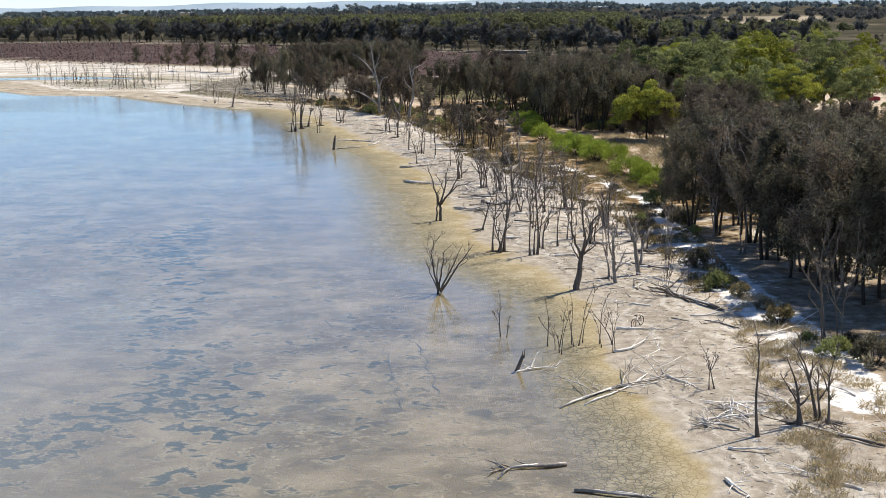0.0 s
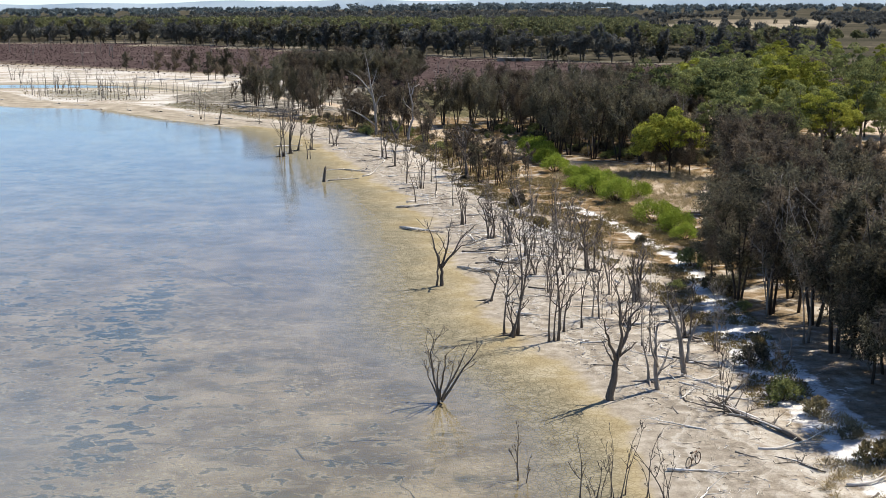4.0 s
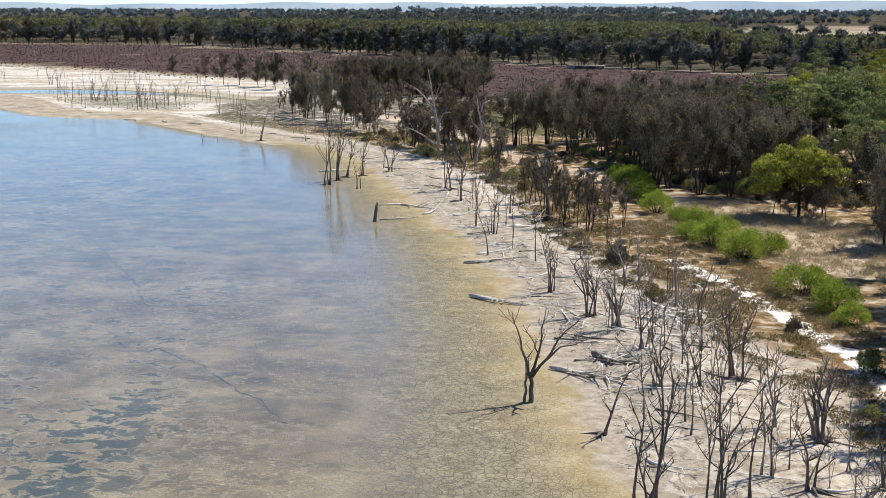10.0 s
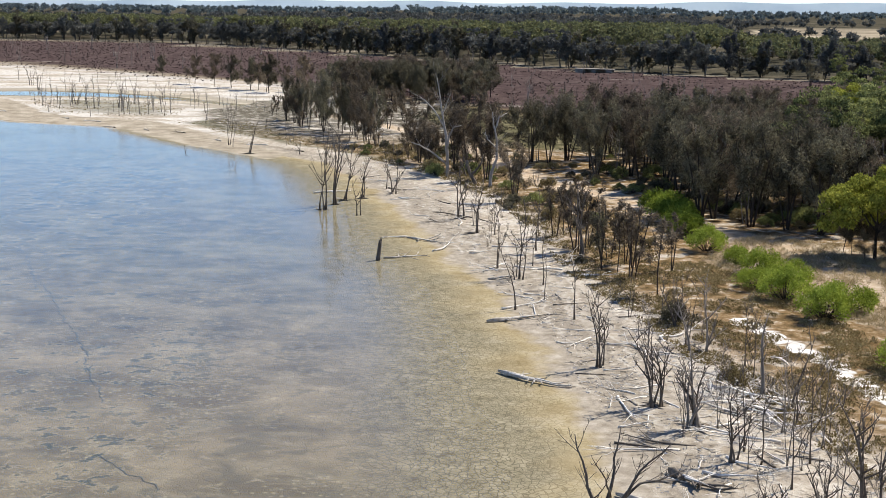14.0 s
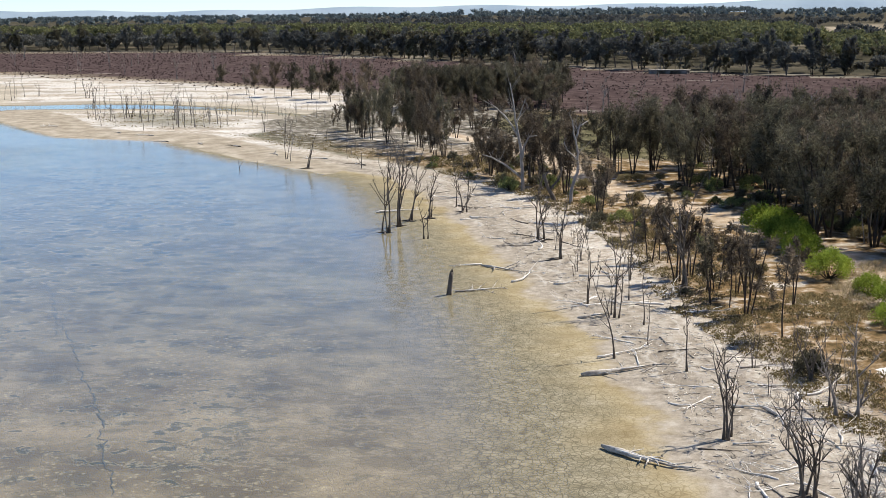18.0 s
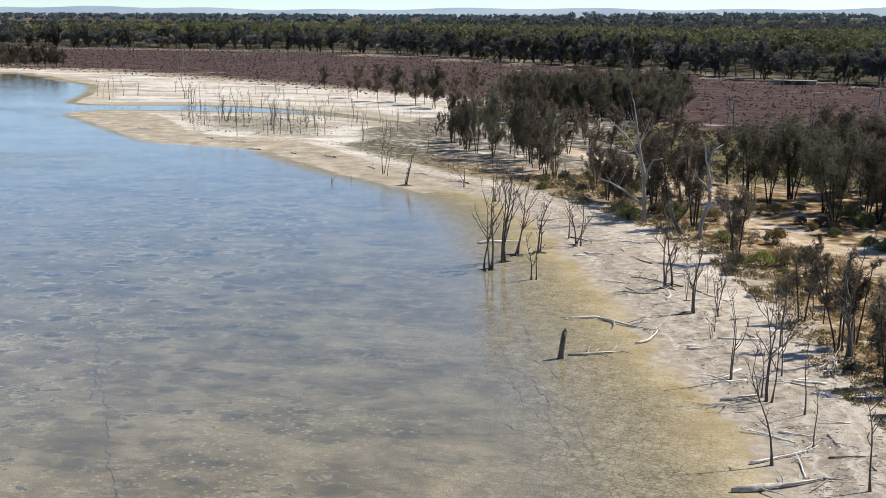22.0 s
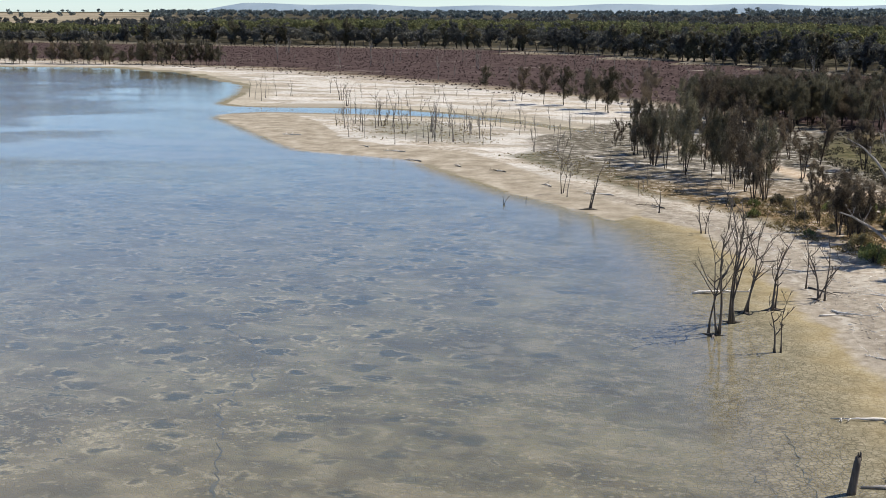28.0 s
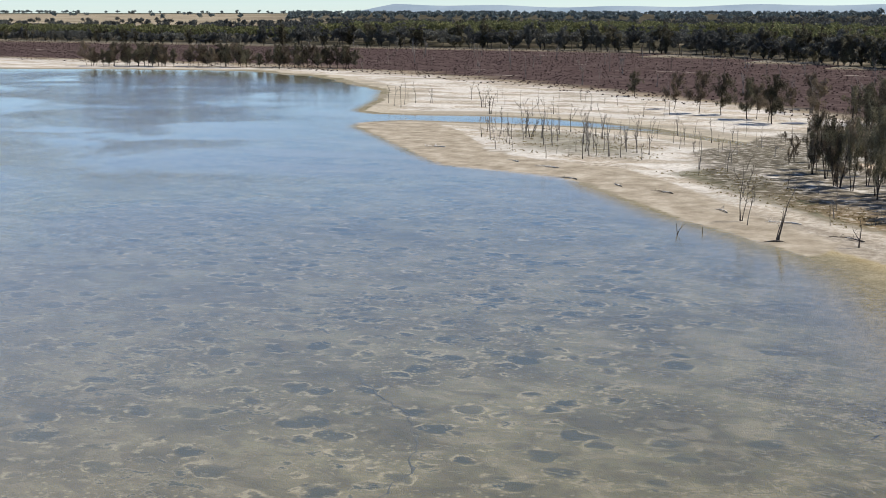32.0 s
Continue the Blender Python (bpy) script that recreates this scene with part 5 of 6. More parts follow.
dead_tree(-41.7, 195.5, [(-0.4, 2.6, 0.09, 3), (0.4, 3.1, 0.068, 3)], "small dead forked tree on the sand", 164, M_SNAG, right=(0.91, 0.41), roots=False)


for k, (x, y, h) in enumerate([(20, 73.5, 8.6), (22.6, 68.4, 8.2), (18.6, 79.6, 7.2), (2.6, 163.5, 8.4), (6.2, 161, 8.2), (16.6, 158, 8), (-6.5, 193, 7.6), (-17, 203.5, 7.2), (24.6, 62.4, 7.4)]):
    dead_tree(x, y, [(0.9, h, 0.085, 5), (-1.1, h * 0.86, 0.065, 4)], "thin pale dead tree standing among the sheoaks", 170 + k, M_GREY, right=(0.97, 0.2), roots=False)


# ---- white dead gums, stump, logs ----
def limb_tree(x, y, limbs, mat, label, seed, right, name="dead_gum"):
    """A large dead tree; each limb is a list of sideways offset and height, with its thickness."""
    rng = random.Random(seed)
    top = thing(name, label, "dead tree", "dead shoreline trees")
    rx, ry = right
    for k, (pts, r0, r1) in enumerate(limbs):
        lean = 0 if k == 0 else rng.uniform(-1.2, 1.2)
        n = len(pts) - 1
        way = [Vector((rx * s - ry * lean * i / n, ry * s + rx * lean * i / n, h - (0.15 if h < 0.1 else 0))) for i, (s, h) in enumerate(pts)]
        fine = []
        for a, c in zip(way, way[1:]):
            fine += [a.lerp(c, f) + Vector((rng.uniform(-1, 1), rng.uniform(-1, 1), 0)) * 0.05 for f in (0, 0.34, 0.67)]
        fine.append(way[-1])
        b = Build()
        b.tube(fine, taper(r0 * 0.82, r1 * 0.8, len(fine) - 1), 9, 0.07)
        twigs(rng, b, fine, r0 * 0.5, 6, 0.35 * (way[-1] - way[0]).length, 0.6, 1, 0.4)
        part("trunk" if k == 0 else "limb", b, mat, top)
    top.location = (x, y, z_at(x, y))
    return top


limb_tree(-25.4, 186.6, [([(0, 0), (-0.1, 3.7), (-0.5, 6.2), (-0.8, 8.2), (-1.3, 11.2)], 0.26, 0.05), ([(-0.4, 5.7), (-1.5, 7.5), (-2.7, 8.7), (-4, 9.5)], 0.14, 0.04), ([(-0.1, 3.2), (0.1, 4.7), (0.6, 5.7), (1.4, 5.9)], 0.17, 0.05), ([(0, 1.4), (-1.6, 2.7), (-3.1, 3.6), (-4.1, 3.9)], 0.17, 0.05), ([(-0.7, 7.2), (-0.2, 8.4), (0.1, 9.6)], 0.1, 0.03)], M_WHITE, "tall bleached white dead gum with forked bare limbs", 5, (0.95, 0.3))
limb_tree(-19.5, 179.1, [([(0, 0), (0.2, 1.7), (0.7, 3.1), (0.7, 4.9), (0.3, 6.8), (0.2, 8.1)], 0.24, 0.06), ([(0.5, 6.3), (1, 7.5), (1.9, 7.9)], 0.13, 0.05), ([(0.7, 4.2), (-0.3, 5.2), (-0.6, 6)], 0.1, 0.04)], M_WHITE, "bleached dead gum with a bent trunk and broken top", 6, (0.95, 0.3))
limb_tree(-21.3, 181.5, [([(0, 0), (-0.7, 1.2), (-1.1, 2.6)], 0.3, 0.16), ([(-0.5, 1), (0.4, 2), (0.8, 3.2)], 0.18, 0.05)], M_SNAG, "crooked dark dead trunk under the white gums", 7, (0.95, 0.3))
limb_tree(3.6, 205, [([(0, 0), (0.2, 3), (0.8, 6), (0.4, 8.6)], 0.25, 0.06), ([(0.6, 5), (-0.6, 7), (-1.1, 8.4)], 0.1, 0.03)], M_WHITE, "pale dead gum standing inside the sheoak wood", 8, (0.97, 0.2))


R6 = (0.99, 0.13)
limb_tree(-2.6, 87.0, [([(0, 0), (0, 1), (-0.2, 1.8), (-0.6, 3.1), (-1, 4.6)], 0.17, 0.02), ([(0, 1.4), (0.4, 2.5), (0.5, 3.5), (0.7, 4.6)], 0.1, 0.02), ([(0, 1.3), (0.7, 2.2), (1.3, 3.3), (2.4, 4.4)], 0.11, 0.02), ([(0.7, 2.1), (1.4, 2.8), (2.1, 2.9), (3, 3.3)], 0.07, 0.015), ([(-0.3, 0), (-0.3, 1), (-0.2, 1.7), (-0.1, 2.5)], 0.1, 0.02), ([(0.3, 2.3), (0.1, 3.1), (-0.4, 4)], 0.06, 0.015)], M_SNAG, "dead tree with wide bare limbs standing at the water edge", 21, R6, "dead_tree")
limb_tree(9.0, 62.0, [([(0, 0), (0.1, 0.7), (0.2, 1.6), (0.3, 2.2), (0.7, 3.2), (0.9, 4.1), (1.6, 5)], 0.26, 0.025), ([(0.3, 2), (-0.1, 2.9), (-0.3, 3.6), (-0.6, 4.5)], 0.12, 0.02), ([(0.4, 2.3), (0.5, 3.3), (0.3, 4.3), (0.1, 5.8)], 0.12, 0.015), ([(0.4, 2.2), (1, 2.6), (1.2, 2.8)], 0.07, 0.02), ([(0.2, 1.9), (-0.1, 2.3), (-0.4, 2.9)], 0.07, 0.02), ([(0.7, 3.2), (1.2, 4.1), (1.4, 4.7)], 0.06, 0.012), ([(0.5, 2.9), (1, 3.5), (1.1, 5.5)], 0.08, 0.012)], M_SNAG, "thick dark dead tree with splayed limbs on the shore", 22, R6, "dead_tree")
limb_tree(12.8, 66.3, [([(0, 0), (-0.1, 0.9), (-0.2, 2), (-0.6, 3.2), (-1, 4)], 0.2, 0.06), ([(-0.1, 1.1), (-0.1, 2), (-0.1, 3.2)], 0.13, 0.05), ([(0.1, 0.7), (0.3, 1.5), (0.8, 2.8)], 0.13, 0.06), ([(-0.2, 1.7), (-0.4, 2.4), (-0.8, 2.9)], 0.08, 0.03)], M_GREY, "weathered grey dead tree with blunt forked limbs", 23, R6, "dead_tree")
limb_tree(11.4, 63.7, [([(0, 0), (-0.1, 0.8), (-0.2, 2), (-0.2, 2.8), (0, 3.5)], 0.16, 0.04), ([(-0.1, 0.7), (0.4, 1.3), (0.8, 2)], 0.09, 0.03), ([(-0.1, 1.2), (-0.4, 2.1), (-0.6, 3.7)], 0.09, 0.03), ([(0.1, 1), (0.5, 1.2), (1, 1.4)], 0.06, 0.02)], M_GREY, "grey dead tree with forked stems on the sand", 24, R6, "dead_tree")
limb_tree(0.7, 60.9, [([(0, 0), (-0.2, 1.2), (-0.4, 2.5), (-0.2, 3.7)], 0.1, 0.012), ([(0, 0.1), (-0.5, 1.2), (-0.8, 1.9)], 0.07, 0.012), ([(0.1, 0.2), (0.7, 1.5), (1.5, 3.2)], 0.09, 0.012), ([(0.1, 0.1), (1.2, 1.7), (2.2, 3)], 0.09, 0.012), ([(0, 0.2), (0.2, 1.7), (0.4, 2.9)], 0.08, 0.012), ([(0, 0.2), (-0.3, 1.5), (-0.7, 2.9)], 0.07, 0.012), ([(0.1, 0.1), (0.5, 1), (0.8, 2)], 0.06, 0.012), ([(0, 0.1), (-0.1, 1.4), (0, 2.4)], 0.06, 0.012)], M_SNAG, "dead multi-stemmed tree standing alone in shallow water", 25, R6, "dead_tree")


def stump(x, y, h, lean, r, label, seed, right):
    """A broken post-like stump with a splintered top."""
    rng = random.Random(seed)
    top = thing("tree_stump", label, "stump", "dead shoreline trees")
    b = Build()
    rx, ry = right
    pts = [Vector((rx * lean * f, ry * lean * f, h * f - 0.1)) for f in (0, 0.2, 0.5, 0.8, 1.0)]
    b.tube(pts, [r * 1.2, r, r * 0.92, r * 0.85, r * 0.7], 9)
    part("trunk", b, M_SNAG, top)
    for k in range(4):
        b = Build()
        a = rng.uniform(0, 6.28)
        p = pts[-1] + Vector((math.cos(a), math.sin(a), 0)) * r * 0.45
        b.tube([p - Vector((0, 0, 0.15)), p + Vector((rng.uniform(-0.04, 0.04), 0, rng.uniform(0.1, 0.3)))], [r * 0.35, 0.015], 5)
        part("splinter", b, M_SNAG, top)
    top.location = (x, y, z_at(x, y))


stump(-22.5, 138.5, 1.65, 0.2, 0.17, "dark leaning stump standing in shallow water", 1, (0.95, 0.3))
stump(6.6, 44.5, 0.9, 0.35, 0.1, "short leaning stump in shallow water", 2, (0.99, 0.13))


def log(x0, y0, x1, y1, r, mat, label, seed, stubs=4, reach=0.35, sag=0.05):
    """A fallen trunk from its butt to its tip, with broken branches."""
    rng = random.Random(seed)
    top = thing("fallen_log", label, "log", "driftwood logs")
    ln = math.hypot(x1 - x0, y1 - y0)
    way = Vector((x1 - x0, y1 - y0, 0)) / ln
    across = Vector((-way.y, way.x, 0))
    pts = []
    ph = rng.uniform(0, 6)
    for i in range(9):
        f = i / 8
        p = way * ln * f + across * ln * (0.05 * math.sin(ph + 4 * f) + rng.uniform(-0.012, 0.012))
        p.z = z_at(x0 + p.x, y0 + p.y) + r * (0.62 - 0.35 * f) + sag * math.sin(3.1 * f)
        pts.append(p)
    b = Build()
    r *= 0.8
    rad = [q * rng.uniform(0.72, 1.2) for q in taper(r * 1.05, r * 0.14, 8, 0.8)]
    rad[0] *= 0.5
    b.tube(pts, rad, 13, 0.2)
    part("trunk", b, mat, top)
    for j in range(3):
        b = Build()
        f = rng.uniform(0.0, 0.5)
        p, d = along(pts, f)
        q, d2 = along(pts, min(f + rng.uniform(0.25, 0.45), 0.98))
        off = across * rng.uniform(-1, 1) * r * 0.8 + Vector((0, 0, r * 0.45))
        b.tube([p + off, p.lerp(q, 0.5) + off * 1.1, q + off * 0.7], [r * 0.25, r * 0.3, 0.012], 5)
        part("split_slab", b, M_DRIFT, top)
    for j in range(stubs):
        f = rng.uniform(0.25, 0.95)
        p, d = along(pts, f)
        side = rng.choice((-1, 1))
        q = bend(rng, p, way * rng.uniform(0.2, 0.9) + across * side * rng.uniform(0.3, 1) + Vector((0, 0, rng.uniform(0.0, 0.28))), ln * reach * rng.uniform(0.5, 1.1), 5, 0.2, -0.03)
        b = Build()
        b.tube(q, taper(r * 0.42, 0.014, 5), 5)
        twigs(rng, b, q, r * 0.3, 3, ln * reach * 0.4, 0.6, 0, 0.3)
        part("branch", b, mat, top)
    top.location = (x0, y0, 0)
    return top


PALE, DARKLOG = "bleached fallen branch with forked ends on the shore", "dark weathered fallen trunk on the shore"
log(9.2, 38.6, 13.6, 44.6, 0.085, M_LOG, "bleached forked driftwood tree lying across the mud edge", 1, 8, 0.42)
log(9.6, 40.2, 13.8, 43.4, 0.07, M_LOG, PALE, 2, 5, 0.4)
log(10.2, 39.2, 13.2, 45.6, 0.06, M_DRIFT, PALE, 44, 5, 0.4)
log(9.4, 32.0, 6.7, 30.8, 0.13, M_GREY, "grey log half sunk in shallow water", 3, 6, 0.3)
log(9.8, 29.1, 13.3, 28.7, 0.13, M_GREY, "grey weathered log lying on ochre mud", 4, 3, 0.25)
log(15.3, 30.7, 15.9, 28.8, 0.1, M_DRIFT, PALE, 5, 3, 0.5)
log(17.1, 56.2, 14.0, 62.5, 0.17, M_SNAG, "dark fallen dead tree with bare branches on sand", 6, 8, 0.4)
log(17.9, 52.7, 15.6, 54.4, 0.08, M_SNAG, DARKLOG, 7, 4, 0.4)
log(15.8, 58.6, 13.8, 62.9, 0.1, M_SNAG, DARKLOG, 8, 5, 0.5)
log(-9.3, 109.6, -5.2, 107.3, 0.2, M_LOG, "split grey log lying on cracked ochre mud", 9, 7, 0.22)
log(-11.5, 120.6, -7.6, 123.0, 0.17, M_LOG, "grey log with a charred butt on the mud edge", 10, 4, 0.3)
log(-2.3, 92.9, 2.4, 91.2, 0.18, M_LOG, "large fallen tree with crooked limbs at the water edge", 11, 10, 0.42)
log(-0.2, 95.9, 1.9, 93.9, 0.26, M_SNAG, "charred fallen trunk with splintered limbs", 12, 7, 0.4)
log(2.3, 110.7, 6.6, 100.6, 0.14, M_DRIFT, PALE, 13, 8, 0.25)
log(-36.9, 171.7, -33.5, 174.2, 0.14, M_DRIFT, "pale log lying in shallow water", 14, 3, 0.25)
log(-22.2, 148.6, -24.6, 147.9, 0.11, M_DRIFT, PALE, 15, 3, 0.3)
log(-22.3, 148.1, -18.3, 146.4, 0.13, M_LOG, "grey fallen branch across the ochre mud", 16, 6, 0.4)
log(-22.2, 139.2, -19.0, 141.0, 0.09, M_LOG, "thin fallen branch beside the leaning stump", 17, 6, 0.35)
log(-18.2, 159.2, -22.5, 161.4, 0.1, M_SNAG, DARKLOG, 18, 6, 0.35)
log(-13.2, 133.0, -10.8, 134.4, 0.13, M_LOG, PALE, 19, 4, 0.4)
for k, (x, y, a, ln) in enumerate([(16.1, 39.5, -0.8, 1.6), (16.8, 37.6, 2.2, 1.8), (18.5, 43.1, -1.2, 2.2), (18.8, 38.6, 2.0, 2.4), (14.8, 37.1, 0.4, 2.4), (16.3, 36.2, 2.9, 2.0)]):
    log(x, y, x + math.cos(a) * ln, y + math.sin(a) * ln, 0.1, (M_DRIFT, M_LOG)[k % 2], "bleached root tangle washed up on the sand", 60 + k, 9, 0.55, 0.12)
log(21.5, 34.3, 18.2, 37.6, 0.11, M_SNAG, DARKLOG, 70, 7, 0.4)
log(6.5, 44.2, 8.6, 45.2, 0.07, M_DRIFT, "white branch lying in shallow water", 20, 6, 0.5)
for k, (x, y) in enumerate([(-86, 232.5), (-79, 229), (-92, 240.5), (-72, 226), (-63, 216.5), (-55, 213), (-48, 207), (-99, 243), (-116, 254)]):
    a = 0.6 + 0.5 * math.sin(k * 2.1)
    log(x, y, x - 3.4 * math.cos(a), y + 2.2 * math.sin(a), 0.11, (M_SNAG, M_LOG, M_DRIFT)[k % 3], "weathered log stranded on the sandbank", 30 + k, 4, 0.3)
# the heap of driftwood
heap = random.Random(77)
for k in range(26):
    x, y = heap.gauss(4.2, 1.5), heap.gauss(104.5, 2.8)
    a = heap.gauss(2.3, 0.7)
    ln = heap.uniform(1.6, 4.2)
    log(x, y, x + math.cos(a) * ln, y + math.sin(a) * ln, heap.uniform(0.05, 0.11), heap.choice((M_DRIFT, M_DRIFT, M_LOG)), "bleached branch in a heap of driftwood", 200 + k, heap.randrange(2, 5), 0.35, heap.uniform(0, 0.3))


def driftwood(seed, mat, ln):
    """A loose branch lying flat; a thing at the origin."""
    rng = random.Random(seed)
    top = thing("driftwood_branch", "bleached driftwood branch lying on the sand" if mat is M_DRIFT else "grey fallen branch lying on the sand", "driftwood", "driftwood branches")
    pts = bend(rng, (-ln / 2, 0, 0.05), (1, 0, 0), ln, 9, 0.24)
    for p in pts:
        p.z = 0.05 + abs(p.z - 0.05) * 0.4
    b = Build()
    b.tube(pts, [q * rng.uniform(0.75, 1.2) for q in taper(0.036 * ln ** 0.5, 0.01, 9)], 7, 0.1)
    part("stem", b, mat, top)
    for j in range(rng.randrange(3, 6)):
        p, d = along(pts, rng.uniform(0.3, 0.9))
        q = bend(rng, p, d + Vector((0, rng.choice((-1, 1)) * rng.uniform(0.5, 1.1), rng.uniform(0.0, 0.4))), ln * rng.uniform(0.2, 0.45), 4, 0.2, -0.05)
        for w in q:
            w.z = max(w.z, 0.02)
        b = Build()
        b.tube(q, taper(0.02, 0.006, 4), 4)
        part("twig", b, mat, top)
    return top


drift_rng = random.Random(5)
# ---- dark fissures winding over the lake bed ----
def fissure(pts, width, seed):
    rng = random.Random(seed)
    way = []
    for a, c in zip(pts, pts[1:]):
        n = max(2, int(math.hypot(c[0] - a[0], c[1] - a[1]) / 0.5))
        way += [(a[0] + (c[0] - a[0]) * i / n + rng.uniform(-0.2, 0.2), a[1] + (c[1] - a[1]) * i / n + rng.uniform(-0.2, 0.2)) for i in range(n)]
    v, f = [], []
    for i, (x, y) in enumerate(way):
        q = way[min(i + 1, len(way) - 1)]
        p = way[max(i - 1, 0)]
        s = math.hypot(q[0] - p[0], q[1] - p[1]) or 1
        w = 0.48 * width * rng.uniform(0.1, 1.0) * (2.2 if rng.random() < 0.12 else 1)
        nx, ny = -(q[1] - p[1]) / s * w, (q[0] - p[0]) / s * w
        z = z_at(x, y) + 0.02
        v += [(x + nx, y + ny, z), (x, y, z + 0.008), (x - nx, y - ny, z)]
        if i:
            k = 3 * i
            f += [(k - 3, k - 2, k + 1, k), (k - 2, k - 1, k + 2, k + 1)]
    b = Build()
    b.add(v, f)
    ob = new("weed_trail", b.mesh("weed_trail", M_WEED))
    return tagged(ob, "thin dark weed-filled fissure winding over the lake bed", "fissure", "lake bed fissures")


M_WEED = make_plain("dark_weed", (0.07, 0.078, 0.066), (0.12, 0.12, 0.095), 3, 0.9)
for k, (pts, w) in enumerate([
    ([(-43.5, 124), (-45.3, 127.6), (-47.4, 131), (-49.8, 134.8), (-51.9, 137.7), (-52.7, 140.1), (-52.7, 141.6), (-53.6, 143.5), (-55.3, 146.5), (-57.5, 149.2), (-59.7, 150.7), (-62, 152.3), (-63.7, 154.3)], 0.12),
    ([(-24.7, 59.8), (-23, 59.1), (-20.9, 58.1), (-18, 57.6)], 0.06), ([(-13.9, 54.2), (-9.3, 53.8), (-5.6, 53.6), (-3.5, 54.9), (0.4, 55.7)], 0.06), ([(-4.6, 53.8), (-3.9, 52.5), (-1.8, 52.4), (-0.3, 52.5), (0.5, 53.3)], 0.08),
    ([(-0.5, 47.9), (0.5, 44.8), (1.5, 41), (2.3, 37.8)], 0.06), ([(0.4, 51), (1.7, 47), (2.8, 43), (3.7, 38.7)], 0.06), ([(-24.6, 93.5), (-21.1, 90.7), (-17.8, 87), (-15.4, 84.4), (-13.3, 81.5)], 0.08),
    ([(-45, 127.6), (-38.2, 117.4), (-34.1, 111.5), (-30.3, 104.9), (-27.5, 100.2)], 0.09), ([(-26.4, 138.9), (-24.2, 135.5), (-22.1, 132.3), (-20.7, 129.1)], 0.05), ([(-24.4, 134.2), (-22.5, 130.1), (-20.2, 126.7), (-18.5, 123.4)], 0.045),
    ([(-22.1, 132.3), (-19.7, 128.9), (-17.5, 122.8)], 0.04), ([(-24.4, 127.4), (-22.2, 126), (-20.3, 125.2)], 0.06), ([(-26.2, 145.1), (-23.9, 138.3), (-21.4, 133.9)], 0.07),
]):
    fissure(pts, w, 900 + k)


DRIFT = Kit([(driftwood(1, M_DRIFT, 2.2), 1), (driftwood(2, M_DRIFT, 3.0), 1), (driftwood(3, M_DRIFT, 2.8), 1), (driftwood(4, M_GREY, 1.5), 1), (driftwood(5, M_DRIFT, 1.4), 1), (driftwood(6, M_SNAG, 2.6), 1)])


def strip_point(rng, y0, y1, d0, d1):
    """A random place at that distance inland of the shore."""
    while True:
        y = rng.uniform(y0, y1)
        a = next(i for i in range(len(SHORE) - 1) if SHORE[i][1] <= y <= SHORE[i + 1][1])
        (xa, ya), (xb, yb) = SHORE[a], SHORE[a + 1]
        x = xa + (xb - xa) * (y - ya) / (yb - ya)
        return x + rng.uniform(d0, d1) * 1.08, y


for y0, y1, d0, d1, n in [(28, 62, 1.5, 9, 24), (62, 92, 1, 10, 52), (92, 126, 1, 9, 96), (126, 165, 0.5, 9, 44), (165, 200, 0.5, 10, 20)]:
    for _ in range(n):
        x, y = strip_point(drift_rng, y0, y1, d0, d1)
        DRIFT.put(drift_rng, x, y, drift_rng.uniform(0.6, 1.35))

# fine litter of twigs on the sand
lit_rng = random.Random(3)
for litter_mat, litter_label in ((M_GREY, "fine grey twig litter scattered over the sand"), (M_DRIFT, "fine bleached twig litter scattered over the sand")):
    b = Build()
    for y0, y1, d0, d1, n in [(26, 62, 0.8, 10, 420), (62, 95, 0.8, 12, 800), (95, 130, 0.8, 11, 1100), (130, 200, 0.8, 12, 800)]:
        for _ in range(n):
            x, y = strip_point(lit_rng, y0, y1, d0, d1)
            a, ln = lit_rng.uniform(0, 6.28), lit_rng.uniform(0.1, 0.5)
            z = z_at(x, y) + 0.02
            p, q = Vector((x, y, z)), Vector((x + math.cos(a) * ln, y + math.sin(a) * ln, z + lit_rng.uniform(0, 0.06)))
            w = Vector((-math.sin(a), math.cos(a), 0)) * lit_rng.uniform(0.008, 0.022)
            up = Vector((0, 0, 0.03))
            b.add([tuple(p - w), tuple(p + w), tuple(q), tuple(p + up)], [(0, 1, 3), (1, 2, 3), (2, 0, 3)])
    tagged(new("twig_litter", b.mesh("twig_litter", litter_mat, False)), litter_label, "litter", kind="stuff")


# ---- low plants ----
def tufts(name, label, seed, places, size, mat, per=26, leaf=(0.2, 0.035), droop=-0.6):
    nr, rng = np.random.default_rng(seed), random.Random(seed)
    b = Build()
    for (x, y), z in zip(places, ground_z(*np.array(places).T)):
        s = rng.uniform(*size)
        b.tris(clump(nr, max(6, int(per * s / size[1])), (x, y, z + s * 0.25), (s, s, s * 0.5), leaf[0], leaf[1], droop, True))
    return tagged(new(name, b.mesh(name, mat, False)), label, "plants", kind="stuff")


def strew(seed, polys, n, cut=None, scale=0.25, least=-0.05):
    """Clumped random places inside polygons."""
    nr = np.random.default_rng(seed)
    out = []
    for poly in polys:
        xs, ys = [p[0] for p in poly], [p[1] for p in poly]
        px, py = nr.uniform(min(xs), max(xs), n * 8), nr.uniform(min(ys), max(ys), n * 8)
        ok = np.flatnonzero(inside_poly(px, py, poly))
        got = [(px[i], py[i]) for i in ok if noise.noise(Vector((px[i] * scale, py[i] * scale, seed))) > least and (cut is None or cut(px[i], py[i]))]
        out += got[:n]
    return out


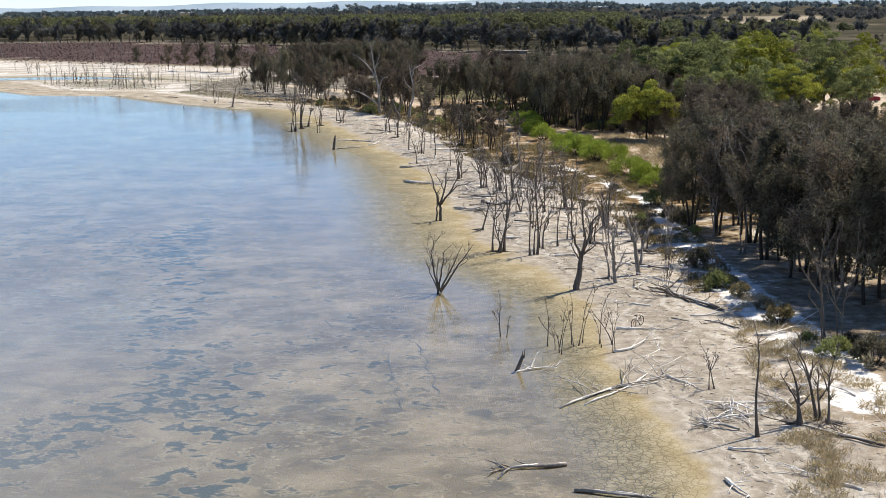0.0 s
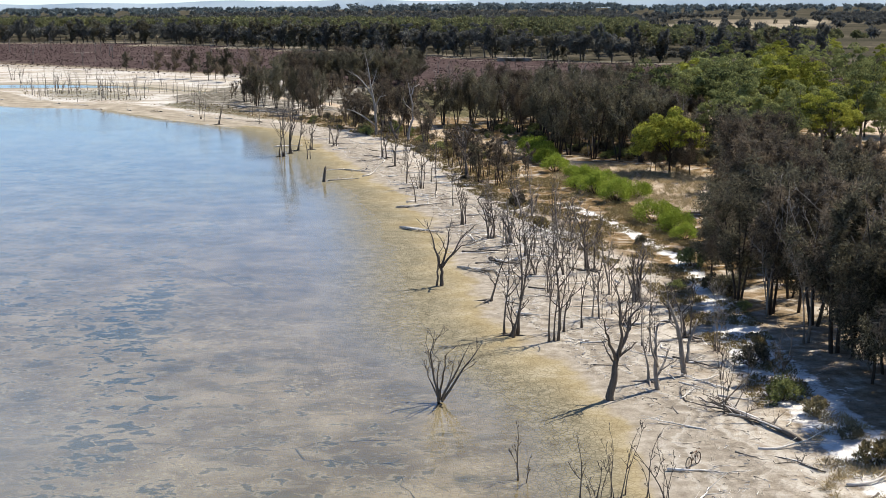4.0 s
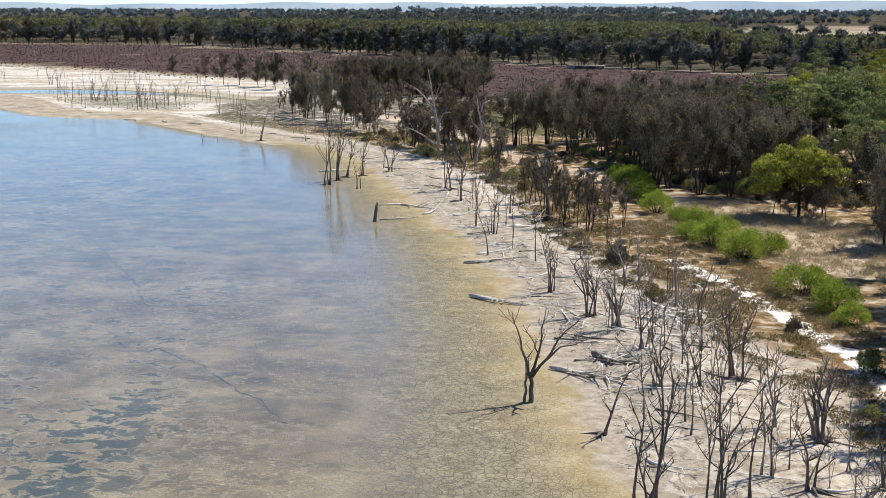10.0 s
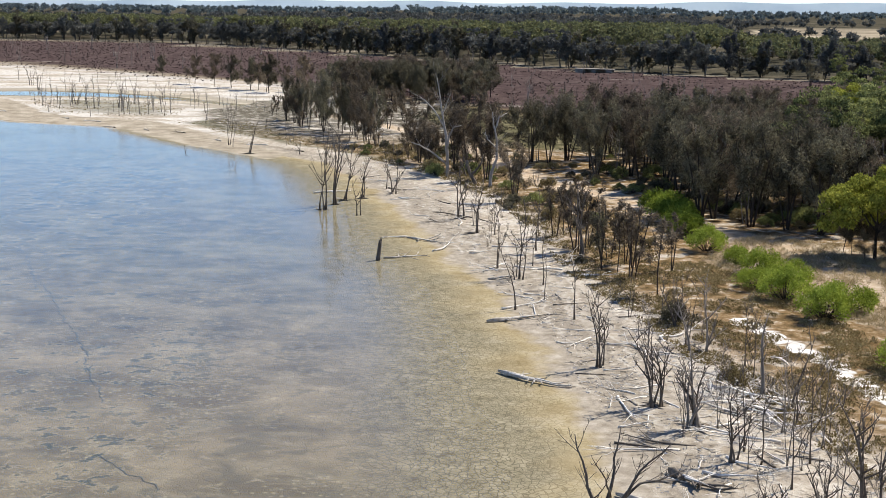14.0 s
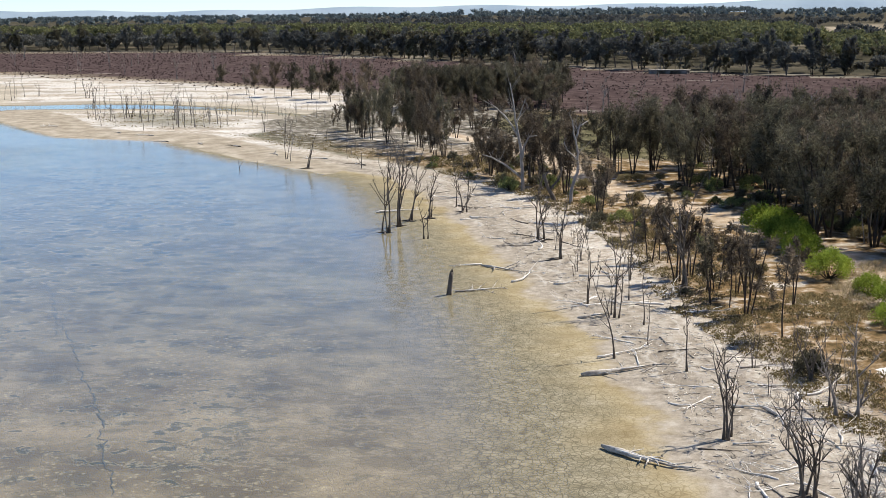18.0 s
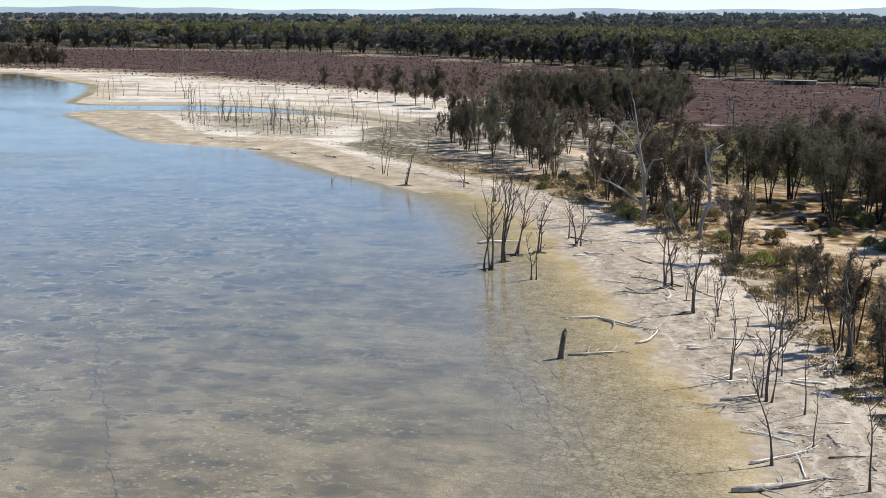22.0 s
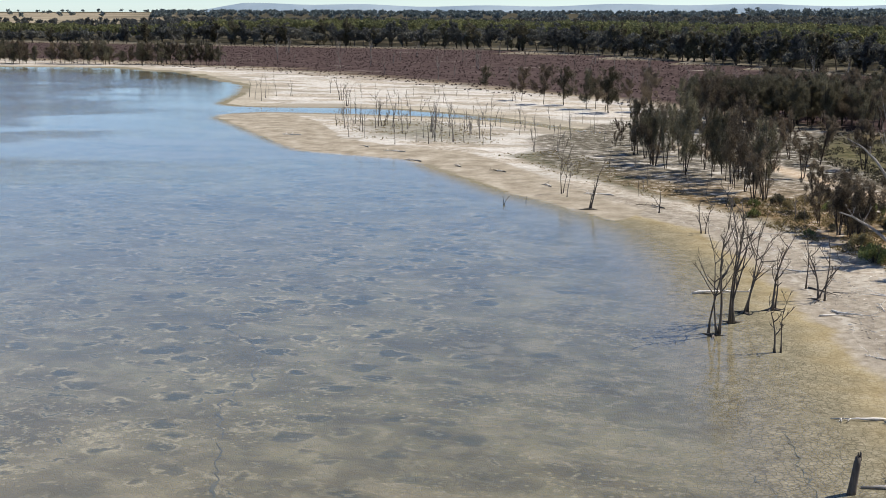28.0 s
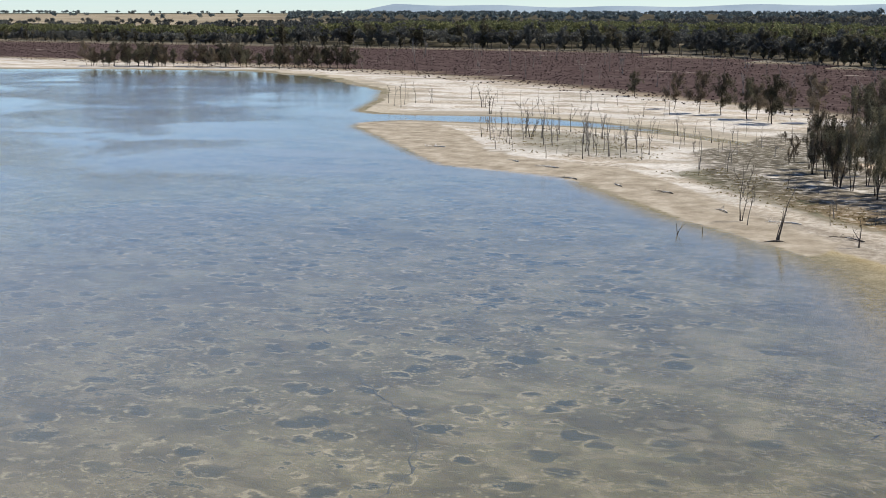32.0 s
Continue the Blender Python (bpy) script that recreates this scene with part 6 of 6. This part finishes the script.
EDGE_NEAR = [(16, 61), (14.5, 73), (11, 88), (7, 99), (3.5, 107), (0, 116), (-2.5, 124), (-8, 136), (-2, 140), (4, 132), (9, 118), (13.5, 104), (16, 92), (18, 76), (19, 62)]
EDGE_FAR = [(-8, 136), (-12, 153), (-18, 170), (-27, 187), (-38, 201), (-44, 214), (-36, 222), (-22, 200), (-12, 180), (-4, 160), (-1, 142)]
off_track = lambda x, y: line_distance(np.array([x]), np.array([y]), TRACK)[0] > 2.2
tufts("samphire", "olive and rust samphire tufts behind the beach", 1, strew(1, [EDGE_NEAR], 5600, None, 0.35, -0.12), (0.1, 0.3), M_SAMPHIRE, 16, (0.13, 0.035))
tufts("samphire", "olive and rust samphire tufts behind the bay", 2, strew(2, [EDGE_FAR], 4200, off_track, 0.3, -0.2), (0.12, 0.4), M_SAMPHIRE, 16, (0.16, 0.045))
MEADOW = [(-2, 140), (4, 132), (9, 118), (13.5, 104), (16.5, 100), (15, 112), (11, 122), (7, 134), (2, 142)]
tufts("samphire", "brown and olive samphire beside the salt path", 9, strew(9, [MEADOW], 1900, None, 0.35, -0.2), (0.12, 0.32), M_SAMPHIRE, 16, (0.14, 0.035))
tufts("samphire", "dark olive low scrub behind the sandy track", 7, strew(7, [BACK_SCRUB], 2600, off_track, 0.15, -0.2), (0.2, 0.6), M_SHEOAK, 18, (0.26, 0.07))
tufts("samphire", "low olive samphire on the marshy sandbank", 3, strew(3, [marsh, isle], 420, None, 0.2, -0.1), (0.1, 0.22), M_SAMPHIRE, 8, (0.16, 0.04))
tufts("dry_grass", "straw-coloured dry grass in the clearing", 4, strew(4, [clear_poly], 1700, None, 0.4, -0.35), (0.2, 0.45), M_STRAW, 30, (0.32, 0.02))
NEAR_GRASS = [(17.5, 24), (21, 24), (23, 40), (21, 58), (18.5, 62), (17.5, 50), (17.8, 36)]
tufts("dry_grass", "sparse dry grass on the sand below the wood", 5, strew(5, [NEAR_GRASS], 900, None, 0.5, 0.0), (0.15, 0.35), M_STRAW, 26, (0.26, 0.018))
tufts("heath", "purple-brown heath across the salt flat", 6, strew(6, [HEATH], 14000, None, 0.06, -0.4), (0.12, 0.32), M_HEATH, 8, (0.3, 0.14))
UNDER = Kit([(shrub(61, 1.6, 2.6, M_GUM, "low dark green shrub under the trees", 16, 90, (0.22, 0.06), "understory_shrub", "understory shrubs"), 1.6), (shrub(62, 1.6, 2.2, M_SAMPHIRE, "low olive shrub under the trees", 16, 90, (0.22, 0.05), "understory_shrub", "understory shrubs"), 1.6), (shrub(63, 1.6, 2.4, M_SHEOAK, "low dark shrub under the trees", 16, 90, (0.26, 0.05), "understory_shrub", "understory shrubs"), 1.6)])
under_rng = random.Random(8)
for poly, n in ((WOOD_NEAR, 30), (WOOD_MID, 30), (WOOD_FAR, 46), ([(17, 64), (20, 60), (24, 46), (22, 44), (18.5, 56)], 8), ([(14, 96), (16, 84), (19, 74), (21, 80), (18, 98)], 5), ([(-18, 196), (-4, 176), (4, 162), (10, 158), (4, 172), (-10, 200)], 30), ([(2, 166), (8, 160), (14, 157), (21, 150), (24, 156), (14, 164), (5, 172)], 36), (EDGE_FAR, 46), (EDGE_NEAR, 8)):
    for x, y in scatter(under_rng, poly, 1.6, n):
        if off_track(x, y):
            UNDER.put(under_rng, x, y, under_rng.uniform(0.6, 1.5))


# ---- dead poles on the sandbank and the heath ----
pole_rng = random.Random(19)
for k, (x, y, h) in enumerate([(-170, 323.7, 3.7), (-163.8, 316.1, 3.9), (-161.1, 314.3, 5.3), (-164.3, 321, 5.3), (-164.8, 326.2, 4.7), (-162.1, 327.5, 2.7), (-131.2, 307.9, 4.8), (-129.4, 308.8, 3.6), (-127.7, 314, 3.3), (-115.6, 272.6, 3.2), (-118.2, 268.9, 2.5), (-97.7, 248.8, 3.1), (-93.1, 250, 3.9), (-96.4, 258.1, 5), (-94.1, 254.3, 4.9), (-97.3, 262.9, 4), (-97.9, 265.3, 3.6), (-95.1, 261.3, 4.9), (-89.4, 254.1, 3.3), (-91.4, 260.5, 3), (-86.2, 253.3, 2.2), (-107.9, 306.5, 1.7), (-95.5, 280.9, 3), (-76.3, 247, 4.6), (-85.8, 279.4, 3.5), (-72.7, 246.7, 4.1)]):
    dead_tree(x, y, [(pole_rng.uniform(-0.3, 0.3), h, 0.075, 1)], "thin dead pole standing on the salty sandbank", 400 + k, (M_SNAG, M_GREY)[k % 2], "dead poles on the sandbank", roots=False, name="dead_pole")
for k, (x, y, h) in enumerate([(-146.3, 321.4, 4.7), (-138.2, 309.1, 4.3), (-111.6, 272.1, 2.9)]):
    dead_tree(x, y, [(-0.7, h, 0.12, 3), (0.9, h * 0.9, 0.09, 3), (0.1, h * 0.8, 0.08, 2)], "dead forked tree standing on the salty sandbank", 440 + k, M_SNAG, "dead poles on the sandbank", roots=False, name="dead_pole")
POLES = Kit([(dead_tree(0, 0, [(0.15, 4, 0.07, 1)], "thin dead pole on the flat", 460, M_SNAG, "dead poles on the flats", roots=False, name="dead_pole"), 4), (dead_tree(0, 0, [(-0.2, 4, 0.07, 2)], "thin dead pole on the flat", 461, M_GREY, "dead poles on the flats", roots=False, name="dead_pole"), 4), (dead_tree(0, 0, [(0.5, 4, 0.09, 2), (-0.5, 3.5, 0.07, 2)], "small dead forked tree on the flat", 462, M_GREY, "dead poles on the flats", roots=False, name="dead_pole"), 4)])
for poly, n, gap, lo, hi in ((isle, 50, 1.4, 2.0, 5.0), (marsh, 16, 1.5, 1.2, 3.5), ([(-100, 284), (-84, 258), (-72, 252), (-70, 276), (-88, 296)], 26, 1.8, 1.5, 4), ([(-170, 330), (-128, 312), (-104, 305), (-96, 330), (-150, 356)], 22, 3, 1.5, 4)):
    for x, y in scatter(pole_rng, poly, gap, n):
        POLES.put(pole_rng, x, y, pole_rng.uniform(lo, hi))
for x, y in scatter(pole_rng, [(-300, 440), (-200, 410), (-100, 345), (-60, 300), (-15, 255), (10, 270), (10, 420), (-70, 470), (-200, 590), (-380, 600)], 9, 120):
    POLES.put(pole_rng, x, y, pole_rng.uniform(3, 7.5))
for x, y in scatter(pole_rng, [(-2, 250), (14, 250), (12, 290), (-14, 300), (-40, 290)], 2.2, 34):
    POLES.put(pole_rng, x, y, pole_rng.uniform(3, 6.5))


# ---- bicycle on the sand ----
def ring(b, centre, axis, radius, thick, n=28, sides=6):
    axis = Vector(axis).normalized()
    u = axis.cross(Vector((0, 0, 1)))
    u.normalize()
    v = axis.cross(u)
    pts = [Vector(centre) + (u * math.cos(2 * math.pi * i / n) + v * math.sin(2 * math.pi * i / n)) * radius for i in range(n + 1)]
    b.tube(pts, [thick] * (n + 1), sides)


M_RUBBER = make_plain("black_rubber", (0.012, 0.012, 0.012), (0.03, 0.028, 0.026), 20, 0.7)
M_RUST = make_plain("rusty_steel", (0.09, 0.05, 0.03), (0.2, 0.12, 0.08), 25, 0.6, 0.5)
bike = thing("bicycle", "old dark bicycle abandoned upright on the sand", "bicycle")
axle = Vector((0.42, -0.9, 0)).normalized()
along_bike = Vector((-axle.y, axle.x, 0))
hubs = []
for s in (-0.48, 0.48):
    hub = along_bike * s + Vector((0, 0, 0.31))
    hubs.append(hub)
    b = Build()
    ring(b, hub, axle, 0.27, 0.012, 24, 5)
    wheel = part("wheel", b, M_RUST, bike)
    b = Build()
    ring(b, hub, axle, 0.295, 0.024, 24, 6)
    part("tyre", b, M_RUBBER, wheel)
    for k in range(10):
        a = 2 * math.pi * k / 10
        b = Build()
        b.tube([hub, hub + along_bike * math.cos(a) * 0.27 + Vector((0, 0, math.sin(a) * 0.27))], [0.004, 0.004], 4)
        part("spoke", b, M_RUST, wheel)
crank, seat_top, head = Vector((0, 0, 0.3)) - along_bike * 0.05, along_bike * -0.2 + Vector((0, 0, 0.72)), along_bike * 0.32 + Vector((0, 0, 0.74))
for name, p, q, r in (("down_tube", crank, head, 0.02), ("seat_tube", crank, seat_top, 0.018), ("top_tube", seat_top * 0.95, head, 0.018), ("chain_stay", crank, hubs[0], 0.012), ("seat_stay", seat_top * 0.9, hubs[0], 0.012), ("fork", head, hubs[1], 0.017), ("handlebar", head + axle * 0.25 + Vector((0, 0, 0.12)), head - axle * 0.25 + Vector((0, 0, 0.12)), 0.014), ("saddle", seat_top - along_bike * 0.12 + Vector((0, 0, 0.06)), seat_top + along_bike * 0.12 + Vector((0, 0, 0.05)), 0.045)):
    b = Build()
    b.tube([p, q], [r, r * 0.9], 6)
    part(name, b, M_RUBBER if name == "saddle" else M_RUST, bike)
bike.matrix_basis = Matrix.LocRotScale((12.5, 53.0, z_at(12.5, 53.0)), Euler((0, 0, 0.6)), (0.85,) * 3)


# ---- parked cars behind the gums ----
def box(b, x0, x1, y0, y1, z0, z1, tx=0.0, ty=0.0):
    """A box whose top is drawn in by tx and ty."""
    v = [(x0, y0, z0), (x1, y0, z0), (x1, y1, z0), (x0, y1, z0), (x0 + tx, y0 + ty, z1), (x1 - tx, y0 + ty, z1), (x1 - tx, y1 - ty, z1), (x0 + tx, y1 - ty, z1)]
    b.add(v, [(3, 2, 1, 0), (4, 5, 6, 7), (0, 1, 5, 4), (1, 2, 6, 5), (2, 3, 7, 6), (3, 0, 4, 7)])


M_GLASS = make_plain("car_glass", (0.015, 0.018, 0.02), (0.03, 0.035, 0.04), 2, 0.08)
M_CHROME = make_plain("lamp_lens", (0.5, 0.5, 0.5), (0.6, 0.6, 0.6), 5, 0.2)


def car(x, y, turn, paint, label):
    top = thing("car", label, "car", "parked cars")
    b = Build()
    box(b, -2.1, 2.1, -0.85, 0.85, 0.32, 0.92, 0.06, 0.05)
    body = part("body", b, paint, top, smooth=False)
    b = Build()
    box(b, -1.75, 0.85, -0.78, 0.78, 0.9, 1.5, 0.42, 0.12)
    cabin = part("cabin", b, paint, top, smooth=False)
    for nm, dims in (("windscreen", (0.55, 0.86, -0.6, 0.6, 0.98, 1.4)), ("rear_window", (-1.78, -1.4, -0.6, 0.6, 0.98, 1.4)), ("side_window", (-1.3, 0.4, 0.71, 0.775, 0.98, 1.38)), ("side_window", (-1.3, 0.4, -0.775, -0.71, 0.98, 1.38))):
        b = Build()
        box(b, *dims, 0.02 if "side" in nm else 0.1, 0.02)
        part(nm, b, M_GLASS, cabin, smooth=False)
    for sx in (-1.3, 1.32):
        for sy in (-0.78, 0.78):
            b = Build()
            ring(b, (sx, sy, 0.32), (0, 1, 0), 0.22, 0.1, 16, 6)
            wheel = part("wheel", b, M_RUBBER, top)
            b = Build()
            b.tube([Vector((sx, sy - 0.06, 0.32)), Vector((sx, sy + 0.06, 0.32))], [0.17, 0.17], 12)
            part("rim", b, M_CHROME, wheel)
    for sy in (-0.6, 0.6):
        b = Build()
        box(b, 2.04, 2.12, sy - 0.18, sy + 0.18, 0.62, 0.8)
        part("headlight", b, M_CHROME, body, smooth=False)
        b = Build()
        box(b, -2.12, -2.04, sy - 0.12, sy + 0.12, 0.62, 0.84)
        part("tail_light", b, M_RED, body, smooth=False)
    top.matrix_basis = pose(x, y, z_at(x, y), 0, 0, turn)


M_RED = make_plain("red_car_paint", (0.22, 0.012, 0.015), (0.28, 0.02, 0.022), 1, 0.25)
M_CARWHITE = make_plain("white_car_paint", (0.7, 0.71, 0.72), (0.78, 0.78, 0.78), 1, 0.25)
car(52.7, 205.5, 20, M_RED, "red hatchback parked on sand behind the gums")
car(46.2, 236, 10, M_CARWHITE, "white car parked on sand between the gums")

# ---- concrete culvert at the foot of the belt ----
M_CONCRETE = make_plain("weathered_concrete", (0.16, 0.135, 0.11), (0.28, 0.25, 0.21), 0.8, 0.9)
culvert = thing("culvert", "low concrete culvert with dark openings below the trees", "culvert")
for name, dims, mat in (("headwall", (-7, -4.2, 0, 0.6, -0.2, 1.9), M_CONCRETE), ("headwall", (-0.6, 0.8, 0, 0.6, -0.2, 1.9), M_CONCRETE), ("headwall", (5, 7.4, 0, 0.6, -0.2, 1.9), M_CONCRETE), ("deck", (-7.4, 7.8, -0.1, 5, 1.9, 2.2), M_CONCRETE), ("back_wall", (-7, 7.4, 4.4, 4.9, -0.2, 1.9), M_CONCRETE)):
    b = Build()
    box(b, *dims)
    part(name, b, mat, culvert, smooth=False)
culvert.matrix_basis = Matrix.LocRotScale((-23.5, 424.5, 0.2), Euler((0, 0, -0.14)), (0.75, 0.75, 0.55))


# ---- thin dead saplings among the driftwood ----
SAPLINGS = Kit([(dead_tree(0, 0, [(0.3, 4, 0.05, 3)], "thin dead sapling with bare twigs on the sand", 500, M_SNAG, "dead saplings", roots=False, name="dead_sapling"), 4), (dead_tree(0, 0, [(-0.4, 4, 0.045, 2), (0.5, 3.2, 0.035, 2)], "thin forked dead sapling on the sand", 501, M_GREY, "dead saplings", roots=False, name="dead_sapling"), 4), (dead_tree(0, 0, [(0.6, 4, 0.05, 2), (-0.2, 3.4, 0.04, 2), (-0.7, 2.8, 0.035, 1)], "dead sapling with several thin stems", 502, M_SNAG, "dead saplings", roots=False, name="dead_sapling"), 4)])
sap_rng = random.Random(31)
for y0, y1, d0, d1, n in [(60, 80, 4, 9, 14), (80, 105, 3, 10, 26), (105, 130, 4, 10, 14), (130, 165, 3, 10, 10)]:
    for _ in range(n):
        x, y = strip_point(sap_rng, y0, y1, d0, d1)
        SAPLINGS.put(sap_rng, x, y, sap_rng.uniform(1.8, 4.6))


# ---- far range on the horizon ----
# wooded hills; the pale blue-grey is haze put into their colour
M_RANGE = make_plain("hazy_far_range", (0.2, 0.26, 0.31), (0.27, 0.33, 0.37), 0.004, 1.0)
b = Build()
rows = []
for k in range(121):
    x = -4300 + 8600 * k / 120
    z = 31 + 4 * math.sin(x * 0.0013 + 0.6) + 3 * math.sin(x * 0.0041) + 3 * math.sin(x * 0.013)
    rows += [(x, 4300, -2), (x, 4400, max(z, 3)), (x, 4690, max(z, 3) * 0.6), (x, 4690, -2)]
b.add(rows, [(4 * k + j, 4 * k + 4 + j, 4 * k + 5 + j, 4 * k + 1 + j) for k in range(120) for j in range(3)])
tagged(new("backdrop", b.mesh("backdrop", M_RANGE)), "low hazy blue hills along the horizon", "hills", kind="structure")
